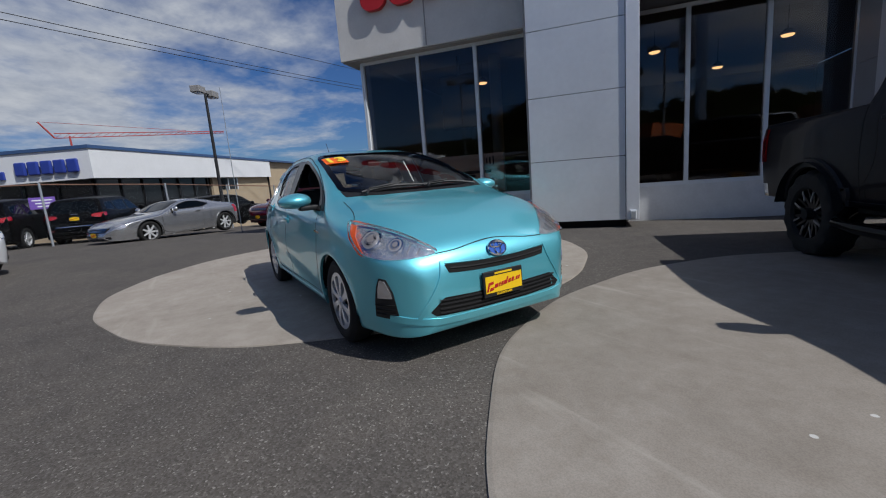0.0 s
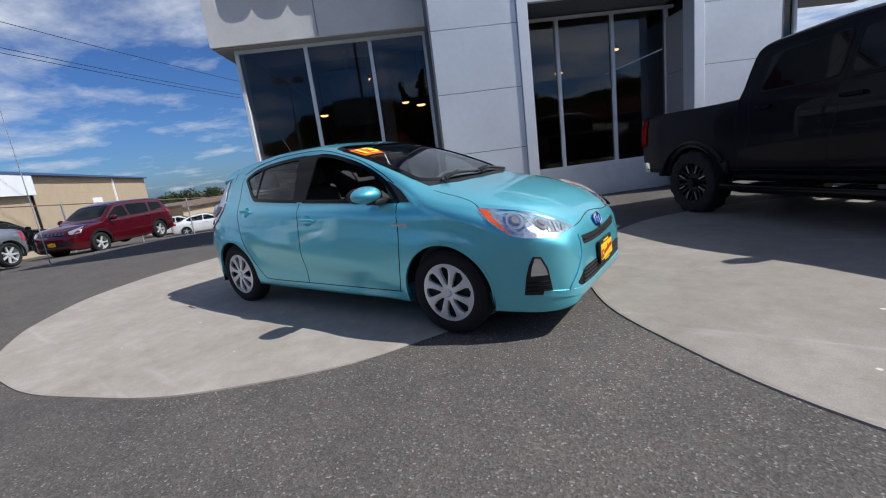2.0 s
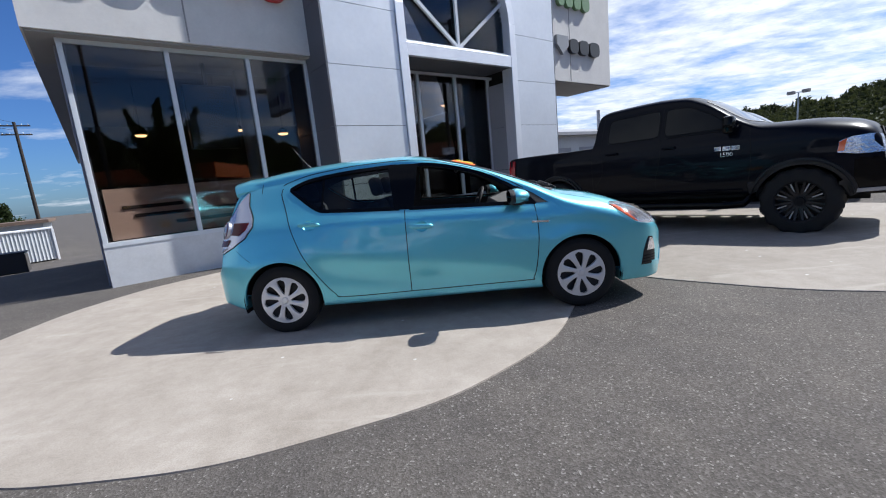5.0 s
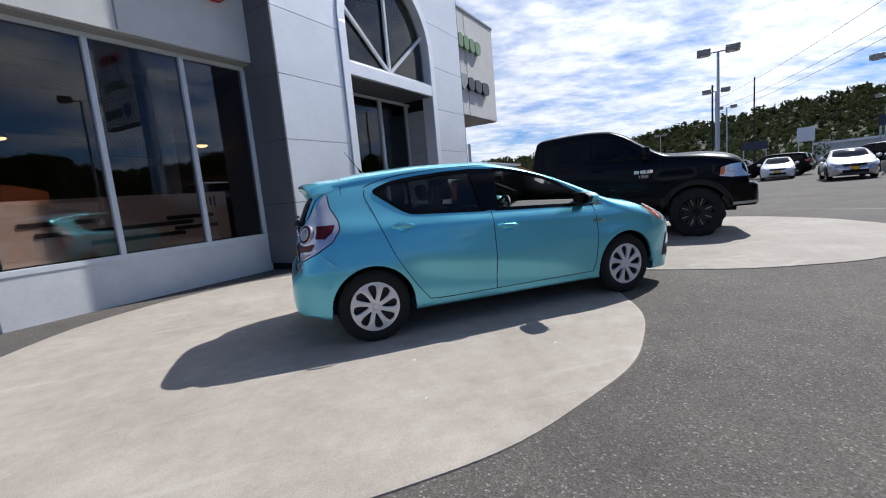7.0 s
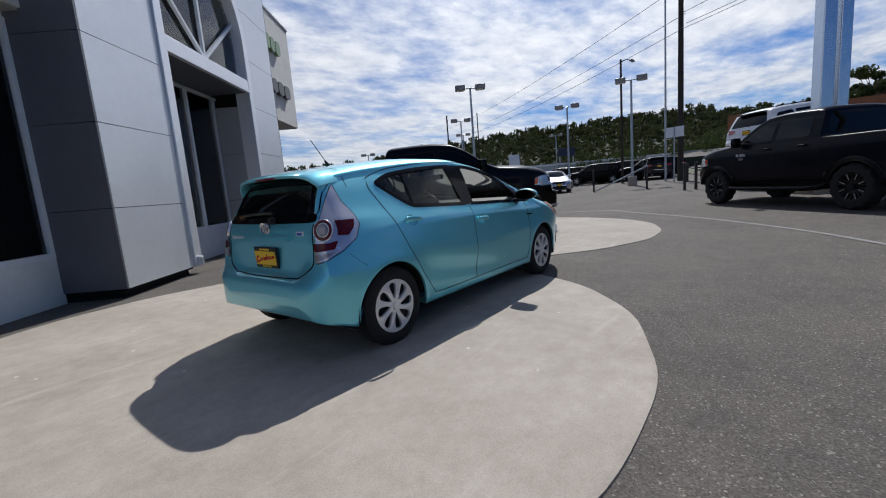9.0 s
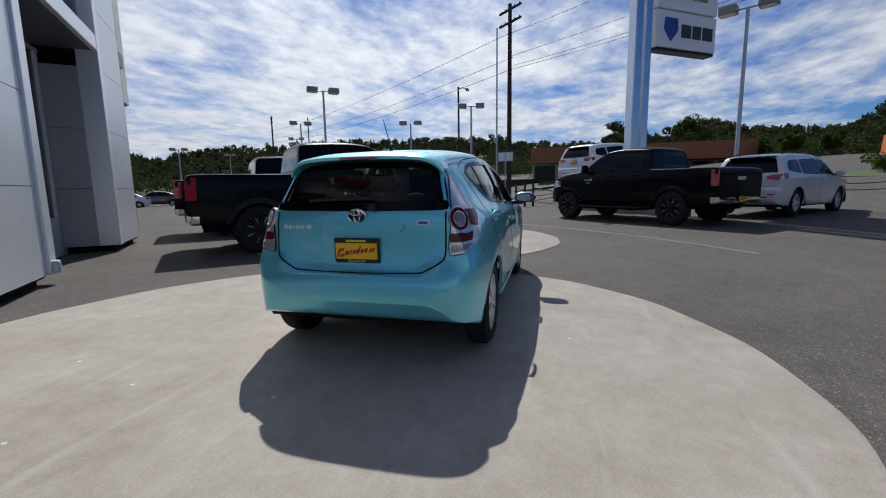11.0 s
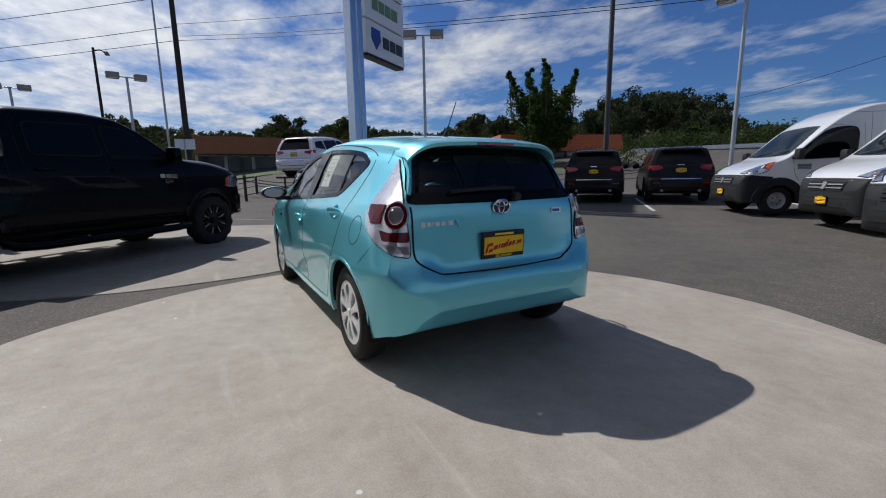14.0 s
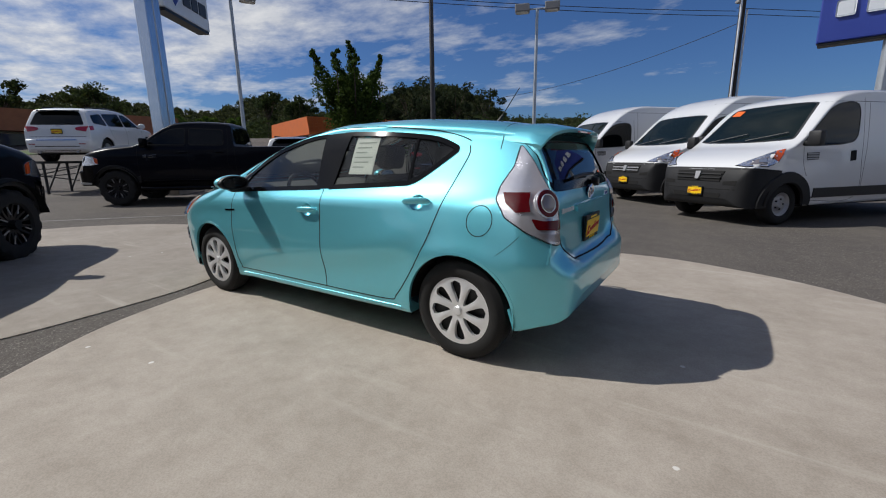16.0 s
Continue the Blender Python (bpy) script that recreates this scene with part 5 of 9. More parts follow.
for k in range(41):
    y = -0.545 + 1.09 * k / 40
    e = abs(y) / 0.545
    xt, zt_ = -1.728 + 0.075 * e ** 5, 1.336 - 0.02 * e ** 2 - 0.085 * e ** 9
    root = HS.put("down", -1.42, y * 0.97)[0].z - 0.004
    mid = HS.put("down", -1.57, y * 0.965)[0].z + 0.006 + 0.024 * (1 - e ** 6)
    rows.append([bm.verts.new(p) for p in ((-1.42, y * 0.97, root), (-1.57, y * 0.975, max(mid, zt_ + 0.012)), (xt + 0.02, y, zt_ + 0.008), (xt, y, zt_ - 0.004), (xt + 0.006, y, zt_ - 0.022), (-1.59, y * 0.95, zt_ - 0.035))])
for a, b in zip(rows, rows[1:]):
    for i in range(5):
        bm.faces.new((a[i], a[i + 1], b[i + 1], b[i]))
    bm.faces.new((a[5], a[0], b[0], b[5]))
for r in (rows[0], rows[-1]):
    bm.faces.new(r)
sp = part("roof_spoiler", bm, TEAL, hatch, "turquoise roof spoiler", True)
part("brake_light", boxm(-1.734, -1.724, -0.13, 0.13, 1.314, 1.324), RED_LENS, sp)
# rear wiper, badges, handle bar, plate
bm = bmesh.new()
pts = [HS.cast((-4, y, 1.035 + 0.02 * math.sin((0.42 - y) * 4)), BACK, 0.03)[0] for y in np.linspace(-0.10, 0.34, 8)]
pipe(bm, pts, 0.011)
wp = part("rear_wiper", bm, PLASTIC, hatch, "black rear wiper", True)
p, _ = HS.cast((-4, -0.11, 1.0), BACK, 0.03)
bm = bmesh.new()
turned(bm, [(0.001, -0.02), (0.025, -0.018), (0.03, 0.02), (0.001, 0.03)], 16)
bm.transform(Matrix.Translation(p) @ Matrix.Rotation(radians(-90), 4, "Z"))
part("wiper_hub", bm, PLASTIC, wp, "", True)


def oval_emblem(parent, m, w, h, fill):
    """A chrome ring emblem: crossed ovals on an enamel ground."""
    e = new("emblem")
    e.parent = parent
    e.matrix_basis = m
    bm = bmesh.new()
    prism(bm, [(w * 0.48 * math.cos(a), h * 0.48 * math.sin(a)) for a in np.linspace(0, 2 * math.pi, 36, endpoint=False)], "y", -0.004, 0.01)
    part("ground_plate", bm, fill, e)
    for rx, rz_, ox, oz in ((w / 2, h / 2, 0, 0), (w * 0.17, h * 0.44, 0, 0.0), (w * 0.36, h * 0.17, 0, h * 0.22)):
        bm = bmesh.new()
        pipe(bm, [(ox + rx * math.cos(a), -0.006, oz + rz_ * math.sin(a)) for a in np.linspace(0, 2 * math.pi, 41)], h * 0.055)
        part("ring", bm, CHROME, e, "", True)


p, _ = HS.cast((-4, 0, 0.955), BACK, 0.008)
oval_emblem(made["tailgate"], Matrix.Translation(p) @ pose(0, 0, 0, 4, 0, -90), 0.122, 0.085, SIGN_NAVY_ENAMEL)
p, _ = HS.cast((4, 0, 0.637), AHEAD, 0.012)
oval_emblem(hatch, Matrix.Translation(p) @ pose(0, 0, 0, -22, 0, 90), 0.135, 0.095, BLUE_INK)
HS.drape("handle_bar", round_poly([(-4, 0.325, 0.898), (-4, -0.325, 0.898), (-4, -0.30, 0.856), (-4, 0.30, 0.856)], 0.015), BACK, TEAL, made["tailgate"], off=0.020, thick=0.024, cell=0.02, label="raised handle bar over the plate")
for y0, y1, z0, z1, mt in ((0.535, 0.51, 0.868, 0.896, BADGE), (0.50, 0.475, 0.870, 0.892, BADGE), (0.467, 0.455, 0.870, 0.892, BADGE), (0.447, 0.42, 0.870, 0.892, BADGE), (0.412, 0.385, 0.870, 0.892, BADGE), (0.365, 0.335, 0.870, 0.894, BADGE), (-0.40, -0.485, 0.90, 0.93, BADGE), (-0.41, -0.47, 0.905, 0.922, BLUE_INK)):
    HS.drape("badge", [(-4, y0, z0), (-4, y1, z0), (-4, y1, z1), (-4, y0, z1)], BACK, mt, made["tailgate"], off=0.006 if mt is BADGE else 0.0075, thick=0.006)
number_plate(hatch, pose(-1.798, 0, 0.735, 3, 0, -90))
number_plate(hatch, pose(2.102, 0, 0.432, -2, 0, 90))
part("plate_mount", boxm(2.05, 2.10, -0.12, 0.12, 0.37, 0.49, 0.01), PLASTIC, hatch)

# tail lights
for s in (-1, 1):
    d = (0.80, -s * 0.60, 0)
    face = lambda pts: [(x, s * y, z) for x, y, z in pts]
    outline = round_poly(face([(-1.525, 0.528, 1.232), (-1.505, 0.585, 1.12), (-1.468, 0.672, 1.01), (-1.478, 0.722, 0.95), (-1.54, 0.752, 0.86), (-1.64, 0.735, 0.79), (-1.72, 0.665, 0.735), (-1.762, 0.592, 0.712), (-1.760, 0.592, 0.78), (-1.742, 0.594, 0.88), (-1.695, 0.588, 1.01), (-1.625, 0.566, 1.12), (-1.55, 0.540, 1.225)]), 0.014)
    HS.band("lens_gap", outline, d, 0.014, SEAM, hatch, off=0.004, closed=True)
    lens = HS.drape("tail_light", outline, d, TAIL_CLEAR, hatch, off=0.010, thick=0.03, cell=0.03, label="tall clear and red tail light")
    c, out = HS.cast((-1.735, s * 0.652, 0.930), (0.95, -s * 0.31, 0))
    out = (out + Vector((-0.5, s * 0.16, 0))).normalized()
    e1 = Vector((0, 0, 1)).cross(out).normalized()
    turn = Matrix((e1, out.cross(e1), out)).transposed().to_4x4()
    for r0, r1, mt, o in ((0.0, 0.080, TAIL_CLEAR, 0.021), (0.0, 0.073, TAIL_RED, 0.025), (0.043, 0.051, LENS_SILVER, 0.030), (0.0, 0.045, SMOKE_LENS, 0.028)):
        bm = bmesh.new()
        prof = [(r1, -0.05), (r1, -0.003), (r1 - 0.003, 0.0)] + ([(r0 + 0.003, 0.0), (r0, -0.003), (r0, -0.02)] if r0 else [(r1 * 0.5, 0.003), (0.0, 0.004)])
        rows = [[bm.verts.new((r * 0.84 * math.cos(a), r * math.sin(a), z)) for a in np.linspace(0, 2 * math.pi, 36, endpoint=False)] for r, z in prof if r > 0]
        for ra, rb in zip(rows, rows[1:]):
            for q in range(36):
                bm.faces.new((ra[q], ra[(q + 1) % 36], rb[(q + 1) % 36], rb[q]))
        if not r0:
            bm.faces.new(rows[-1])
        bm.transform(Matrix.Translation(c + out * o) @ turn)
        part("lamp_ring", bm, mt, lens, "", True, out)
    HS.drape("red_segment", face([(-1.675, 0.69, 0.985), (-1.51, 0.70, 0.982), (-1.54, 0.730, 0.93), (-1.60, 0.742, 0.885), (-1.685, 0.725, 0.890), (-1.67, 0.71, 0.935)]), d, TAIL_RED, lens, off=0.017, thick=0.01, cell=0.03)
    HS.drape("red_segment", round_poly(face([(-1.655, 0.708, 0.856), (-1.70, 0.665, 0.842), (-1.752, 0.596, 0.852), (-1.756, 0.596, 0.795), (-1.67, 0.695, 0.800)]), 0.012), d, TAIL_RED, lens, off=0.018, thick=0.01, cell=0.03)
    HS.drape("reverse_lamp", face([(-1.665, 0.70, 0.785), (-1.752, 0.598, 0.775), (-1.757, 0.598, 0.728), (-1.71, 0.665, 0.752)]), d, SMOKE_LENS, lens, off=0.015, thick=0.01, cell=0.03)

# front: slots, lower grille, lip, fog lamps, headlights
fwd = lambda pts: [(4.0, y, z) for y, z in pts]
HS.drape("upper_grille", smooth_line(fwd([(0.375, 0.600), (0.385, 0.588), (0.37, 0.556), (0.355, 0.548), (0.20, 0.537), (0.0, 0.532), (-0.20, 0.537), (-0.355, 0.548), (-0.37, 0.556), (-0.385, 0.588), (-0.375, 0.600), (-0.20, 0.588), (0.0, 0.583), (0.20, 0.588)]), 2, True), AHEAD, SEAM_DARK, hatch, off=0.003, thick=0.02, cell=0.05, label="narrow black upper grille")
HS.band("grille_bar", smooth_line(fwd([(-0.36, 0.575), (-0.2, 0.563), (0, 0.558), (0.2, 0.563), (0.36, 0.575)])), AHEAD, 0.010, PLASTIC, hatch, off=0.010)
HS.band("grille_lip", smooth_line(fwd([(-0.385, 0.608), (-0.2, 0.596), (0, 0.591), (0.2, 0.596), (0.385, 0.608)])), AHEAD, 0.016, TEAL, hatch, off=0.008)
low = HS.drape("lower_grille", fwd([(-0.42, 0.412), (-0.20, 0.402), (0.20, 0.402), (0.42, 0.412), (0.51, 0.335), (0.48, 0.310), (0.2, 0.294), (-0.2, 0.294), (-0.48, 0.310), (-0.51, 0.335)]), AHEAD, SEAM_DARK, hatch, off=0.003, thick=0.02, cell=0.05, label="wide black lower grille")
for z in (0.312, 0.338, 0.364, 0.388):
    HS.band("louvre", smooth_line(fwd([(-0.45, z + 0.012), (-0.2, z), (0.2, z), (0.45, z + 0.012)])), AHEAD, 0.010, PLASTIC, low, off=0.010)
for s in (-1, 1):
    HS.band("bumper_ridge", smooth_line(fwd([(s * 0.40, 0.615), (s * 0.43, 0.52), (s * 0.49, 0.42), (s * 0.55, 0.33), (s * 0.565, 0.295)])), AHEAD, 0.034, TEAL, hatch, off=0.008, thick=0.02)
HS.band("chin_crease", smooth_line(fwd([(-0.69, 0.312), (-0.60, 0.292), (-0.50, 0.278), (-0.40, 0.270), (-0.2, 0.264), (0.2, 0.264), (0.40, 0.270), (0.50, 0.278), (0.60, 0.292), (0.69, 0.312)])), AHEAD, 0.05, TEAL, hatch, off=0.007, thick=0.02)
for s in (-1, 1):
    d = (-0.72, -s * 0.66, -0.20)
    face = lambda pts: [(x, s * y, z) for x, y, z in pts]
    bucket = HS.drape("headlight", smooth_line(face([(1.555, 0.76, 0.86), (1.69, 0.69, 0.838), (1.83, 0.57, 0.785), (1.94, 0.48, 0.725), (2.01, 0.415, 0.668), (1.98, 0.555, 0.652), (1.91, 0.685, 0.655), (1.78, 0.765, 0.682), (1.685, 0.782, 0.74), (1.61, 0.782, 0.80)]), 4, True), d, HEAD_BOWL, hatch, off=0.004, thick=0.02, cell=0.03, label="clear swept-back headlight with amber corner")
    HS.drape("amber_corner", face([(1.565, 0.76, 0.855), (1.615, 0.745, 0.842), (1.66, 0.767, 0.785), (1.72, 0.768, 0.73), (1.765, 0.768, 0.692), (1.685, 0.784, 0.745), (1.615, 0.782, 0.80)]), d, AMBER_LENS, bucket, off=0.010, thick=0.008, cell=0.03)
    for x, y, z, r in ((1.765, 0.710, 0.762, 0.062), (1.875, 0.60, 0.722, 0.044)):
        q = Vector(d).normalized()
        e1 = Vector((-q.y, q.x, 0)).normalized()
        e2 = q.cross(e1)
        for rr, mt, o in ((r * 1.06, CHROME, 0.009), (r * 0.84, LENS_SILVER, 0.011), (r * 0.66, SMOKE_LENS, 0.013), (r * 0.58, CHROME, 0.015), (r * 0.34, SMOKE_LENS, 0.018)):
            pts = [Vector((x, s * y, z)) + e1 * (rr * math.cos(a)) + e2 * (rr * math.sin(a)) for a in np.linspace(0, 2 * math.pi, 24, endpoint=False)]
            HS.drape("reflector", pts, d, mt, bucket, off=o, thick=0.012, cell=0.03)
    for k in range(6):
        u = k / 5
        HS.band("facet", face([(1.90 + 0.075 * u, 0.585 - 0.125 * u, 0.742 - 0.052 * u), (1.925 + 0.055 * u, 0.615 - 0.135 * u, 0.672 - 0.006 * u)]), d, 0.006, CHROME if k % 2 else SMOKE_LENS, bucket, off=0.009)
    HS.band("lamp_brow", smooth_line(face([(1.63, 0.735, 0.838), (1.72, 0.67, 0.822), (1.83, 0.575, 0.778), (1.93, 0.49, 0.728)])), d, 0.012, CHROME, bucket, off=0.010)
    ln = HS.drape("lens", smooth_line(face([(1.552, 0.762, 0.863), (1.69, 0.69, 0.841), (1.83, 0.57, 0.788), (1.94, 0.48, 0.728), (2.013, 0.412, 0.668), (1.982, 0.555, 0.649), (1.912, 0.685, 0.652), (1.78, 0.767, 0.679), (1.68, 0.784, 0.738), (1.605, 0.784, 0.80)]), 4, True), d, CLEAR_LENS, bucket, off=0.026, thick=0.024, cell=0.04)
    ln.visible_shadow = False
    d = (-0.80, -s * 0.58, 0)
    fog = HS.drape("fog_recess", face([(1.88, 0.735, 0.552), (1.915, 0.705, 0.545), (1.945, 0.682, 0.47), (1.96, 0.662, 0.32), (1.90, 0.70, 0.305), (1.81, 0.745, 0.310), (1.825, 0.745, 0.42), (1.85, 0.742, 0.50)]), d, PLASTIC, hatch, off=0.004, thick=0.02, cell=0.03, label="black fog lamp recess")
    HS.drape("fog_lamp", face([(1.886, 0.730, 0.540), (1.908, 0.709, 0.534), (1.932, 0.690, 0.47), (1.938, 0.684, 0.432), (1.858, 0.738, 0.432), (1.868, 0.737, 0.49)]), d, HEAD_BOWL, fog, off=0.012, thick=0.01, cell=0.03)
    for z in (0.335, 0.362, 0.389):
        HS.band("louvre", face([(1.825, 0.742, z), (1.95, 0.67, z)]), d, 0.008, SEAM_DARK, fog, off=0.009)

# aerial
bm = bmesh.new()
p, _ = HS.cast((-1.13, 0, 3), DOWN)
rod(bm, p, p + Vector((-0.03, 0, 0.04)), 0.018, 0.008)
rod(bm, p + Vector((-0.02, 0, 0.03)), p + Vector((-0.15, 0, 0.21)), 0.004, 0.003, 8)
part("aerial", bm, PLASTIC, hatch, "short black roof aerial", True)

# wheels
def hatch_wheel(w):
    tyre(w, 0.302, 0.206, 0.175)
    hubcap(w, 0.208, -0.078)


for x in (1.275, -1.275):
    for y in (-0.725, 0.725):
        wheel_at(hatch, x, y, 0.302, hatch_wheel)

# cabin: seats, dash, wheel, stickers
def seat(x, y, w, rear=False):
    st = new("seat")
    st.parent = hatch
    st.matrix_basis = pose(x, y, 0.33)
    part("cushion", boxm(-0.25, 0.27, -w / 2, w / 2, 0.02, 0.24, 0.05), CLOTH, st, "", True)
    bm = boxm(-0.08, 0.06, -w / 2, w / 2, 0.14, 0.76, 0.05)
    bm.transform(Matrix.Translation((-0.22, 0, 0)) @ Matrix.Rotation(radians(-16), 4, "Y"))
    part("backrest", bm, CLOTH, st, "", True)
    for oy in ((-w / 4, w / 4) if rear else (0,)):
        bm = boxm(-0.045, 0.045, oy - 0.12, oy + 0.12, 0.80, 0.97, 0.035)
        bm.transform(Matrix.Translation((-0.24, 0, -0.01)) @ Matrix.Rotation(radians(-12), 4, "Y"))
        part("headrest", bm, CLOTH, st, "", True)


seat(-0.02, -0.36, 0.50)
seat(-0.02, 0.36, 0.50)
seat(-0.83, 0, 1.22, True)
bm = bmesh.new()
prism(bm, [(1.18, 0.40), (1.18, 0.97), (0.85, 0.985), (0.68, 0.93), (0.62, 0.80), (0.70, 0.62), (0.80, 0.40)], "y", -0.68, 0.68)
part("dashboard", bm, mat("grey_dash_vinyl", (0.16, 0.16, 0.155), 0.7, vary=0.1, scale=12, bump=0.2, bump_scale=220), hatch, "dark moulded dashboard")
sw = new("steering_wheel")
sw.parent = hatch
sw.matrix_basis = pose(0.52, 0.36, 0.90, 0, -65, 0)
bm = bmesh.new()
pipe(bm, [(0.175 * math.cos(a), 0.175 * math.sin(a), 0) for a in np.linspace(0, 2 * math.pi, 33)], 0.016, 8)
part("steering_rim", bm, PLASTIC, sw, "", True)
bm = bmesh.new()
box(bm, -0.06, 0.06, -0.07, 0.07, -0.02, 0.02, 0.015)
box(bm, -0.02, 0.02, -0.17, 0.17, -0.01, 0.01)
part("steering_boss", bm, PLASTIC, sw, "", True)
bm = boxm(-1.68, -1.12, -0.62, 0.62, 0.86, 0.88)
part("parcel_shelf", bm, CLOTH, hatch)
part("rear_view_mirror", boxm(0.30, 0.33, -0.11, 0.11, 1.24, 1.30, 0.015), PLASTIC, hatch)
st = HS.drape("price_sticker", [(0.27, -0.525, 3), (0.30, -0.335, 3), (0.49, -0.345, 3), (0.46, -0.54, 3)], DOWN, ORANGE_INK, hatch, off=0.006, thick=0.002, cell=0.05, label="orange year sticker with yellow figures")
p, nrm = HS.cast((0.38, -0.437, 3), DOWN, 0.010)
side_way = (Vector((0, 1, 0)) - nrm * nrm.y).normalized()
q = Matrix((side_way, nrm.cross(side_way), nrm)).transposed().to_4x4()
letters("year_number", "13", 0.20, YELLOW_INK, Matrix.Translation(p) @ q @ pose(0.0, -0.01, 0.0), 0.001, st, bold=0.008)
pg = HS.drape("window_sheet", [(-0.34, 2, 1.325), (-0.55, 2, 1.318), (-0.56, 2, 1.08), (-0.35, 2, 1.08)], (0, -1, 0), PAPER, hatch, off=-0.011, thick=0.002, cell=0.06, label="printed price sheet inside the rear window")
for k in range(6):
    z = 1.29 - 0.032 * k
    HS.drape("text_bar", [(-0.37, 2, z), (-0.53 + 0.03 * (k % 3), 2, z), (-0.53 + 0.03 * (k % 3), 2, z - 0.008), (-0.37, 2, z - 0.008)], (0, -1, 0), SHEET_INK, pg, off=-0.0095, thick=0.001, cell=0.1)
# ---- other vehicles ----
def vehicle(name, label, category, m, spec, body_paint, group=""):
    """A parked vehicle: skin, wheels in their arches, glass, lamps, gaps, plates; local x is forward."""
    car = thing(name, label, category, m, group)
    sh = Shell(spec["zt"], spec["zb"], spec["w"], spec["f"], spec["rz"], spec.get("n", 2.8), spec.get("step", 0.05), spec.get("tap"), spec.get("tap_z", 0.9), spec.get("relief"), spec.get("side_n", 22), spec.get("top_n", 12))
    ax, r, hw = spec["axles"], spec["wheel"], spec["track"] / 2
    arch = spec.get("arch", r + 0.06)

    def cut(c):
        return abs(c.y) > hw - 0.30 and min(math.hypot(c.x - a, c.z - r) for a in ax) < arch

    groups = spec.get("panels", [])
    kinds = []
    for c in sh.mid:
        k = None if cut(c) else "body"
        if k:
            for nm, mt, test, lb in groups:
                if test(c):
                    k = nm
                    break
        kinds.append(k)
    for nm, mt, lb in [("body", body_paint, "")] + [(g[0], g[1], g[3]) for g in groups]:
        if nm in kinds:
            it = iter(kinds)
            sh.pick(nm, lambda c: next(it) == nm, mt, car, lb)
    lip = spec.get("lip", body_paint)
    for a in ax:
        for s in (-1, 1):
            bm = bmesh.new()
            rows = []
            for k in range(19):
                t = math.pi * (k / 18) * 1.2 - 0.1 * math.pi
                c = (a + arch * 1.03 * math.cos(t), max(spec.get("sill", 0.3), r + arch * 1.03 * math.sin(t)))
                rows.append([bm.verts.new((c[0], s * (hw + 0.04), c[1])), bm.verts.new((c[0], s * (hw - 0.32), c[1]))])
            for p, q in zip(rows, rows[1:]):
                bm.faces.new((p[0], p[1], q[1], q[0]))
            bm.faces.new([q[1] for q in rows])
            part("wheel_well", bm, SEAM_DARK, car)
            pts = [(a + (arch + 0.01) * math.cos(t), 3.0 * s, r + (arch + 0.01) * math.sin(t)) for t in np.linspace(-0.03 * math.pi, 1.03 * math.pi, 30)]
            sh.band("arch_lip", pts, (0, -s, 0), spec.get("lip_w", 0.045), lip, car, off=spec.get("lip_off", 0.006), thick=0.03)
    part("underfloor", boxm(spec["zt"][0][0] + 0.35, spec["zt"][-1][0] - 0.35, -hw + 0.12, hw - 0.12, spec.get("floor", 0.24), spec.get("floor", 0.24) + 0.14), SEAM_DARK, car)
    if spec.get("axle_tubes"):
        for a in ax:
            bm = bmesh.new()
            rod(bm, (a, -hw, r), (a, hw, r), 0.06)
            part("axle", bm, SEAM_DARK, car)
    for a in ax:
        for s in (-1, 1):
            wheel_at(car, a, s * (hw - spec.get("tyre_w", 0.22) / 2), r, spec["wheel_build"])
    G = spec.get("glass_mat", DARK_GLASS)
    for s in (-1, 1):
        d = (0, -s, 0)
        side = lambda poly: [(x, 3.0 * s, z) for x, z in poly]
        for poly in spec.get("side_glass", []):
            pane = sh.drape("side_window", round_poly(side(poly)), d, spec.get("side_mat", G), car, off=0.003, thick=0.01, cell=0.2)
            sh.band("window_trim", round_poly(side(poly)), d, 0.022, spec.get("trim", PLASTIC), pane, off=0.006, closed=True, thick=0.01)
        for line in spec.get("gaps", []):
            sh.band("panel_gap", smooth_line(side(line)), d, 0.010, spec.get("gap_mat", SEAM_DARK), car, off=0.001)
        for x, z in spec.get("handles", []):
            p, nrm = sh.cast((x, 3 * s, z), d)
            bm = boxm(-0.10, 0.10, -0.02, 0.02, -0.02, 0.02, 0.01)
            bm.transform(Matrix.Translation(p + nrm * 0.025))
            part("door_handle", bm, spec.get("handle_mat", body_paint), car)
        for nm, mt, poly, vec, off in spec.get("side_parts", []):
            sh.drape(nm, [(x, y * s, z) for x, y, z in poly], (vec[0], vec[1] * s, vec[2]), mt, car, off=off, thick=0.02, cell=0.12)
        if "mirror" in spec:
            x, y, z, k = spec["mirror"]
            mi = new("door_mirror")
            mi.parent = car
            mi.matrix_basis = pose(x, s * y, z)
            bm = bmesh.new()
            bmesh.ops.create_uvsphere(bm, u_segments=16, v_segments=10, radius=1.0)
            for v in bm.verts:
                v.co = Vector((v.co.x * (0.10 if v.co.x > 0 else 0.05) * k, v.co.y * 0.13 * k, v.co.z * 0.10 * k * spec.get("mirror_tall", 1.0)))
            if spec.get("mirror_box"):
                bm.free()
                bm = boxm(-0.05, 0.09, -0.10, 0.10, -0.12, 0.12, 0.04)
            part("mirror_shell", bm, spec.get("mirror_mat", body_paint), mi, "", True)
            part("mirror_arm", boxm(-0.03, 0.05, min(-s * 0.22 * k, 0), max(-s * 0.22 * k, 0), -0.08 * k, -0.03 * k, 0.01), PLASTIC, mi)
    if "bumper_edge" in spec:
        half = spec["bumper_edge"]
        line = half + [((p[0], -p[1], p[2]), (v[0], -v[1], v[2])) for p, v in half[-2::-1]]
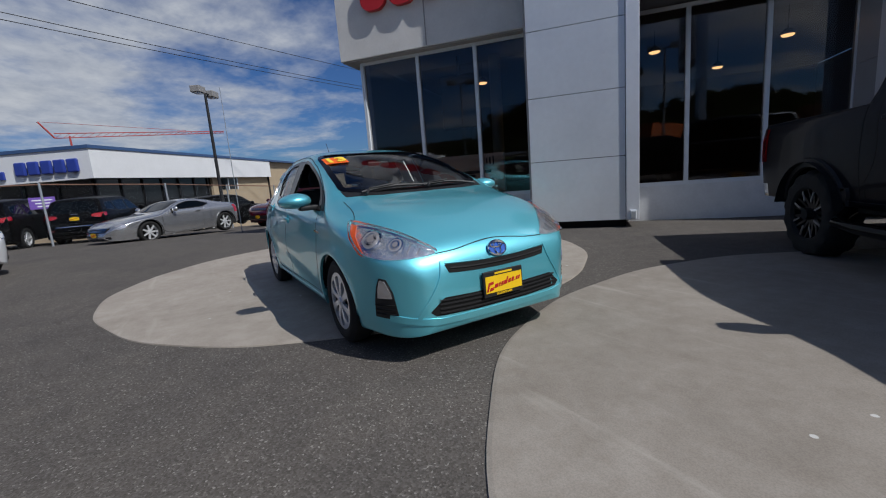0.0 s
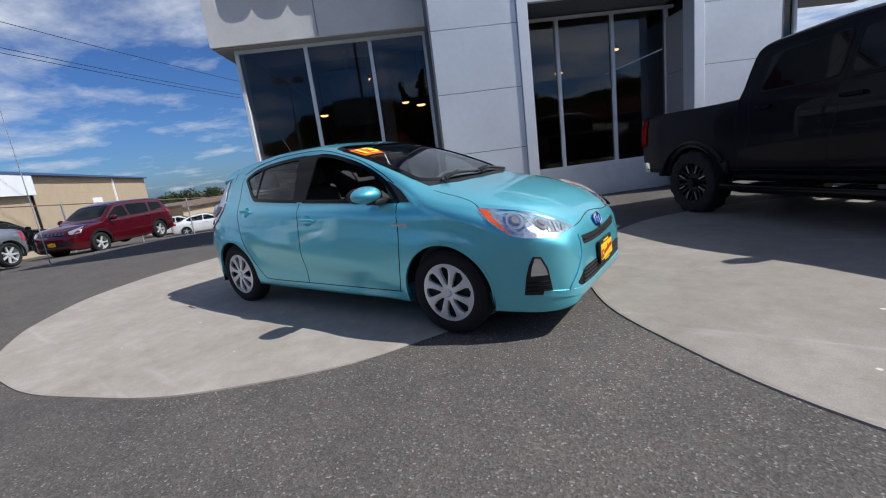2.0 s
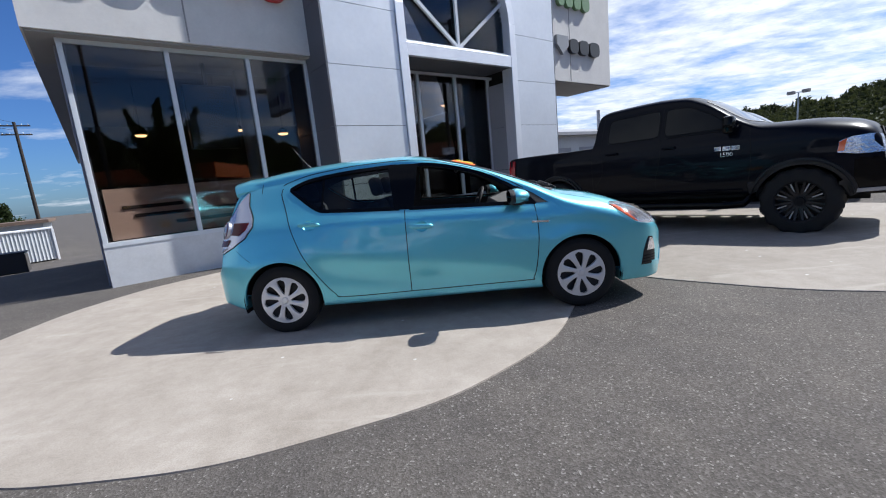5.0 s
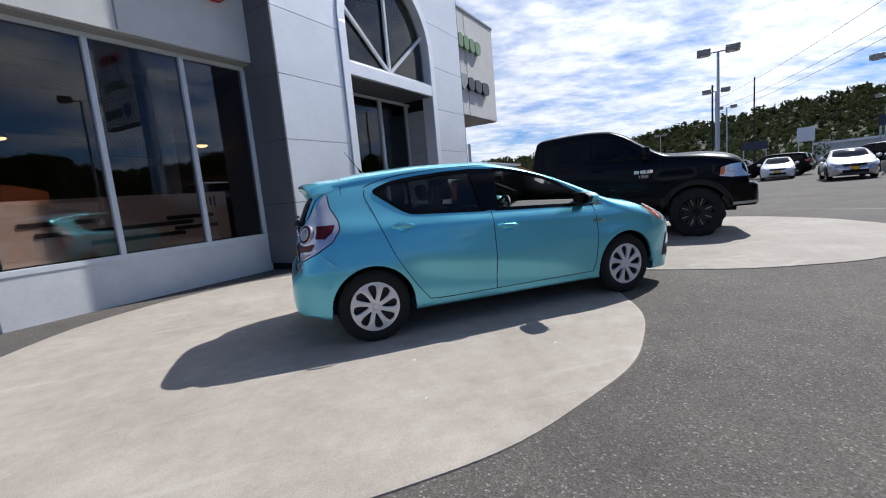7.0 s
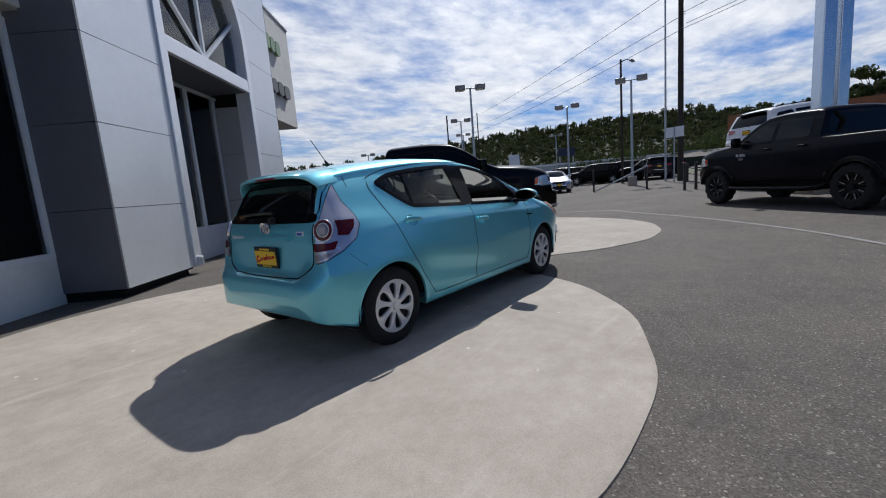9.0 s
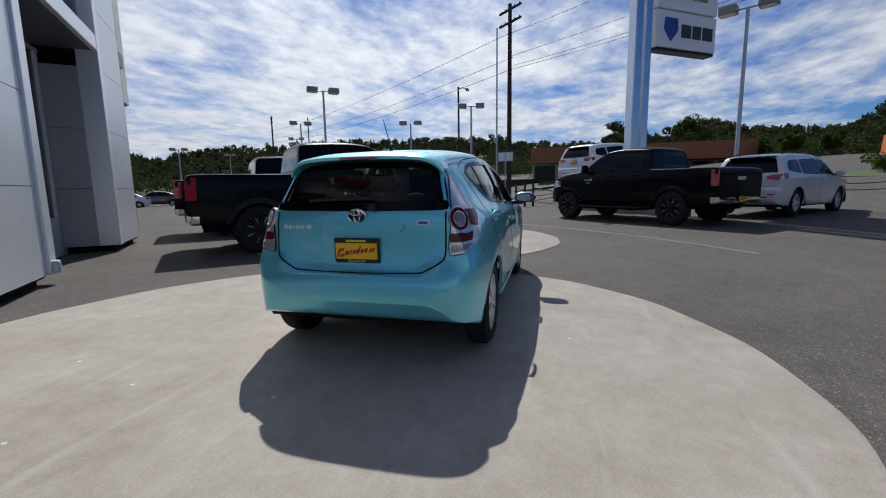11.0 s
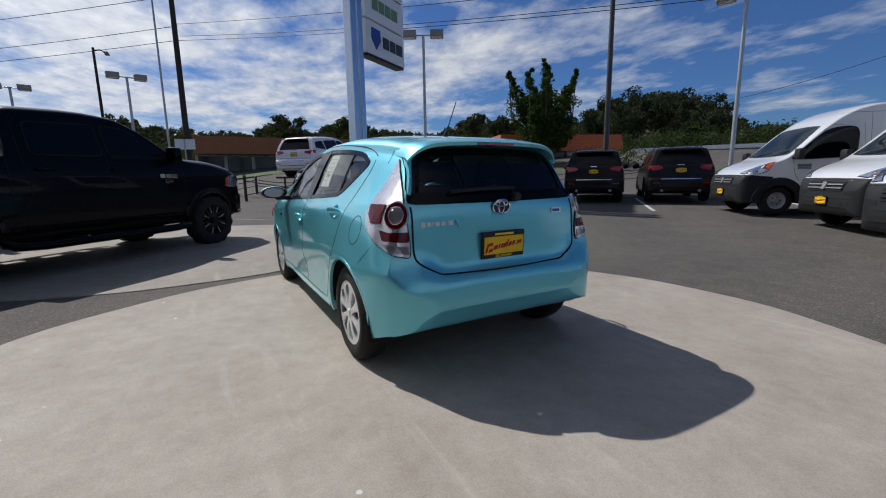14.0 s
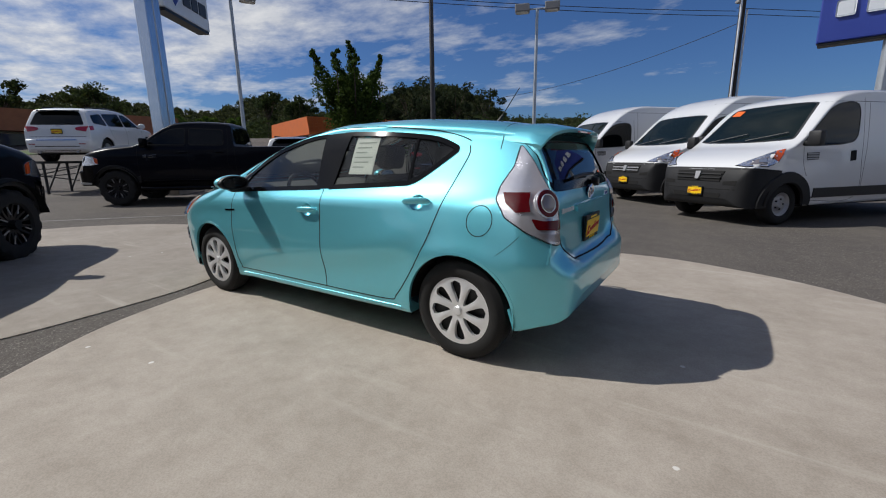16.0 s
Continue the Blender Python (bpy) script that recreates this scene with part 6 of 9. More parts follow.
        sh.band("bumper_edge", [p for p, _ in line], [v for _, v in line], 0.035, DARK_PLASTIC, car, off=0.006, thick=0.02)
    if "screen" in spec:
        poly = spec["screen"] + [(x, -y) for x, y in spec["screen"][::-1] if y > 0.01]
        pane = sh.drape("windscreen", round_poly([(x, y, 4.0) for x, y in poly], 0.05), (0, 0, -1), spec.get("screen_mat", G), car, off=0.005, thick=0.012, cell=0.08)
        sh.band("screen_seal", round_poly([(x, y, 4.0) for x, y in poly], 0.05), (0, 0, -1), 0.035, PLASTIC, pane, off=0.006, closed=True)
    for key, vec, sgn in (("tail_glass", (1, 0, 0), -1), ("front_parts", (-1, 0, 0), 1), ("rear_parts", (1, 0, 0), -1)):
        if key not in spec:
            continue
        if key == "tail_glass":
            poly = spec[key] + [(-y, z) for y, z in spec[key][::-1]]
            sh.drape("rear_window", round_poly([(-5, y, z) for y, z in poly], 0.03), vec, G, car, off=0.004, thick=0.01, cell=0.12)
        else:
            for nm, mt, poly, off in spec[key]:
                sh.drape(nm, [(5 * sgn, y, z) for y, z in poly], vec, mt, car, off=off, thick=0.03, cell=0.12)
    for key, sgn in (("front_plate", 1), ("rear_plate", -1)):
        if key in spec:
            z = spec[key]
            p, _ = sh.cast((5 * sgn, 0, z), (-sgn, 0, 0), 0.02)
            number_plate(car, pose(p.x, spec.get("plate_y", 0.0), z, 0, 0, 90 * sgn))
    return car, sh


both = lambda nm, mt, p, off: [(nm, mt, p, off), (nm, mt, [(-y, z) for y, z in p], off)]


def big_tyre(w):
    tyre(w, 0.43, 0.27, 0.30, True)
    alloy(w, 0.27, 8, DARK_METAL, -0.12, 0.05, True)
    for k in range(8):
        bm = bmesh.new()
        box(bm, 0.14, 0.25, -0.130, -0.120, -0.007, 0.007)
        bm.transform(Matrix.Rotation(2 * math.pi * (k + 0.5) / 8, 4, "Y"))
        part("milled_accent", bm, MILLED, w, "bright milled spoke edge")


def plain_alloy(r, rim, spokes, mt=None, width=0.22, twin=False):
    def go(w):
        tyre(w, r, rim, width)
        alloy(w, rim, spokes, mt or SILVER, -width * 0.42, 0.03, twin)
    return go


def steel_wheel(w):
    tyre(w, 0.345, 0.205, 0.22)
    bm = bmesh.new()
    turned(bm, [(0.001, -0.075), (0.05, -0.08), (0.07, -0.06), (0.10, -0.045), (0.15, -0.05), (0.175, -0.075), (0.20, -0.088), (0.207, -0.08), (0.2, 0.05)], 32)
    part("steel_rim", bm, STEEL, w, "plain grey steel rim", True)
    for k in range(5):
        a = 2 * math.pi * k / 5
        bm = bmesh.new()
        turned(bm, [(0.001, -0.072), (0.014, -0.07), (0.016, -0.05)], 8)
        bm.transform(Matrix.Translation((0.085 * math.cos(a), 0, 0.085 * math.sin(a))))
        part("wheel_nut", bm, DARK_METAL, w)


def pickup_spec():
    return dict(
        zt=[(-2.93, 0.70), (-2.92, 1.10), (-2.90, 1.39), (-2.80, 1.43), (-1.10, 1.46), (-1.06, 1.49), (-1.03, 1.76), (-0.985, 1.99), (-0.90, 2.055), (-0.7, 2.075), (-0.1, 2.10), (0.35, 2.07), (0.58, 1.98), (1.24, 1.56), (1.36, 1.525), (1.9, 1.505), (2.25, 1.45), (2.42, 1.385), (2.50, 1.31), (2.54, 1.15), (2.56, 0.99), (2.58, 0.94), (2.66, 0.915), (2.71, 0.87), (2.735, 0.75), (2.74, 0.66)],
        zb=[(-2.93, 0.60), (-2.85, 0.56), (-1.3, 0.55), (1.2, 0.55), (2.3, 0.50), (2.66, 0.50), (2.74, 0.55)],
        w=[(-2.93, 0.93), (-2.85, 0.975), (-1.0, 1.0), (1.5, 1.0), (2.2, 0.985), (2.4, 0.955), (2.52, 0.91), (2.62, 0.88), (2.70, 0.80), (2.74, 0.68)],
        f=[(0.5, 0.955), (0.75, 0.985), (1.0, 1.0), (1.25, 0.995), (1.42, 0.965), (1.55, 0.92), (1.8, 0.835), (2.05, 0.735)],
        rz=[(-2.93, 0.03), (-1.05, 0.04), (-0.9, 0.12), (0.4, 0.11), (1.1, 0.10), (1.4, 0.13), (1.8, 0.19), (2.2, 0.25), (2.5, 0.22), (2.6, 0.09), (2.74, 0.07)], n=2.9, step=0.045,
        axles=(1.785, -1.785), wheel=0.43, track=2.06, arch=0.52, tyre_w=0.30, wheel_build=big_tyre, sill=0.52, floor=0.50, axle_tubes=True,
        lip=PLASTIC, lip_w=0.10, lip_off=0.025,
        side_glass=[[(1.02, 1.50), (0.10, 1.48), (0.10, 1.90), (0.45, 1.88), (0.78, 1.70)], [(0.02, 1.48), (-0.82, 1.47), (-0.80, 1.86), (0.02, 1.90)]],
        screen=[(1.28, 0.0), (1.26, 0.35), (1.16, 0.72), (0.62, 0.66), (0.60, 0.0)],
        tail_glass=[(0.76, 1.51), (0.72, 1.80), (0.64, 1.93), (0, 1.955)],
        gaps=[[(1.22, 1.45), (1.24, 1.0), (1.20, 0.60)], [(0.06, 1.92), (0.05, 1.2), (0.05, 0.60), (1.15, 0.59)], [(-0.90, 1.90), (-0.93, 1.45), (-0.90, 1.0), (-1.05, 0.75)], [(-1.08, 1.42), (-1.09, 1.0), (-1.08, 0.57)], [(0.0, 0.60), (-0.9, 0.60), (-1.02, 0.72)]],
        handles=[(0.18, 1.30), (-0.72, 1.30)], mirror=(0.98, 1.10, 1.535, 1.05), mirror_mat=GLOSS_BLACK, mirror_box=True, trim=SEAM_DARK,
        panels=[("front_bumper", GLOSS_BLACK, lambda c: c.x > 2.30 and c.z < 0.945, "black front bumper"), ("rear_bumper", CHROME, lambda c: c.x < -2.75 and c.z < 0.72, "chrome rear bumper")],
        side_parts=[("headlight", HEAD_BOWL, [(2.15, 0.99, 1.17), (2.26, 0.975, 1.215), (2.40, 0.93, 1.225), (2.49, 0.78, 1.21), (2.52, 0.70, 1.18), (2.54, 0.70, 1.02), (2.48, 0.84, 1.00), (2.32, 0.97, 1.0), (2.13, 0.99, 1.03)], (-0.7, -0.71, 0), 0.012),
                    ("amber_lamp", AMBER_LENS, [(2.15, 0.99, 1.16), (2.215, 0.985, 1.195), (2.19, 0.985, 1.05), (2.135, 0.99, 1.045)], (-0.7, -0.71, 0), 0.03),
                    ("bumper_lip", STEEL, [(2.34, 0.95, 0.575), (2.70, 0.80, 0.585), (2.70, 0.80, 0.545), (2.34, 0.95, 0.53)], (-0.7, -0.71, 0), 0.03),
                    ("tail_light", RED_LENS, [(-2.90, 0.93, 1.36), (-2.76, 0.98, 1.36), (-2.76, 0.98, 0.98), (-2.90, 0.93, 0.98)], (0.75, -0.66, 0), 0.02),
                    ("belt_trim", SEAM_DARK, [(1.02, 1.1, 1.478), (0.12, 1.1, 1.462), (0.12, 1.1, 1.448), (1.02, 1.1, 1.464)], (0, -1, 0), 0.008),
                    ("side_step", PLASTIC, [(1.15, 1.0, 0.62), (-1.15, 1.0, 0.62), (-1.15, 1.0, 0.53), (1.15, 1.0, 0.53)], (0, -1, 0), 0.06)],
        front_parts=[("grille", SEAM_DARK, [(-0.55, 0.92), (0.55, 0.92), (0.60, 1.30), (-0.60, 1.30)], 0.02), ("grille_bar", GLOSS_BLACK, [(-0.55, 1.06), (0.55, 1.06), (0.55, 1.11), (-0.55, 1.11)], 0.04), ("grille_bar", GLOSS_BLACK, [(-0.04, 0.93), (0.04, 0.93), (0.04, 1.23), (-0.04, 1.23)], 0.045)] + both("fog_lamp", LENS_SILVER, [(0.62, 0.66), (0.74, 0.66), (0.74, 0.74), (0.62, 0.74)], 0.01),
        rear_parts=[("tailgate_gap", SEAM_DARK, [(-0.80, 0.745), (0.80, 0.745), (0.80, 0.76), (-0.80, 0.76)], 0.004), ("tailgate_badge", CHROME, [(-0.18, 1.12), (0.18, 1.12), (0.18, 1.20), (-0.18, 1.20)], 0.012)],
        rear_plate=0.66)


def side_text(car, sh, x, z, s):
    p, nrm = sh.cast((x, 3 * s, z), (0, -s, 0), 0.012)
    q = Matrix.Translation(p) @ Matrix.Rotation(radians(90), 4, "X") if s < 0 else Matrix.Translation(p) @ pose(0, 0, 0, 90, 0, 180)
    for i, w in enumerate((0.085, 0.095, 0.10)):
        bm = boxm(-0.15 + 0.105 * i, -0.15 + 0.105 * i + w, 0.012, 0.075, -0.004, 0.004, 0.003)
        bm.transform(q)
        part("badge_block", bm, CHROME, car)
    letters("badge_figures", "1500", 0.085, CHROME, q @ pose(0.0, -0.045, 0), 0.004, car)


pk, sh = vehicle("pickup_truck", "lifted black crew-cab pickup truck with big dark wheels", "pickup truck", pose(4.30, 3.33, 0.0, 0, 0, -45), pickup_spec(), NAVY_PAINT, "pickup trucks")
for s in (-1, 1):
    side_text(pk, sh, 0.95, 1.17, s)
    # tube step on brackets below the sill
    bm = bmesh.new()
    pipe(bm, [(1.25, s * 0.92, 0.52), (1.18, s * 1.07, 0.42), (0.9, s * 1.08, 0.40), (-0.9, s * 1.08, 0.40), (-1.18, s * 1.07, 0.42), (-1.25, s * 0.92, 0.52)], 0.055, 10)
    part("running_board", bm, GLOSS_BLACK, pk, "", True)
    for x in (-0.95, -0.45, 0.05, 0.55, 0.95):
        part("step_bracket", boxm(x - 0.12, x + 0.12, min(s * 0.6, s * 1.06), max(s * 0.6, s * 1.06), 0.36, 0.415, 0.01), PLASTIC, pk)
    part("chassis_rail", boxm(-2.7, 2.45, s * 0.45 - 0.06, s * 0.45 + 0.06, 0.40, 0.58, 0.01), SEAM_DARK, pk)
part("transmission", boxm(-0.6, 1.3, -0.3, 0.3, 0.36, 0.60, 0.06), SEAM_DARK, pk)
part("fuel_tank", boxm(-1.2, 0.2, 0.38, 0.85, 0.38, 0.56, 0.05), SEAM_DARK, pk)
pk2 = copy_thing(pk, pose(6.9, 6.3, 0, 0, 0, -45))
pk2["label"] = "black pickup truck parked behind another one"
pk3 = copy_thing(pk, pose(9.73, -3.65, ground_z(9.73, -3.65), 0, 0, 43))
pk3["label"] = "black pickup truck parked along the road edge"

def van_spec(high):
    roof = [(-2.72, 1.2), (-2.71, 2.2), (-2.68, 2.40), (-2.55, 2.49), (-2.0, 2.525), (-0.5, 2.525), (-0.15, 2.51), (0.20, 2.44), (0.55, 2.28), (0.86, 2.05)] if high else [(-2.72, 1.2), (-2.71, 2.0), (-2.68, 2.17), (-2.55, 2.21), (-2.0, 2.24), (-0.3, 2.24), (0.1, 2.23), (0.45, 2.19), (0.70, 2.12), (0.86, 2.03)]
    top = roof[5][1]
    return dict(
        zt=roof + [(1.60, 1.385), (1.70, 1.325), (2.0, 1.215), (2.24, 1.11), (2.38, 1.01), (2.46, 0.88), (2.50, 0.75), (2.52, 0.6)],
        zb=[(-2.72, 0.45), (-2.6, 0.36), (2.1, 0.30), (2.36, 0.29), (2.47, 0.33), (2.52, 0.44)],
        w=[(-2.72, 0.96), (-2.65, 1.0), (1.2, 1.02), (1.9, 1.0), (2.1, 0.975), (2.28, 0.925), (2.42, 0.84), (2.49, 0.73), (2.52, 0.60)],
        f=[(0.3, 0.975), (0.7, 1.0), (1.2, 0.995), (1.5, 0.975), (1.9, 0.935), (2.3, 0.885), (2.53, 0.85)],
        rz=[(-2.72, 0.08), (-2.0, 0.13), (0.4, 0.13), (1.1, 0.10), (1.8, 0.08), (2.2, 0.12), (2.4, 0.14), (2.52, 0.14)], n=3.6, step=0.035, side_n=44, mirror_box=True,
        bumper_edge=[((1.90, 1.0, 0.885), (0, -1, 0)), ((2.1, 0.97, 0.905), (-0.25, -1, 0)), ((2.28, 0.92, 0.925), (-0.6, -0.8, 0)), ((2.42, 0.80, 0.93), (-0.85, -0.5, 0)), ((2.49, 0.5, 0.935), (-1, -0.15, 0)), ((2.51, 0.0, 0.935), (-1, 0, 0))],
        axles=(1.725, -1.725), wheel=0.345, track=1.92, arch=0.43, wheel_build=steel_wheel, sill=0.34, floor=0.28, lip=DARK_PLASTIC, lip_w=0.19, lip_off=0.028,
        side_glass=[[(1.56, 1.29), (1.2, 1.285), (0.62, 1.31), (0.36, 1.35), (0.27, 1.45), (0.25, 1.85), (0.30, 1.96), (0.45, 1.99), (0.72, 1.965), (0.92, 1.89), (1.20, 1.64)]],
        screen=[(1.63, 0.0), (1.62, 0.4), (1.59, 0.70), (1.56, 0.83), (1.545, 0.852), (1.515, 0.855), (1.06, 0.765), (0.93, 0.735), (0.90, 0.72), (0.89, 0.68), (0.875, 0.4), (0.87, 0.0)],
        gaps=[[(1.50, 1.27), (1.46, 1.0), (1.36, 0.80)], [(0.16, 2.06), (0.12, 1.2), (0.14, 0.42), (1.22, 0.40)], [(0.02, top - 0.25), (0.02, 0.45)], [(-0.95, top - 0.25), (-0.95, 0.45)], [(1.05, top - 0.26), (0.3, top - 0.24), (-2.6, top - 0.24)], [(2.05, 1.26), (2.25, 1.12), (2.42, 1.0)]],
        mirror=(1.46, 1.16, 1.40, 1.25), mirror_mat=PLASTIC, mirror_tall=1.8, gap_mat=SEAM_LIGHT, glass_mat=DARK_GLASS, screen_mat=GREEN_GLASS,
        panels=[("front_bumper", DARK_PLASTIC, lambda c: c.x > 1.88 and c.z < 0.935 - 0.09 * max(0, 2.35 - c.x), "dark grey plastic front bumper"), ("rear_bumper", DARK_PLASTIC, lambda c: c.x < -2.5 and c.z < 0.62, "dark grey rear bumper")],
        side_parts=[("headlight_surround", SEAM_DARK, [(1.845, 0.99, 1.245), (2.0, 0.965, 1.232), (2.25, 0.86, 1.132), (2.44, 0.65, 1.0), (2.37, 0.78, 0.945), (2.15, 0.945, 0.955), (1.985, 0.985, 1.025)], (-0.6, -0.74, -0.3), 0.006),
                    ("headlight", HEAD_BOWL, [(1.86, 0.99, 1.235), (2.0, 0.965, 1.22), (2.25, 0.86, 1.12), (2.42, 0.66, 1.0), (2.365, 0.78, 0.956), (2.15, 0.945, 0.967), (2.0, 0.985, 1.032)], (-0.6, -0.74, -0.3), 0.012),
                    ("headlight_bowl", SMOKE_LENS, [(2.12, 0.92, 1.10), (2.26, 0.84, 1.06), (2.32, 0.78, 0.985), (2.16, 0.92, 0.985)], (-0.6, -0.74, -0.3), 0.018),
                    ("headlight_rim", CHROME, [(2.15, 0.91, 1.085), (2.23, 0.86, 1.055), (2.24, 0.85, 1.005), (2.16, 0.91, 1.02)], (-0.6, -0.74, -0.3), 0.024),
                    ("amber_lamp", AMBER_LENS, [(1.865, 0.99, 1.232), (1.99, 0.968, 1.216), (2.07, 0.945, 1.10), (2.0, 0.985, 1.045)], (-0.6, -0.74, -0.3), 0.020),
                    ("handle_recess", SEAM_DARK, [(0.40, 1.1, 1.20), (0.27, 1.1, 1.205), (0.25, 1.1, 1.04), (0.38, 1.1, 1.03)], (0, -1, 0), 0.006),
                    ("side_rub_strip", PLASTIC, [(1.15, 1.1, 0.60), (-1.2, 1.1, 0.60), (-1.2, 1.1, 0.44), (1.15, 1.1, 0.44)], (0, -1, 0), 0.015),
                    ("side_rub_strip", PLASTIC, [(-2.25, 1.1, 0.60), (-2.68, 1.1, 0.60), (-2.68, 1.1, 0.44), (-2.25, 1.1, 0.44)], (0, -1, 0), 0.015),
                    ("badge_backing", SEAM_DARK, [(1.42, 1.1, 1.175), (1.14, 1.1, 1.18), (1.14, 1.1, 1.065), (1.40, 1.1, 1.06)], (0, -1, 0), 0.006),
                    ("side_badge", MILLED, [(1.41, 1.1, 1.167), (1.15, 1.1, 1.167), (1.15, 1.1, 1.145), (1.41, 1.1, 1.145)], (0, -1, 0), 0.012),
                    ("side_badge", MILLED, [(1.41, 1.1, 1.130), (1.15, 1.1, 1.130), (1.15, 1.1, 1.108), (1.41, 1.1, 1.108)], (0, -1, 0), 0.012),
                    ("side_badge", MILLED, [(1.41, 1.1, 1.094), (1.15, 1.1, 1.094), (1.15, 1.1, 1.072), (1.41, 1.1, 1.072)], (0, -1, 0), 0.012),
                    ("tail_light", RED_LENS, [(-2.69, 0.95, 1.75), (-2.6, 1.0, 1.75), (-2.6, 1.0, 1.2), (-2.69, 0.95, 1.2)], (0.7, -0.7, 0), 0.012)],
        front_parts=[("grille", SEAM_DARK, [(-0.44, 0.72), (0.44, 0.72), (0.48, 0.89), (-0.48, 0.89)], 0.012)] + [("grille_bar", DARK_PLASTIC if not high else MILLED, [(-0.45, z), (0.45, z), (0.45, z + 0.020), (-0.45, z + 0.020)], 0.03) for z in (0.765, 0.825)] + [("grille_badge", MILLED, [(-0.035, 0.75), (0.035, 0.75), (0.055, 0.87), (-0.055, 0.87)], 0.045)] + both("fog_recess", SEAM_DARK, [(0.50, 0.66), (0.72, 0.66), (0.74, 0.74), (0.50, 0.72)], 0.004) + [("lower_intake", SEAM_DARK, [(-0.46, 0.44), (0.46, 0.44), (0.50, 0.52), (-0.50, 0.52)], 0.004), ("bumper_crease", SEAM_DARK, [(-0.72, 0.585), (0.72, 0.585), (0.72, 0.597), (-0.72, 0.597)], 0.003)],
        front_plate=0.55)


low_van, low_shell = vehicle("cargo_van", "white low-roof cargo van with dark grey plastic bumper", "van", pose(-3.68, -8.05, ground_z(-3.68, -8.05), 0, 0, 50), van_spec(False), WHITE_PAINT, "cargo vans")
low_shell.drape("price_sticker", [(0.93, -0.68, 4), (0.95, -0.50, 4), (1.06, -0.52, 4), (1.04, -0.71, 4)], (0, 0, -1), ORANGE_INK, low_van, off=0.014, thick=0.002, cell=0.06, label="orange price sticker")


def van_wipers(car, sh):
    for y0, y1 in ((0.10, 0.72), (-0.62, 0.02)):
        pts = [sh.cast((1.62 - 0.16 * k / 6, y0 + (y1 - y0) * k / 6, 4), (0, 0, -1), 0.03)[0] for k in range(7)]
        bm = bmesh.new()
        pipe(bm, pts, 0.011, 6)
        part("wiper", bm, PLASTIC, car)


van_wipers(low_van, low_shell)
van, high_shell = vehicle("cargo_van", "white high-roof cargo van with dark grey plastic bumper", "van", pose(-1.99, -10.52, ground_z(-1.99, -10.52), 0, 0, 50), van_spec(True), WHITE_PAINT, "cargo vans")
van_wipers(van, high_shell)
for x, y in ((0.60, -12.05),):
    copy_thing(van, pose(x, y, ground_z(x, y), 0, 0, 50))
copy_thing(van, pose(-26.4, 15.4, ground_z(-26.4, 15.4), 0, 0, -51))

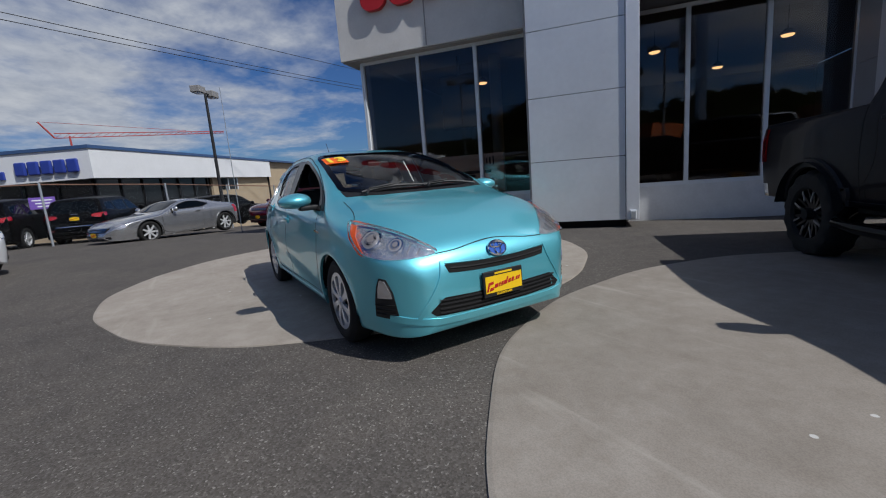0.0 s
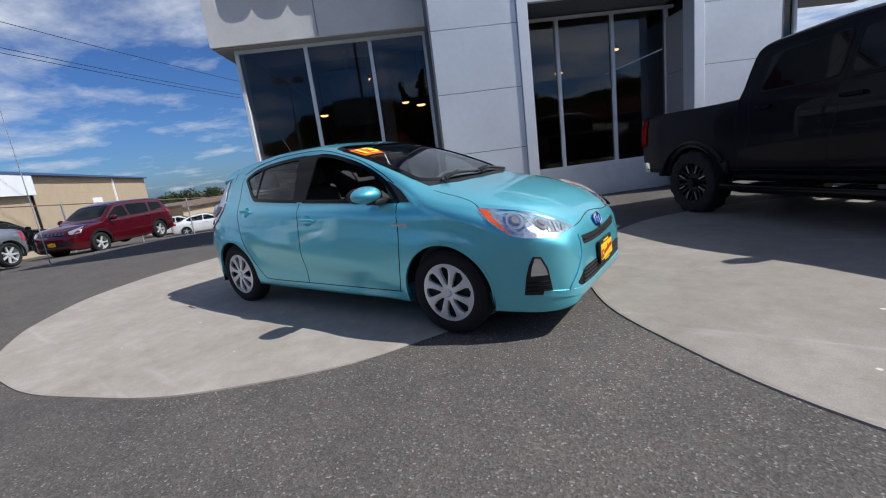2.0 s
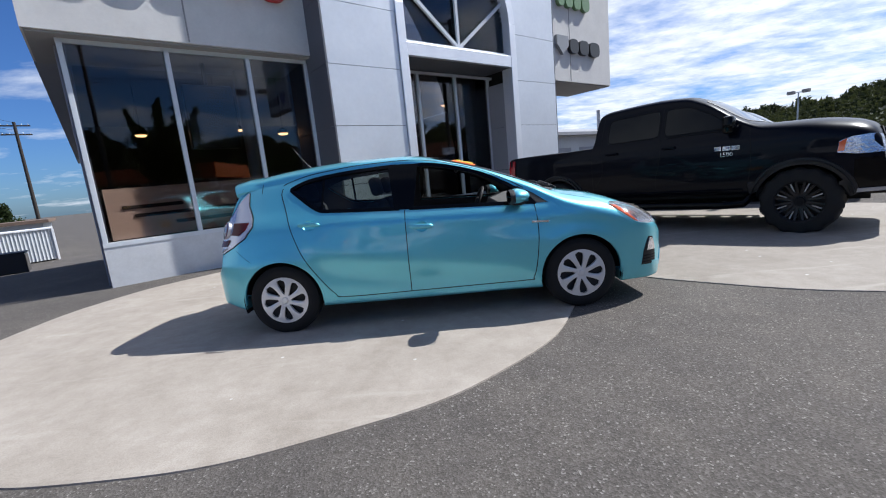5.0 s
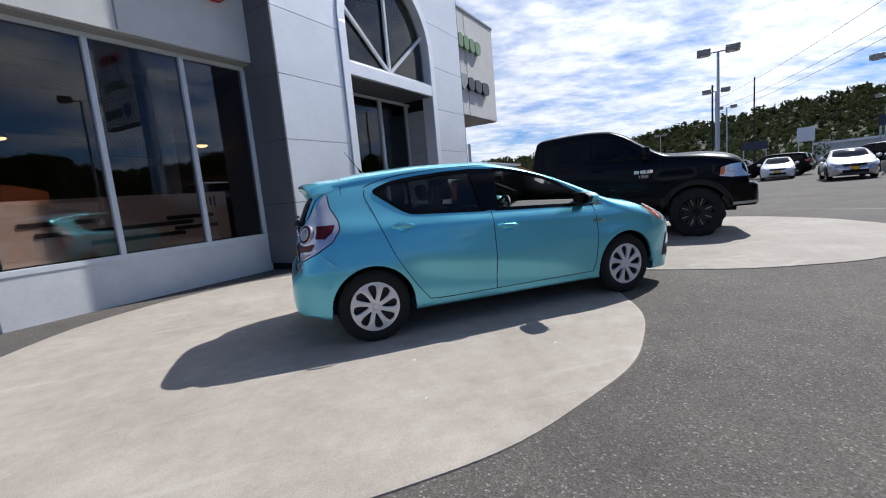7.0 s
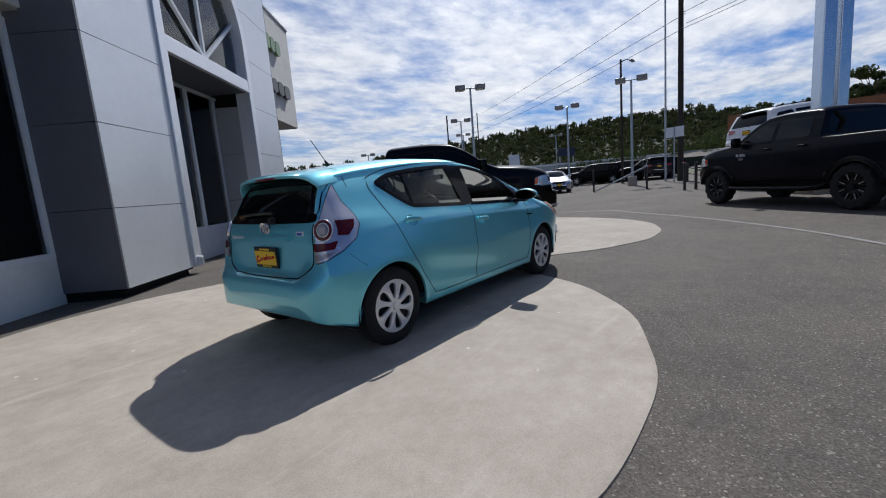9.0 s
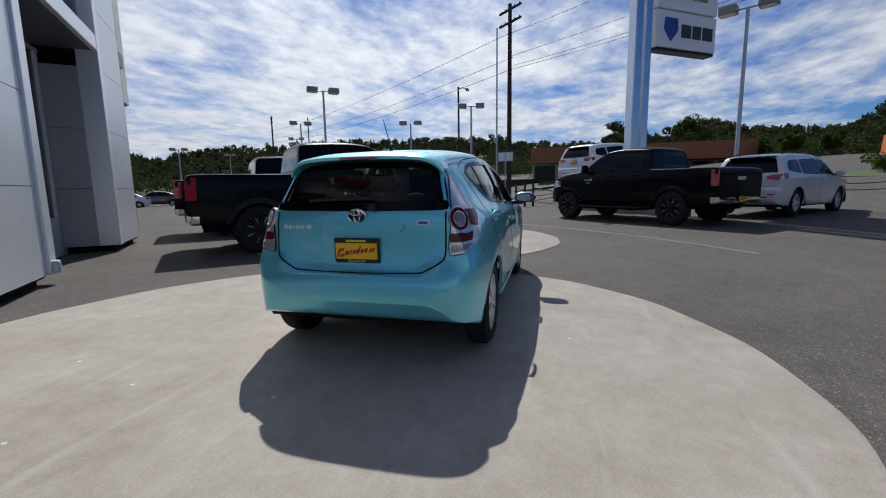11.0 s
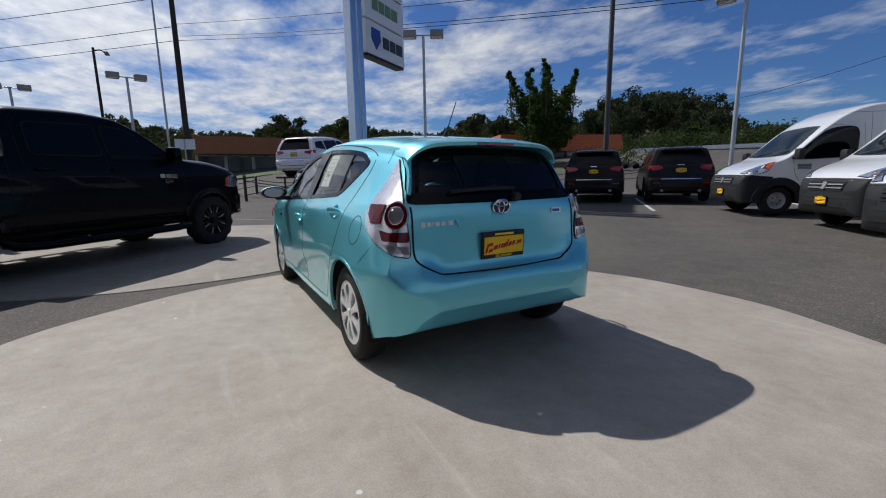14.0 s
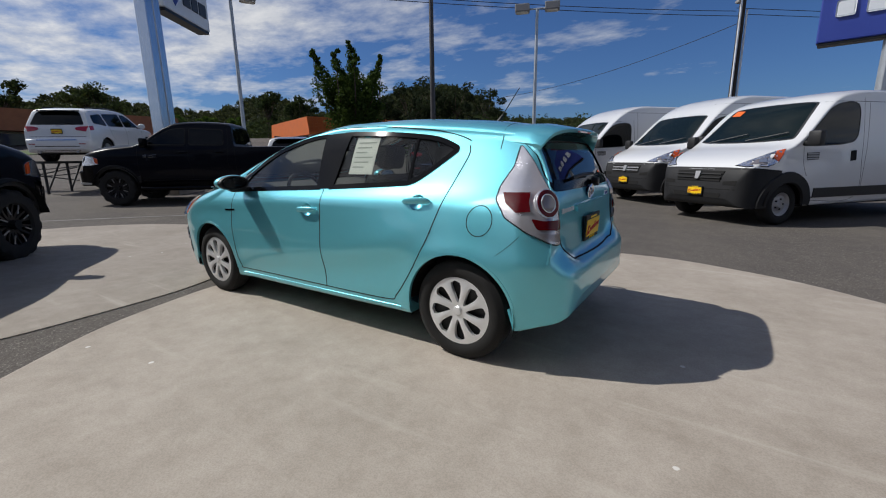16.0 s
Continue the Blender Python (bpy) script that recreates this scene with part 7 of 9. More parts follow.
SUV = dict(
    zt=[(-2.43, 0.56), (-2.42, 0.70), (-2.39, 0.775), (-2.33, 0.80), (-2.31, 0.86), (-2.29, 1.05), (-2.26, 1.14), (-2.06, 1.58), (-1.98, 1.69), (-1.5, 1.745), (-0.3, 1.77), (0.2, 1.73), (0.45, 1.66), (1.12, 1.22), (1.25, 1.16), (1.8, 1.12), (2.15, 1.04), (2.30, 0.93), (2.39, 0.74), (2.41, 0.6)],
    zb=[(-2.43, 0.46), (-2.35, 0.36), (-1.8, 0.30), (1.8, 0.29), (2.25, 0.30), (2.41, 0.42)],
    w=[(-2.43, 0.74), (-2.39, 0.86), (-2.25, 0.925), (-1.5, 0.965), (1.5, 0.965), (2.0, 0.92), (2.25, 0.80), (2.41, 0.55)],
    f=[(0.3, 0.955), (0.6, 1.0), (0.85, 0.995), (1.05, 0.975), (1.14, 0.94), (1.4, 0.845), (1.65, 0.755), (1.78, 0.69)],
    rz=[(-2.43, 0.06), (-2.0, 0.10), (0.2, 0.11), (1.2, 0.10), (2.0, 0.16), (2.41, 0.16)], n=2.8, step=0.04,
    axles=(1.46, -1.46), wheel=0.38, track=1.86, arch=0.445, wheel_build=plain_alloy(0.38, 0.25, 5, width=0.24), sill=0.3, floor=0.26,
    side_glass=[[(0.98, 1.16), (-0.02, 1.16), (-0.02, 1.58), (0.32, 1.57), (0.68, 1.38)], [(-0.10, 1.16), (-1.10, 1.18), (-1.18, 1.56), (-0.10, 1.60)], [(-1.20, 1.18), (-1.92, 1.26), (-1.86, 1.50), (-1.28, 1.56)]],
    screen=[(1.12, 0.0), (1.08, 0.4), (0.96, 0.72), (0.44, 0.62), (0.42, 0.0)],
    tail_glass=[(0.74, 1.20), (0.70, 1.32), (0.62, 1.54), (0.56, 1.60), (0, 1.615)],
    gaps=[[(1.12, 1.10), (1.06, 0.6), (0.95, 0.36)], [(-0.06, 1.6), (-0.07, 0.8), (-0.06, 0.36), (0.9, 0.35)], [(-1.14, 1.6), (-1.10, 1.0), (-0.95, 0.72)]],
    handles=[(0.12, 1.02), (-0.92, 1.04)], mirror=(0.86, 1.08, 1.20, 1.0),
    side_parts=[("tail_light", RED_LENS, [(-2.22, 0.82, 1.16), (-2.05, 0.90, 1.17), (-2.08, 0.92, 1.04), (-2.32, 0.80, 1.02)], (0.75, -0.66, 0), 0.015),
                ("headlight", LENS_SILVER, [(1.98, 0.91, 1.05), (2.25, 0.76, 0.98), (2.32, 0.62, 0.93), (2.32, 0.64, 0.83), (2.10, 0.86, 0.86)], (-0.7, -0.71, 0), 0.012)],
    front_parts=[("grille", SEAM_DARK, [(-0.45, 0.80), (0.45, 0.80), (0.48, 0.90), (-0.48, 0.90)], 0.01), ("lower_grille", SEAM_DARK, [(-0.5, 0.45), (0.5, 0.45), (0.55, 0.60), (-0.55, 0.60)], 0.01)],
    rear_parts=both("tail_lamp", RED_LENS, [(0.50, 1.065), (0.56, 1.03), (0.80, 0.99), (0.83, 1.15), (0.62, 1.14), (0.52, 1.11)], 0.018) + both("rear_reflector", RED_LENS, [(0.60, 0.60), (0.78, 0.60), (0.78, 0.625), (0.60, 0.625)], 0.006) + [("tailgate_gap", SEAM_DARK, [(-0.78, 0.83), (0.78, 0.83), (0.78, 0.842), (-0.78, 0.842)], 0.003), ("badge", CHROME, [(-0.10, 1.15), (0.10, 1.15), (0.10, 1.175), (-0.10, 1.175)], 0.006), ("bumper_strip", CHROME, [(-0.55, 0.72), (0.55, 0.72), (0.55, 0.745), (-0.55, 0.745)], 0.015), ("lower_valance", PLASTIC, [(-0.6, 0.40), (0.6, 0.40), (0.62, 0.55), (-0.62, 0.55)], 0.006)],
    rear_plate=1.0)


def on_lot(x, y, turn, dz=0.0):
    return pose(x, y, ground_z(x, y) + dz, 0, 0, turn)


def suv_extras(car, sh):
    """Roof spoiler, roof rails, rear wiper and twin exhaust tips."""
    bm = boxm(-2.19, -1.93, -0.60, 0.60, 1.672, 1.712, 0.015)
    for v in bm.verts:
        v.co.y *= 1.0 - 0.12 * (v.co.x < -2.1)
        v.co.z -= 0.05 * (v.co.y / 0.6) ** 2 + 0.12 * (-1.93 - v.co.x)
    part("roof_spoiler", bm, GLOSS_BLACK, car, "dark roof spoiler")
    for s in (-1, 1):
        pts = [sh.cast((x, s * 0.60, 4), (0, 0, -1), o)[0] for x, o in ((-1.75, 0.0), (-1.68, 0.04), (-0.7, 0.045), (0.1, 0.04), (0.18, 0.0))]
        bm = bmesh.new()
        pipe(bm, pts, 0.018, 6)
        part("roof_rail", bm, GLOSS_BLACK, car)
        bm = bmesh.new()
        rod(bm, (-2.43, s * 0.52, 0.375), (-2.22, s * 0.52, 0.385), 0.045)
        part("exhaust_tip", bm, STEEL, car)
    pts = [sh.cast((-5, y, z), (1, 0, 0), 0.016)[0] for y, z in ((0.0, 1.19), (-0.12, 1.225), (-0.36, 1.25))]
    bm = bmesh.new()
    pipe(bm, pts, 0.010, 6)
    part("rear_wiper", bm, PLASTIC, car)


# rear ends at the places seen, pointing to the road
suv_a, suv_shell = vehicle("suv_car", "dark brown-black sport utility car seen from behind", "suv", on_lot(6.04 + 2.4 * 0.643, -9.76 - 2.4 * 0.766, -50), SUV, BRONZE_PAINT, "sport utility cars")
suv_extras(suv_a, suv_shell)
copy_thing(suv_a, on_lot(4.08 + 2.4 * 0.643, -11.40 - 2.4 * 0.766, -50))
WSUV = dict(SUV, trim=PLASTIC)
suv_w, suv_shell = vehicle("suv_car", "white sport utility car parked on a steel display ramp", "suv", pose(17.0, -3.75, 1.28, 0, -3, -45), WSUV, WHITE_PAINT, "white sport utility cars")
suv_extras(suv_w, suv_shell)
jr = copy_thing(suv_w, on_lot(11.2, -8.1, -45))
jr["label"] = "white sport utility car parked on the lot"

RED_SUV = dict(SUV, front_parts=[("grille", SEAM_DARK, [(-0.50, 0.84), (0.50, 0.84), (0.50, 0.93), (-0.50, 0.93)], 0.01)] + [("grille_slot", CHROME, [(-0.46 + 0.145 * k, 0.85), (-0.40 + 0.145 * k, 0.85), (-0.40 + 0.145 * k, 0.925), (-0.46 + 0.145 * k, 0.925)], 0.03) for k in range(7)] + [("lower_grille", PLASTIC, [(-0.6, 0.40), (0.6, 0.40), (0.66, 0.62), (-0.66, 0.62)], 0.01)], front_plate=0.56, lip=PLASTIC, lip_w=0.09)
del RED_SUV["rear_plate"]
vehicle("suv_car", "deep red sport utility car with seven-slot grille", "suv", on_lot(-17.5, 3.15, -60), RED_SUV, RED_PAINT)

COUPE = dict(
    zt=[(-2.05, 0.62), (-2.03, 0.80), (-1.95, 0.98), (-1.7, 1.04), (-1.3, 1.10), (-0.7, 1.24), (-0.3, 1.28), (0.1, 1.24), (0.75, 0.98), (0.95, 0.90), (1.5, 0.84), (2.0, 0.74), (2.25, 0.64), (2.40, 0.52), (2.44, 0.42)],
    zb=[(-2.05, 0.42), (-1.9, 0.28), (-1.5, 0.20), (1.9, 0.18), (2.3, 0.20), (2.44, 0.30)],
    w=[(-2.05, 0.62), (-1.98, 0.78), (-1.7, 0.88), (-1.2, 0.915), (1.3, 0.91), (1.9, 0.86), (2.2, 0.74), (2.44, 0.45)],
    f=[(0.2, 0.955), (0.5, 1.0), (0.75, 0.99), (0.88, 0.95), (1.0, 0.86), (1.15, 0.74), (1.28, 0.62)],
    rz=[(-2.05, 0.08), (-0.5, 0.08), (0.6, 0.09), (1.5, 0.12), (2.44, 0.12)], n=2.7, step=0.045,
    axles=(1.345, -1.345), wheel=0.34, track=1.78, arch=0.385, wheel_build=plain_alloy(0.34, 0.245, 7, SILVER, 0.24), sill=0.22, floor=0.18,
    side_glass=[[(0.62, 0.94), (-0.55, 0.96), (-0.85, 1.05), (-0.5, 1.17), (-0.1, 1.19), (0.25, 1.10)]],
    screen=[(0.86, 0.0), (0.82, 0.4), (0.68, 0.66), (0.12, 0.56), (0.06, 0.0)],
    gaps=[[(0.92, 0.88), (0.90, 0.5), (0.78, 0.26), (-0.35, 0.26), (-0.48, 0.45), (-0.52, 0.93)]],
    handles=[(-0.32, 0.84)], mirror=(0.52, 1.0, 0.98, 0.9),
    side_parts=[("headlight", LENS_SILVER, [(1.75, 0.87, 0.74), (2.05, 0.78, 0.70), (2.22, 0.68, 0.62), (2.18, 0.74, 0.52), (2.02, 0.82, 0.56)], (-0.7, -0.71, 0), 0.010), ("tail_light", RED_LENS, [(-1.92, 0.78, 0.92), (-1.80, 0.85, 0.92), (-1.80, 0.86, 0.66), (-1.95, 0.78, 0.66)], (0.7, -0.7, 0), 0.01)],
    front_parts=[("grille", DARK_METAL, [(-0.50, 0.46), (0.50, 0.46), (0.58, 0.58), (-0.58, 0.58)], 0.012), ("lower_grille", SEAM_DARK, [(-0.6, 0.26), (0.6, 0.26), (0.6, 0.33), (-0.6, 0.33)], 0.006)] + [("grille_bar", CHROME, [(-0.5, z), (0.5, z), (0.5, z + 0.012), (-0.5, z + 0.012)], 0.02) for z in (0.485, 0.52, 0.555)],
    front_plate=0.40)
vehicle("coupe_car", "silver two-door coupe with chrome wheels and egg-crate grille", "car", on_lot(-13.4, -2.05, -56), COUPE, SILVER_PAINT)

SEDAN = dict(
    zt=[(-2.35, 0.60), (-2.33, 0.82), (-2.25, 1.02), (-1.75, 1.08), (-1.2, 1.32), (-0.7, 1.44), (-0.1, 1.47), (0.3, 1.42), (1.05, 1.04), (1.2, 0.97), (1.8, 0.90), (2.1, 0.80), (2.3, 0.64), (2.36, 0.5)],
    zb=[(-2.35, 0.42), (-2.2, 0.28), (-1.8, 0.22), (1.9, 0.20), (2.2, 0.22), (2.36, 0.34)],
    w=[(-2.35, 0.64), (-2.25, 0.80), (-1.9, 0.88), (-1.3, 0.915), (1.4, 0.91), (1.9, 0.86), (2.15, 0.76), (2.36, 0.5)],
    f=[(0.2, 0.955), (0.5, 1.0), (0.8, 0.99), (0.95, 0.95), (1.05, 0.89), (1.25, 0.78), (1.46, 0.64)],
    rz=[(-2.35, 0.07), (-0.5, 0.09), (0.8, 0.09), (1.6, 0.14), (2.36, 0.14)], n=2.8, step=0.06,
    axles=(1.38, -1.38), wheel=0.325, track=1.78, arch=0.37, wheel_build=plain_alloy(0.325, 0.22, 5), sill=0.24, floor=0.2,
    side_glass=[[(0.88, 1.0), (-0.08, 1.01), (-0.08, 1.36), (0.22, 1.34), (0.62, 1.16)], [(-0.15, 1.01), (-1.05, 1.03), (-1.28, 1.14), (-1.0, 1.28), (-0.15, 1.37)]],
    screen=[(1.08, 0.0), (1.02, 0.4), (0.88, 0.66), (0.30, 0.56), (0.26, 0.0)],
    tail_glass=[(0.56, 1.12), (0.50, 1.27), (0, 1.28)],
    gaps=[[(1.08, 0.94), (1.05, 0.5), (0.92, 0.28)], [(-0.11, 1.38), (-0.12, 0.3), (0.85, 0.27)], [(-1.15, 1.05), (-1.0, 0.66), (-0.88, 0.30)]],
    handles=[(0.08, 0.86), (-0.85, 0.88)], mirror=(0.78, 1.0, 1.03, 0.9),
    side_parts=[("headlight", LENS_SILVER, [(1.70, 0.88, 0.86), (2.05, 0.78, 0.80), (2.20, 0.66, 0.72), (2.18, 0.70, 0.64), (1.95, 0.83, 0.68)], (-0.7, -0.71, 0), 0.010), ("tail_light", RED_LENS, [(-2.18, 0.78, 1.0), (-1.98, 0.86, 1.0), (-2.0, 0.87, 0.84), (-2.24, 0.78, 0.84)], (0.7, -0.7, 0), 0.01)],
    front_parts=[("grille", SEAM_DARK, [(-0.36, 0.62), (0.36, 0.62), (0.44, 0.72), (-0.44, 0.72)], 0.008), ("lower_grille", SEAM_DARK, [(-0.55, 0.34), (0.55, 0.34), (0.5, 0.46), (-0.5, 0.46)], 0.006)],
    front_plate=0.54)
sedan_w, _ = vehicle("sedan_car", "white saloon car parked on the lot", "car", on_lot(-7.4, -6.35, 38), SEDAN, WHITE_PAINT, "parked saloon cars")
sedan_g, _ = vehicle("sedan_car", "dark grey saloon car parked in a row", "car", on_lot(49.0, 21.5, -170), SEDAN, GREY_PAINT, "parked dark saloon cars")
sedan_s, _ = vehicle("sedan_car", "silver saloon car parked on the lot", "car", on_lot(46.0, 24.0, 200), SEDAN, SILVER_PAINT, "parked saloon cars")
suv_k, _ = vehicle("suv_car", "black sport utility car parked by the fence", "suv", on_lot(-17.3, -7.0, 168), dict(SUV, step=0.07), BLACK_PAINT, "parked black cars")
for x, y, a in ((-17.8, -4.5, 166), (-21.5, 0.2, 120)):
    copy_thing(suv_k, on_lot(x, y, a))
# ---- poles, lamps, signs, wires ----
GALV = mat("galvanised_pole", (0.42, 0.45, 0.48), 0.45, 0.6, vary=0.1, scale=3)
WOOD_POLE = mat("tarred_wood_pole", (0.035, 0.028, 0.022), 0.85, vary=0.3, scale=5, bump=0.4, bump_scale=40)
LAMP_BODY = mat("lamp_housing", (0.26, 0.25, 0.24), 0.5, vary=0.1, scale=5)
DARK_POLE = mat("dark_bronze_pole", (0.06, 0.055, 0.055), 0.5, 0.2, vary=0.15, scale=3)
LAMP_FACE = mat("lamp_lens", (0.72, 0.70, 0.64), 0.3)
BLACK_IRON = mat("black_iron", (0.015, 0.015, 0.016), 0.5, vary=0.2, scale=8)
WIRE = mat("black_cable", (0.012, 0.012, 0.013), 0.6)
SIGN_WHITE = mat("white_sign_face", (0.74, 0.77, 0.80), 0.35, vary=0.04, scale=2)
SIGN_BLUE = mat("blue_sign_face", (0.03, 0.055, 0.30), 0.35, vary=0.05, scale=2)
SIGN_NAVY = mat("navy_sign_face", (0.012, 0.02, 0.06), 0.4)
SIGN_INK = mat("dark_sign_ink", (0.03, 0.035, 0.045), 0.4)
SIGN_STEEL = mat("brushed_sign_post", (0.60, 0.65, 0.72), 0.22, 0.9, vary=0.06, scale=1.5)
PURPLE = mat("purple_sign_face", (0.16, 0.08, 0.40), 0.4)


def lot_lamp(x, y, h, turn, base=None, pole=GALV, label="twin-headed car park lamp on a grey steel pole"):
    z = ground_z(x, y) if base is None else base
    lp = thing("street_lamp", label, "street lamp", pose(x, y, z, 0, 0, turn), "car park lamps")
    top = h - z
    bm = bmesh.new()
    rod(bm, (0, 0, 0), (0, 0, top - 0.05), 0.085, 0.06, 12)
    part("pole", bm, pole, lp, "", True)
    bm = bmesh.new()
    turned(bm, [(0.28, 0), (0.28, 0.55), (0.24, 0.6), (0.05, 0.6)], 18, "z")
    part("concrete_foot", bm, CONCRETE, lp, "", True)
    bm = bmesh.new()
    rod(bm, (-0.55, 0, top - 0.06), (0.55, 0, top - 0.06), 0.035, seg=8)
    part("arm", bm, pole, lp)
    for s in (-1, 1):
        hd = part("lamp_head", boxm(s * 0.62 - 0.30, s * 0.62 + 0.30, -0.22, 0.22, top - 0.16, top + 0.14, 0.03), LAMP_BODY, lp)
        part("lens", boxm(s * 0.62 - 0.24, s * 0.62 + 0.24, -0.17, 0.17, top - 0.185, top - 0.161), LAMP_FACE, hd)
    return lp


for x, y, h, a in ((14.58, -8.0, 7.55, 60), (4.95, -15.9, 7.35, 20), (19.34, 12.07, 7.0, 130), (30.1, 20.5, 7.05, 130), (25.9, 4.4, 6.8, 100), (30.5, 10.4, 6.6, 100), (44, 30, 7.6, 120), (60, 24, 7.4, 110), (58, 52, 7.4, 120), (36, 40, 6.0, 120)):
    lot_lamp(x, y, h, a)
lot_lamp(-19.9, 0.0, 6.0, 150, pole=BLACK_IRON, label="flat twin-headed lamp on a black pole")


def plain_pole(name, x, y, h, r, material, label, arm=None, category="pole"):
    z = ground_z(x, y)
    p = thing(name, label, category, pose(x, y, z))
    bm = bmesh.new()
    rod(bm, (0, 0, -0.3), (0, 0, h - z), r, r * 0.7, 14)
    part("shaft", bm, material, p, "", True)
    if arm:
        dx, dy = arm
        bm = bmesh.new()
        pipe(bm, [(0, 0, h - z - 0.15), (dx * 0.5, dy * 0.5, h - z + 0.05), (dx, dy, h - z)], 0.03)
        part("bracket", bm, material, p)
        bm = boxm(dx - 0.35, dx + 0.35, dy - 0.12, dy + 0.12, h - z - 0.06, h - z + 0.06, 0.03)
        part("lamp_head", bm, LAMP_BODY, p)
    return p


plain_pole("tall_pole", 9.0, -13.85, 11.5, 0.12, DARK_POLE, "tall bare dark brown steel pole beside parked cars")
plain_pole("street_lamp", 31.0, 6.4, 9.3, 0.10, WOOD_POLE, "road lamp on a tall dark pole", (1.2, -0.5), "street lamp")
plain_pole("thin_pole", 28.2, 2.9, 12.5, 0.07, GALV, "thin grey steel pole beside the utility pole")
plain_pole("thin_pole", 60, 38, 13, 0.12, WOOD_POLE, "distant thin wooden pole by the road")
plain_pole("whip_flagpole", -11.3, -0.15, 4.4, 0.013, GALV, "thin grey whip pole standing by parked cars")


def utility_pole(x, y, h, turn, arms=(0.35, 1.2), conduit=False):
    z = ground_z(x, y)
    p = thing("utility_pole", "dark wooden utility pole with crossarms and insulators", "utility pole", pose(x, y, z, 0, 0, turn), "utility poles")
    bm = bmesh.new()
    rod(bm, (0, 0, -0.5), (0, 0, h - z), 0.19, 0.13, 14)
    part("shaft", bm, WOOD_POLE, p, "", True)
    for d in arms:
        part("crossarm", boxm(-1.15, 1.15, -0.06, 0.06, h - z - d - 0.06, h - z - d + 0.06), WOOD_POLE, p)
        for k in (-1.0, -0.5, 0.5, 1.0):
            bm = bmesh.new()
            turned(bm, [(0.02, 0), (0.045, 0.03), (0.03, 0.10), (0.01, 0.14)], 8, "z")
            bm.transform(Matrix.Translation((k, 0, h - z - d + 0.06)))
            part("insulator", bm, GALV, p)
    if conduit:
        bm = bmesh.new()
        rod(bm, (0.2, 0.12, 0), (0.2, 0.12, h - z - 2.0), 0.05, seg=8)
        rod(bm, (-0.2, 0.12, 0), (-0.2, 0.12, h - z - 3.0), 0.05, seg=8)
        part("conduit", bm, SIGN_WHITE, p, "white cable conduits")
        bm = bmesh.new()
        pipe(bm, [(0, -0.1, h - z - 2.6), (-0.9, -1.0, h - z - 2.0), (-1.3, -1.5, h - z - 2.0)], 0.035)
        part("bracket", bm, GALV, p)
        part("lamp_head", boxm(-1.65, -1.15, -1.72, -1.45, h - z - 2.1, h - z - 1.95, 0.03), LAMP_BODY, p)
    return p


utility_pole(27.4, 1.9, 13.7, 45)
utility_pole(-2.25, -26.5, 11.6, 45, (2.2,), True)
utility_pole(70.0, 52.0, 15.5, 45)
utility_pole(-41.5, 38.75, 10.5, 40)
utility_pole(-11.5, -22.5, 10.8, 20)


def wires(name, a, b, offs, sag, label):
    w = thing(name, label, "cable")
    for dx, dz, s in offs:
        A, B = Vector(a) + Vector((dx, -dx, dz)), Vector(b) + Vector((dx, -dx, dz))
        bm = bmesh.new()
        pipe(bm, [A.lerp(B, k / 24) - Vector((0, 0, sag * s * 4 * (k / 24) * (1 - k / 24))) for k in range(25)], 0.017, 5)
        part("cable", bm, WIRE, w)


wires("overhead_cables", (27.4, 1.9, 9.35), (-2.25, -26.5, 8.3), ((0, 0, 1), (0.25, 0.35, 1.1), (0, 0.9, 0.8), (-0.5, 2.1, 0.9)), 0.55, "black overhead cables along the road")
wires("overhead_cables", (27.4, 1.9, 9.35), (70, 52, 10.5), ((0, 0, 1), (0.2, 0.9, 1), (-0.5, 2.1, 0.9)), 0.9, "black overhead cables along the road")
wires("overhead_cables", (-2.25, -26.5, 8.4), (-50, -60, 9), ((0, 0, 1), (0.25, 0.4, 1)), 0.8, "black overhead cables along the road")
wires("service_cable", (-2.25, -26.5, 8.0), (14.7, -33.5, 6.4), ((0, 0, 1),), 0.5, "thin slack service cable")
wires("overhead_cables", (-11.5, -22.5, 9.0), (-41.5, 38.75, 9.25), ((0, 0, 1), (0.05, 0.45, 1.25), (-0.3, 1.25, 0.8)), 0.95, "black overhead cables behind the building")

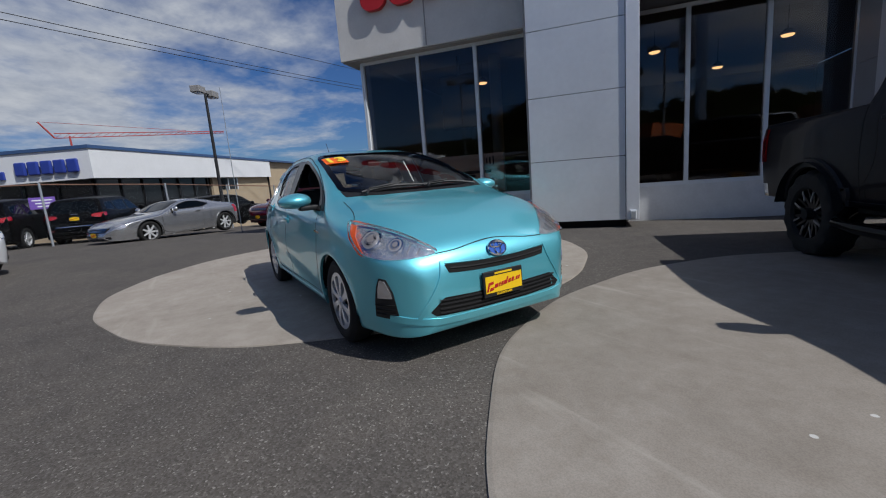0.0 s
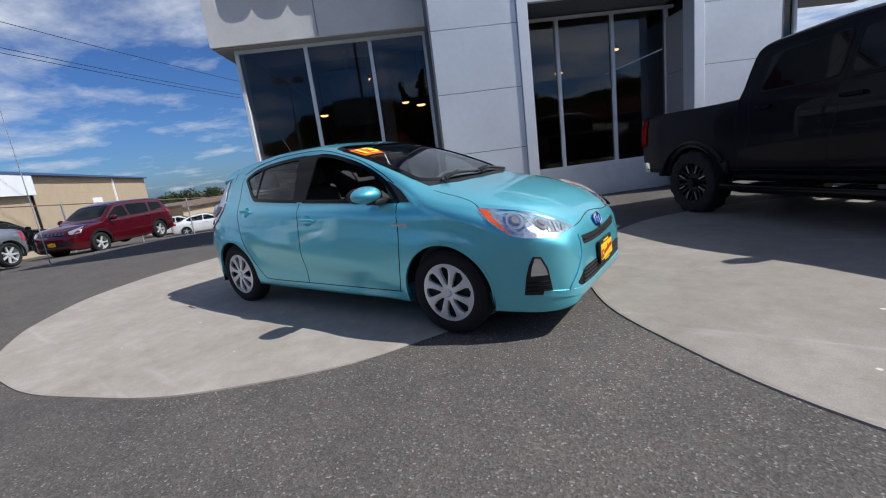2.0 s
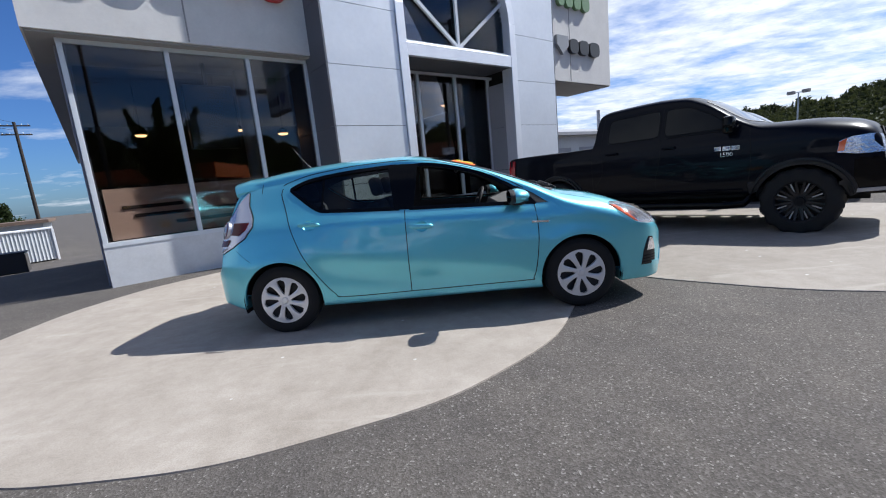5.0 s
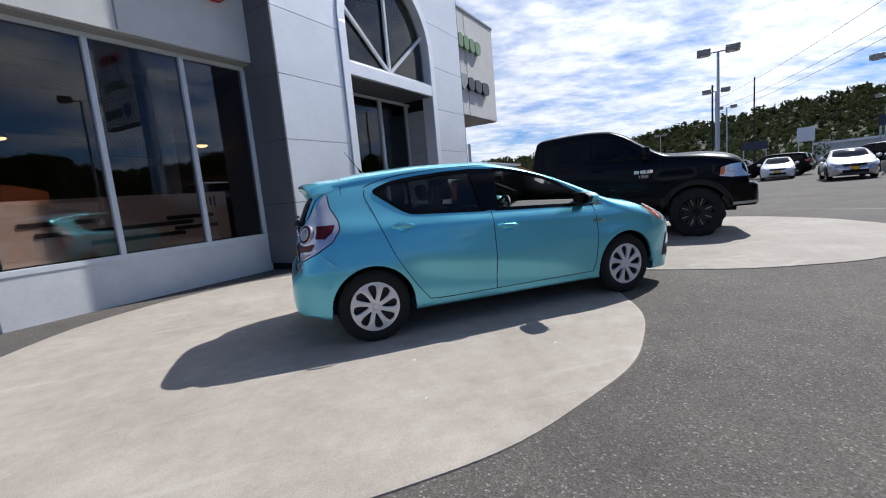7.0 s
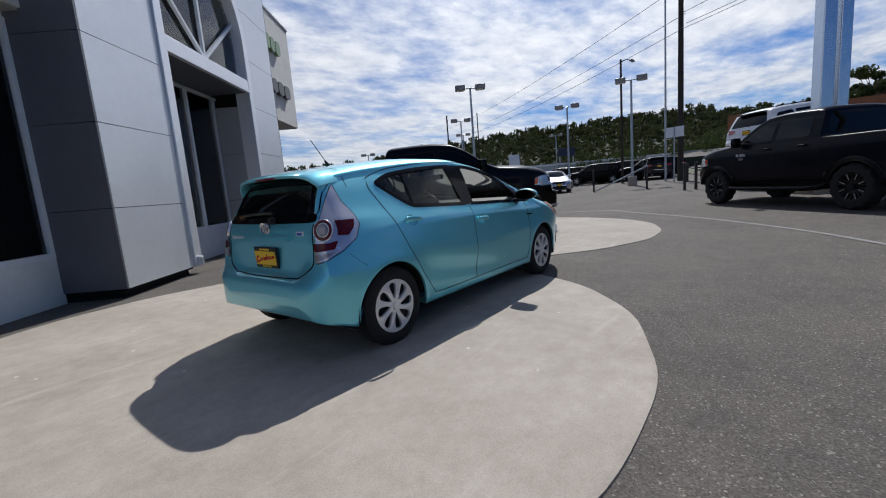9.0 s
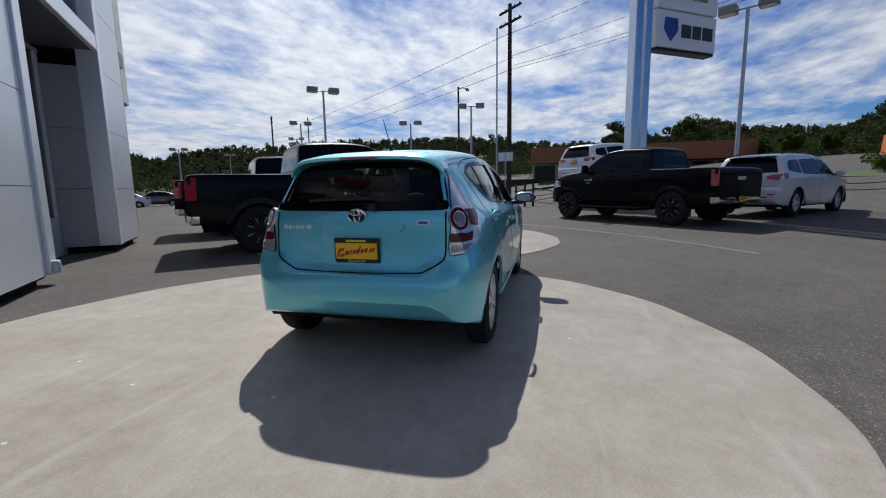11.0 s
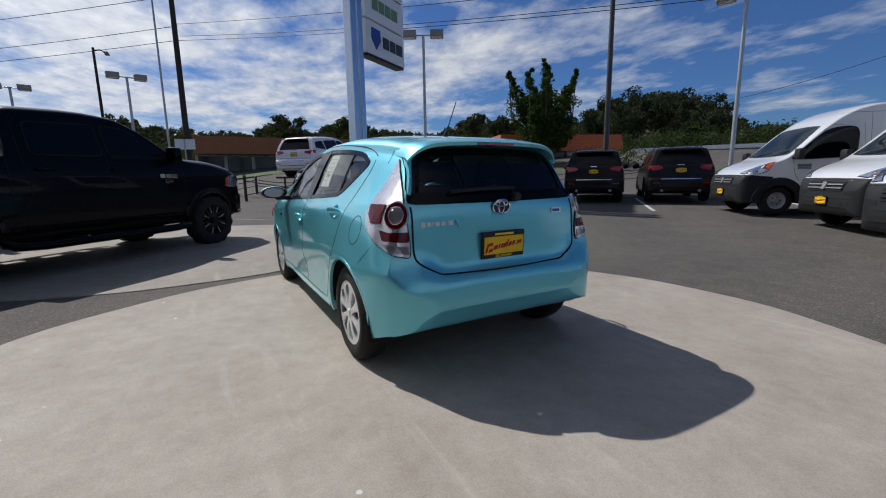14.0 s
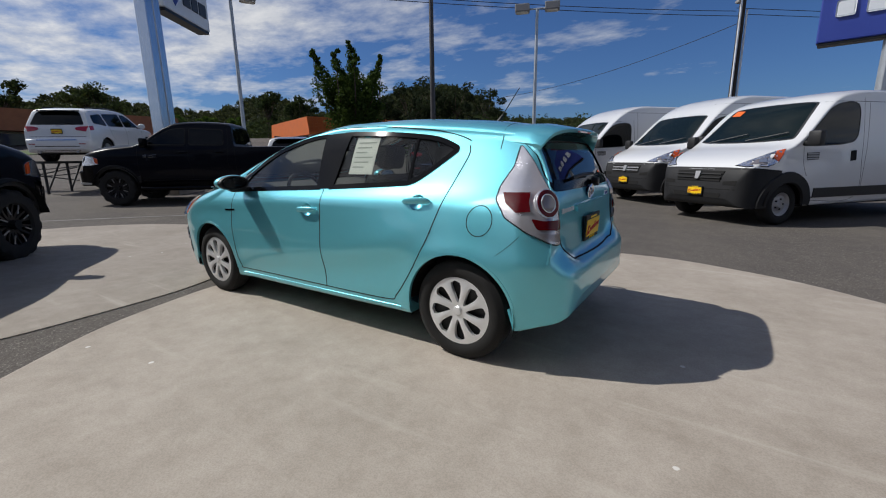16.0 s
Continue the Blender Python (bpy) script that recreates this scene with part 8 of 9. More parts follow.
# pylon sign
pd = Vector((0.581, -0.814))
A0 = Vector((12.98, -4.49))
py = thing("pylon_sign", "tall twin-post dealer sign with stacked pale brand panels", "sign", pose(A0.x, A0.y, ground_z(A0.x, A0.y), 0, 0, math.degrees(math.atan2(pd.y, pd.x))))
for x, w in ((-0.72, 0.34), (-0.28, 0.30)):
    part("post", boxm(x - w / 2, x + w / 2, -w / 2, w / 2, -0.3, 11.6, 0.02), SIGN_STEEL, py, "brushed steel post")
part("foot", boxm(-1.3, 0.3, -0.6, 0.6, -0.1, 0.25, 0.03), CONCRETE, py)
for k, (mt, kind) in enumerate(((SIGN_INK, "crest"), (SIGN_GREEN, "text"), (SIGN_RED, "text"), (SIGN_INK, "text"))):
    z0 = 5.78 + 1.30 * k
    cab = part("sign_panel", boxm(0, 2.9, -0.22, 0.22, z0, z0 + 1.24, 0.03), SIGN_WHITE, py, "pale sign panel with plain lettering shapes")
    for s in (-1, 1):
        y0, y1 = (-0.245, -0.222) if s < 0 else (0.222, 0.245)
        if kind == "crest":
            bm = bmesh.new()
            prism(bm, [(0.35, z0 + 1.0), (0.95, z0 + 1.0), (0.98, z0 + 0.6), (0.65, z0 + 0.22), (0.32, z0 + 0.6)], "y", y0, y1)
            part("emblem", bm, SIGN_BLUE, cab)
            cols = ((1.15, 1.62), (1.70, 2.12), (2.20, 2.70))
        else:
            cols = ((0.45, 0.85), (0.93, 1.33), (1.41, 1.81), (1.89, 2.35))
        for x0, x1 in cols:
            part("letter_block", boxm(x0, x1, y0, y1, z0 + 0.40, z0 + 0.84, 0.02), mt, cab)
part("sign_underside", boxm(0.05, 2.85, -0.2, 0.2, 5.68, 5.775), DARK_METAL, py)

bs = thing("roadside_sign", "large blue roadside sign with pale letter shapes on a post", "sign", pose(-6.6, -17.6, ground_z(-6.6, -17.6), 0, 0, -8))
part("board", boxm(-1.7, 2.0, -0.25, 0.25, 4.75, 7.2, 0.04), SIGN_BLUE, bs)
part("underside", boxm(-1.65, 1.95, -0.22, 0.22, 4.66, 4.745), DARK_METAL, bs)
bm = bmesh.new()
rod(bm, (0.15, 0, -0.3), (0.15, 0, 4.7), 0.16)
part("post", bm, GALV, bs)
for k in range(4):
    c = 1.35 - 0.75 * k
    bm = boxm(c - 0.25, c + 0.25, 0.25, 0.29, 5.5, 6.02, 0.06)
    part("letter_block", bm, SIGN_WHITE, bs)

# signs among the far lot
for x, y, w, h, z, mt, lb in ((44, 27, 2.2, 0.8, 2.6, SIGN_NAVY, "blue board on two posts among parked cars"), (52, 27, 1.5, 1.5, 3.0, SIGN_WHITE, "white square board on a post"), (39, 14, 1.6, 0.8, 2.9, SIGN_NAVY, "blue board on two posts among parked cars")):
    s = thing("lot_sign", lb, "sign", pose(x, y, ground_z(x, y), 0, 0, 120))
    part("board", boxm(-w / 2, w / 2, -0.05, 0.05, z, z + h), mt, s)
    for k in (-w / 2 + 0.1, w / 2 - 0.2):
        part("post", boxm(k, k + 0.1, -0.05, 0.05, -0.2, z), GALV, s)
    part("text_bar", boxm(-w * 0.35, w * 0.35, -0.07, -0.05, z + h * 0.4, z + h * 0.6), SIGN_WHITE if mt is SIGN_NAVY else SIGN_INK, s)
gs = thing("gate_sign", "small white notice on a thin galvanised mast", "sign", pose(26.2, 2.0, ground_z(26.2, 2.0), 0, 0, 70))
part("mast", boxm(-0.03, 0.03, 0.07, 0.13, -0.2, 3.3), GALV, gs)
nb = part("notice", boxm(-0.55, 0.55, 0.04, 0.07, 2.7, 3.3), SIGN_WHITE, gs)
for z in (2.85, 3.05):
    part("text_bar", boxm(-0.4, 0.4, 0.03, 0.04, z, z + 0.07), SIGN_INK, nb)


def gate_post(x, y, h, label):
    ob = thing("gate_post", label, "bollard", pose(x, y, ground_z(x, y), 0, 0, -68), "gate posts")
    part("post", boxm(-0.05, 0.05, -0.05, 0.05, -0.2, h, 0.012), BLACK_IRON, ob)
    part("cap", boxm(-0.06, 0.06, -0.06, 0.06, h, h + 0.025, 0.008), BLACK_IRON, ob)
    return ob


gp = gate_post(17.5, -0.27, 1.15, "black steel gate post, one of a pair, with sloping rail")
for z0, z1 in ((0.28, 0.85), (0.92, 0.35)):
    bm = bmesh.new()
    rod(bm, (0.05, 0, z0), (3.2, -0.25, z1), 0.022, seg=8)
    part("rail", bm, BLACK_IRON, gp)
gate_post(17.3, 0.12, 1.15, "black steel gate post, one of a pair, at the lot entrance")
gate_post(21.5, 5.4, 1.18, "black steel gate post at the foot of a lowered pole")
bar = thing("gate_barrier", "pale barrier pole leaning up from a gate post's foot", "barrier", pose(21.45, 5.25, ground_z(21.45, 5.25), 0, 0, -112))
bm = bmesh.new()
rod(bm, (0, 0, 0.05), (3.25, 0, 1.22), 0.04)
part("pole", bm, GALV, bar)
part("rest", boxm(3.17, 3.25, -0.04, 0.04, -0.2, 1.18, 0.01), BLACK_IRON, bar)


# bollards with slack chain
def chain_post(x, y, nx=None, ny=None):
    z = ground_z(x, y)
    b = thing("chain_bollard", "black steel bollard with slack chain at the lot's edge", "bollard", pose(x, y, z), "chain bollards")
    bm = bmesh.new()
    rod(bm, (0, 0, -0.2), (0, 0, 0.98), 0.07, seg=12)
    bmesh.ops.create_uvsphere(bm, u_segments=12, v_segments=6, radius=0.075, matrix=Matrix.Translation((0, 0, 0.98)))
    part("post", bm, BLACK_IRON, b, "", True)
    if nx is not None:
        e = Vector((nx - x, ny - y, ground_z(nx, ny) - z))
        for h, sag in ((0.85, 0.25), (0.5, 0.2)):
            bm = bmesh.new()
            pipe(bm, [e * (k / 12) + Vector((0, 0, h - sag * 4 * (k / 12) * (1 - k / 12))) for k in range(13)], 0.022, 5)
            part("chain", bm, BLACK_IRON, b)


row = [(25.2, 1.2), (23.6, -1.4), (22.4, -5.2), (21.2, -9.0), (20.0, -12.8), (18.6, -16.6), (15.6, -19.4), (12.4, -22.0), (9.0, -24.4)]
for a, b in zip(row, row[1:] + [None]):
    chain_post(*a, *(b or (None, None)))

# display ramp under the white car
rampz = ground_z(17.0, -3.75)
rp = thing("display_ramp", "black steel display ramp holding a white car", "ramp", pose(17.0, -3.75, rampz, 0, 0, -45))
for s in (-0.78, 0.78):
    bm = boxm(-2.3, 2.3, s - 0.22, s + 0.22, 1.02 - rampz + 0.14, 1.10 - rampz + 0.14)
    part("track", bm, BLACK_IRON, rp)
    for x in (-2.0, -0.8, 0.8, 2.0):
        bm = bmesh.new()
        rod(bm, (x, s, -0.1), (x, s, 1.16 - rampz), 0.04, seg=8)
        part("leg", bm, BLACK_IRON, rp)
        bm = bmesh.new()
        rod(bm, (x, s, 0.05), (x + 0.8, s, 1.16 - rampz), 0.03, seg=8)
        part("brace", bm, BLACK_IRON, rp)

# ---- neighbouring buildings ----
TAN = mat("tan_block_wall", (0.42, 0.33, 0.22), 0.85, vary=0.10, scale=1.5, bump=0.3, bump_scale=25)
WHITE_WALL = mat("white_painted_fascia", (0.74, 0.75, 0.76), 0.7, vary=0.05, scale=1)
BLUE_TRIM = mat("blue_roof_trim", (0.05, 0.10, 0.22), 0.5)
ORANGE_ROOF = mat("orange_metal_mansard", (0.56, 0.14, 0.035), 0.5, vary=0.12, scale=1.5)
BRICK = mat("rust_brick_wall", (0.30, 0.12, 0.06), 0.85, vary=0.15, scale=3)
DIM_GLASS = mat("dim_window_glass", (0.012, 0.014, 0.016), 0.06, coat=0.2, spec=0.3)
GREY_ROOF = mat("grey_felt_roof", (0.30, 0.31, 0.33), 0.8, vary=0.1, scale=1)
BROWN_ROOF = mat("brown_shed_roof", (0.16, 0.11, 0.08), 0.8, vary=0.15, scale=1)
CRANE_RED = mat("red_crane_steel", (0.42, 0.06, 0.05), 0.5)
PALE_GREY = mat("pale_grey_wall", (0.50, 0.52, 0.53), 0.8, vary=0.07, scale=1)

# showroom next door: long wall from the near corner
wd = Vector((-37.6, 24.75)).normalized()
nb = thing("neighbour_showroom", "low white and tan car showroom with blue roof trim", "building", pose(-19.6, -4.85, -0.5, 0, 0, math.degrees(math.atan2(wd.y, wd.x))))
H = 3.95
part("roof_trim", boxm(-0.4, 45, -0.4, 12.4, H, H + 0.14), BLUE_TRIM, nb)
part("fascia", boxm(-0.35, 17, -0.35, 12.3, H - 1.25, H - 0.002), WHITE_WALL, nb, "white painted fascia")
part("long_wall", boxm(9.0, 45, 0.0, 12, -2.0, H - 1.252), TAN, nb, "tan block wall")
part("upper_wall", boxm(17.002, 45, 0.0, 12, H - 1.25, H - 0.002), TAN, nb)
part("glazing", boxm(0.2, 8.998, 0.15, 11.8, 0.3, H - 1.252), DIM_GLASS, nb, "dark showroom glazing")
part("plinth", boxm(0.1, 8.998, 0.05, 11.9, -1.5, 0.298), TAN, nb)
for k in range(7):
    part("mullion", boxm(0.2 + 1.4 * k, 0.28 + 1.4 * k, 0.08, 0.149, 0.3, H - 1.252), DARK_METAL, nb)
for k in range(8):
    part("mullion", boxm(0.10, 0.199, 0.2 + 1.6 * k, 0.28 + 1.6 * k, 0.3, H - 1.252), DARK_METAL, nb)
wn = part("window", boxm(9.6, 12.0, -0.02, 0.0, H - 2.05, H - 1.30), DIM_GLASS, nb, "high grey framed window")
for x in (9.55, 10.75, 11.95):
    part("frame", boxm(x, x + 0.1, -0.06, -0.02, H - 2.1, H - 1.26), FRAME, wn)
part("door", boxm(27.0, 29.2, -0.04, 0.0, -0.3, 2.2), WHITE_WALL, nb, "white panel door")
part("downpipe", boxm(33, 33.15, -0.12, 0, -0.3, H), WHITE_WALL, nb)
part("downpipe", boxm(17.0, 17.1, -0.12, -0.002, -0.3, H), DARK_METAL, nb)
for k in range(5):
    part("sign_letter", boxm(-0.50, -0.352, 0.15 + 0.58 * k, 0.62 + 0.58 * k, H - 0.95, H - 0.38, 0.06), SIGN_BLUE, nb, "blue raised letter block")
for k in range(5):
    part("sign_letter", boxm(-0.45, -0.352, 3.5 + 0.34 * k, 3.74 + 0.34 * k, H - 1.05, H - 0.70, 0.03), SIGN_BLUE, nb)
bd = thing("fence_banner", "small purple banner with white lines on the fence", "banner", pose(-16.5, -6.0, 0.2, 0, 0, 108))
part("sheet", boxm(-0.36, 0.36, -0.02, 0.0, 0.88, 1.30), PURPLE, bd)
for z, w in ((0.95, 0.16), (1.06, 0.2), (1.17, 0.28)):
    part("text_bar", boxm(-w, w, -0.03, -0.021, z, z + 0.045), SIGN_WHITE, bd)

# chain fence
fn = thing("yard_fence", "chain-link yard fence with steel posts and rails", "fence", pose(0, 0, 0))
fl = [(-12.8, -13.0), (-14.0, -9.0), (-14.7, -5.6), (-16.6, -2.2), (-18.8, 0.2), (-20.4, 2.6), (-21.6, 5.6), (-22.8, 8.6), (-23.8, 10.9)]
for (x0, y0), (x1, y1) in zip(fl, fl[1:]):
    z0, z1 = ground_z(x0, y0), ground_z(x1, y1)
    bm = bmesh.new()
    rod(bm, (x0, y0, z0 - 0.2), (x0, y0, z0 + 2.1), 0.035, seg=8)
    part("post", bm, GALV, fn)
    bm = bmesh.new()
    rod(bm, (x0, y0, z0 + 2.05), (x1, y1, z1 + 2.05), 0.022, seg=6)
    part("rail", bm, mat("rusty_rail", (0.22, 0.12, 0.08), 0.7, 0.3, vary=0.2), fn)
    bm = bmesh.new()
    n = 26
    for k in range(-12, n + 12):
        for s in (1, -1):
            u0, u1 = k / n, (k + 12 * s) / n
            t0, t1 = 0.0, 1.0
            if s > 0:
                if u0 < 0:
                    t0 = -u0 / (u1 - u0)
                if u1 > 1:
                    t1 = (1 - u0) / (u1 - u0)
            else:
                if u0 > 1:
                    t0 = (u0 - 1) / (u0 - u1)
                if u1 < 0:
                    t1 = u0 / (u0 - u1)
            if t1 - t0 < 0.05 or t0 < 0 or t1 > 1:
                continue
            P = Vector((x0, y0, z0 + 0.05)).lerp(Vector((x1, y1, z1 + 0.05)), u0 + (u1 - u0) * t0) + Vector((0, 0, 2.0 * t0))
            Q = Vector((x0, y0, z0 + 0.05)).lerp(Vector((x1, y1, z1 + 0.05)), u0 + (u1 - u0) * t1) + Vector((0, 0, 2.0 * t1))
            pipe(bm, [P, Q], 0.0006, 3)
    tagged(part("chain_mesh", bm, GALV, fn), kind="stuff")

# far crane
cr = thing("tower_crane", "distant red crane jib against the sky", "crane", pose(0, 0, 0))
j0, j1 = Vector((4.15 - 147.7, -1.6 - 26, 18.6)), Vector((4.15 - 149.5, -1.6 + 13.5, 19.6))
ap = Vector((4.15 - 147, -1.6 - 28.6, 22.6))
bm = bmesh.new()
for h in (0, 1.2):
    rod(bm, j0 + Vector((0, 0, h)), j1 + Vector((0, 0, h * 0.4)), 0.11, seg=6)
for k in range(24):
    a, b = j0.lerp(j1, k / 24), j0.lerp(j1, (k + 1) / 24)
    rod(bm, a, b + Vector((0, 0, 1.2 - 0.8 * k / 24)), 0.045, seg=4)
part("jib", bm, CRANE_RED, cr)
bm = bmesh.new()
rod(bm, j0, ap, 0.2, seg=6)
rod(bm, ap, j0.lerp(j1, 0.75) + Vector((0, 0, 1)), 0.05, seg=4)
part("tie", bm, CRANE_RED, cr)
bm = bmesh.new()
rod(bm, j0 + Vector((0, 3, -19)), j0 + Vector((0, 3, 0.5)), 0.22, seg=6)
part("mast", bm, CRANE_RED, cr)

# orange-roofed shop over the road
P0, P1 = Vector((32.4, -26.8)), Vector((28.2, -38.0))
od = (P1 - P0).normalized()
oz = 2.35
oh = thing("orange_roofed_shop", "low shop with orange ribbed mansard roof and white piers", "building", pose(P0.x, P0.y, oz, 0, 0, math.degrees(math.atan2(od.y, od.x))))
L = (P1 - P0).length
bm = bmesh.new()
prism(bm, [(-0.8, 1.25), (-0.8, 1.45), (-0.35, 2.95), (12.35, 2.95), (12.8, 1.45), (12.8, 1.25)], "x", -0.8, L + 0.8)
part("mansard_roof", bm, ORANGE_ROOF, oh, "orange ribbed mansard roof")
for k in range(int(L / 0.45)):
    bm = bmesh.new()
    prism(bm, [(-0.80, 1.42), (-0.86, 1.42), (-0.41, 2.94), (-0.35, 2.94)], "x", 0.45 * k - 0.7, 0.45 * k - 0.64)
    part("roof_rib", bm, ORANGE_ROOF, oh)
for z in (1.72, 2.0, 2.28, 2.56, 2.84):
    y = -0.86 + (z - 1.42) * 0.3
    part("roof_batten", boxm(-0.8, L + 0.8, y, y + 0.06, z, z + 0.05), ORANGE_ROOF, oh)
part("glazing", boxm(0, L, 0.4, 12, -0.3, 1.248), DIM_GLASS, oh)
for k in range(6):
    part("pier", boxm(k * L / 5 - 0.4, k * L / 5 + 0.4, 0.1, 0.6, -0.6, 1.24), WHITE_WALL, oh)
part("fascia_board", boxm(0.6, 3.2, -0.92, -0.86, 1.05, 1.35), SIGN_WHITE, oh)
part("forecourt", boxm(-3, L + 3, -5, 0.1, -0.6, -0.05), CONCRETE, oh)

bb = thing("rust_brick_building", "long low rust-coloured building across the road", "building", pose(57, 1.6, 1.7, 0, 0, -92))
part("upper_band", boxm(0, 26, -2.2, 10, 2.55, 4.6), BRICK, bb)
part("wall", boxm(0, 26, 0.2, 10, -1.5, 2.548), mat("cream_wall", (0.5, 0.48, 0.42), 0.8, vary=0.08), bb)
for k in range(8):
    part("window", boxm(0.3 + 3.2 * k, 3.1 + 3.2 * k, 0.14, 0.2, 0.25, 2.35), DIM_GLASS, bb)
part("hedge_wall", boxm(-6, 9, -1.5, -0.6, -1.4, 0.5), mat("dark_hedge", (0.02, 0.03, 0.014), 0.9, vary=0.4, scale=6, bump=0.8, bump_scale=20), bb, "clipped dark hedge")
for x, y, w, d, h, z, a in ((23, -49, 16, 8, 1.5, 2.4, 27), (8, -52, 14, 8, 1.3, 3.1, -10), (94, 22, 46, 14, 1.7, 2.2, 100)):
    wb = thing("white_low_building", "long low white building with a flat roof", "building", pose(x, y, z, 0, 0, a), "low white buildings")
    part("wall", boxm(-w / 2, w / 2, -d / 2, d / 2, -3, h - 0.4), PALE_GREY, wb)
    part("roof_edge", boxm(-w / 2 - 0.3, w / 2 + 0.3, -d / 2 - 0.3, d / 2 + 0.3, h - 0.398, h), WHITE_WALL, wb)
    for k in range(5):
        part("window", boxm(-w * 0.4 + k * w * 0.18, -w * 0.4 + k * w * 0.18 + 1.4, -d / 2 - 0.03, -d / 2, h - 1.3, h - 0.6), DIM_GLASS, wb)

# workshop wing behind the showroom
wk = thing("workshop_wing", "low grey-roofed workshop beside the showroom", "building", FACE)
part("wall", boxm(13.5, 26, 9.6, 20, -0.4, 2.6), PALE_GREY, wk)
bm = bmesh.new()
prism(bm, [(9.2, 2.602), (9.2, 2.75), (14.5, 3.55), (20.4, 2.75), (20.4, 2.602)], "x", 13.1, 26.4)
part("roof", bm, GREY_ROOF, wk, "shallow grey felt roof")
bm = bmesh.new()
rod(bm, (21.0, 10.6, 2.8), (21.0, 10.6, 4.1), 0.10)
part("flue", bm, STEEL, wk)
for k in range(4):
    part("door", boxm(14.5 + 2.9 * k, 16.6 + 2.9 * k, 9.55, 9.6, -0.3, 2.0), SIDING, wk)

# sheds to the north-west
for x, y, w, d, h, a, mt in ((-48, 27, 34, 9, 2.2, 118, TAN), (-37.5, 31.0, 9, 6, 2.9, 130, PALE_GREY)):
    sd = thing("long_shed", "long low shed with a brown roof", "shed", pose(x, y, -2.0, 0, 0, a))
    part("wall", boxm(-w / 2, w / 2, -d / 2, d / 2, -2.0, h - 0.25), mt, sd)
    part("roof", boxm(-w / 2 - 0.4, w / 2 + 0.4, -d / 2 - 0.4, d / 2 + 0.4, h - 0.248, h), BROWN_ROOF, sd)
    for k in range(5):
        part("bay_door", boxm(-w * 0.42 + k * w * 0.18, -w * 0.42 + k * w * 0.18 + 1.6, d / 2, d / 2 + 0.04, -0.2, h - 0.5), WHITE_WALL, sd)
db = thing("waste_container", "dark steel waste container beside the showroom", "container", pose(-22.0, 16.2, ground_z(-22.0, 16.2), 0, 0, 40))
part("body", boxm(-0.9, 0.9, -0.6, 0.6, 0.08, 1.05, 0.04), GREY_PAINT, db)
part("lid", boxm(-0.95, 0.95, -0.65, 0.65, 1.052, 1.12, 0.02), PLASTIC, db)
# corrugated box container behind the van
cx = thing("storage_container", "pale corrugated steel storage container", "container", pose(-31.5, 24.8, ground_z(-31.5, 24.8), 0, 0, 48))
bm = bmesh.new()
outline = []
for k in range(30):
    outline += [(-3.0 + 0.2 * k, -1.2), (-2.95 + 0.2 * k, -1.16), (-2.87 + 0.2 * k, -1.16), (-2.82 + 0.2 * k, -1.2)]
prism(bm, outline + [(3.0, 1.2), (-3.0, 1.2)], "z", 0.12, 2.3)
part("body", bm, PALE_GREY, cx)
part("roof_rim", boxm(-3.05, 3.05, -1.25, 1.25, 2.302, 2.42, 0.02), WHITE_WALL, cx)
for x in (-3.0, 3.0):
    for y in (-1.2, 1.2):
        part("corner_post", boxm(x - 0.07, x + 0.07, y - 0.07, y + 0.07, -0.1, 2.30, 0.01), WHITE_WALL, cx)

# more parked cars, far off
copy_thing(sedan_s, on_lot(24.4, 9.2, 214))
copy_thing(sedan_w, on_lot(-31.5, 13.6, 62))
copy_thing(sedan_w, on_lot(-35.5, 13.4, 58))
copy_thing(sedan_s, on_lot(-34.0, 17.6, 60))
for x, y, a in ((41.5, 12.5, 200), (38.5, 8.8, 200), (44.5, 15.8, 200), (56, 30, 190), (60, 20, 190), (62, 36, 195), (66, 27, 195)):
    copy_thing(sedan_g, on_lot(x, y, a))
for x, y, a in ((29.8, 15.8, 212), (54, 40, 200), (70, 33, 195), (50, 10, 200), (47, 36, 205)):
    copy_thing(sedan_w, on_lot(x, y, a))
for x, y, a in ((34.5, 9.8, 112), (36.5, 8.2, 110), (38.5, 11.5, 112), (36.8, 14.0, 110), (35.5, 5.6, 108), (40.5, 14.5, 112), (33.5, 18.5, 112), (38.5, 6.2, 108), (47, 18.5, 110), (44, 6.5, 110), (53, 15, 100), (49, 27, 110), (58, 12, 100), (63, 16, 100), (41, 28, 110)):
    copy_thing(suv_k, on_lot(x, y, a))
for x, y, a in ((35, 5.0, 20), (56, 22, 100), (44, 40, 100)):
    copy_thing(suv_a, on_lot(x, y, a))

for k in range(9):
    x, y = 33.5 - 2.0 * k, 33.0 + 1.8 * k
    copy_thing((sedan_w, sedan_s, sedan_g)[k % 3], on_lot(x, y, 132))

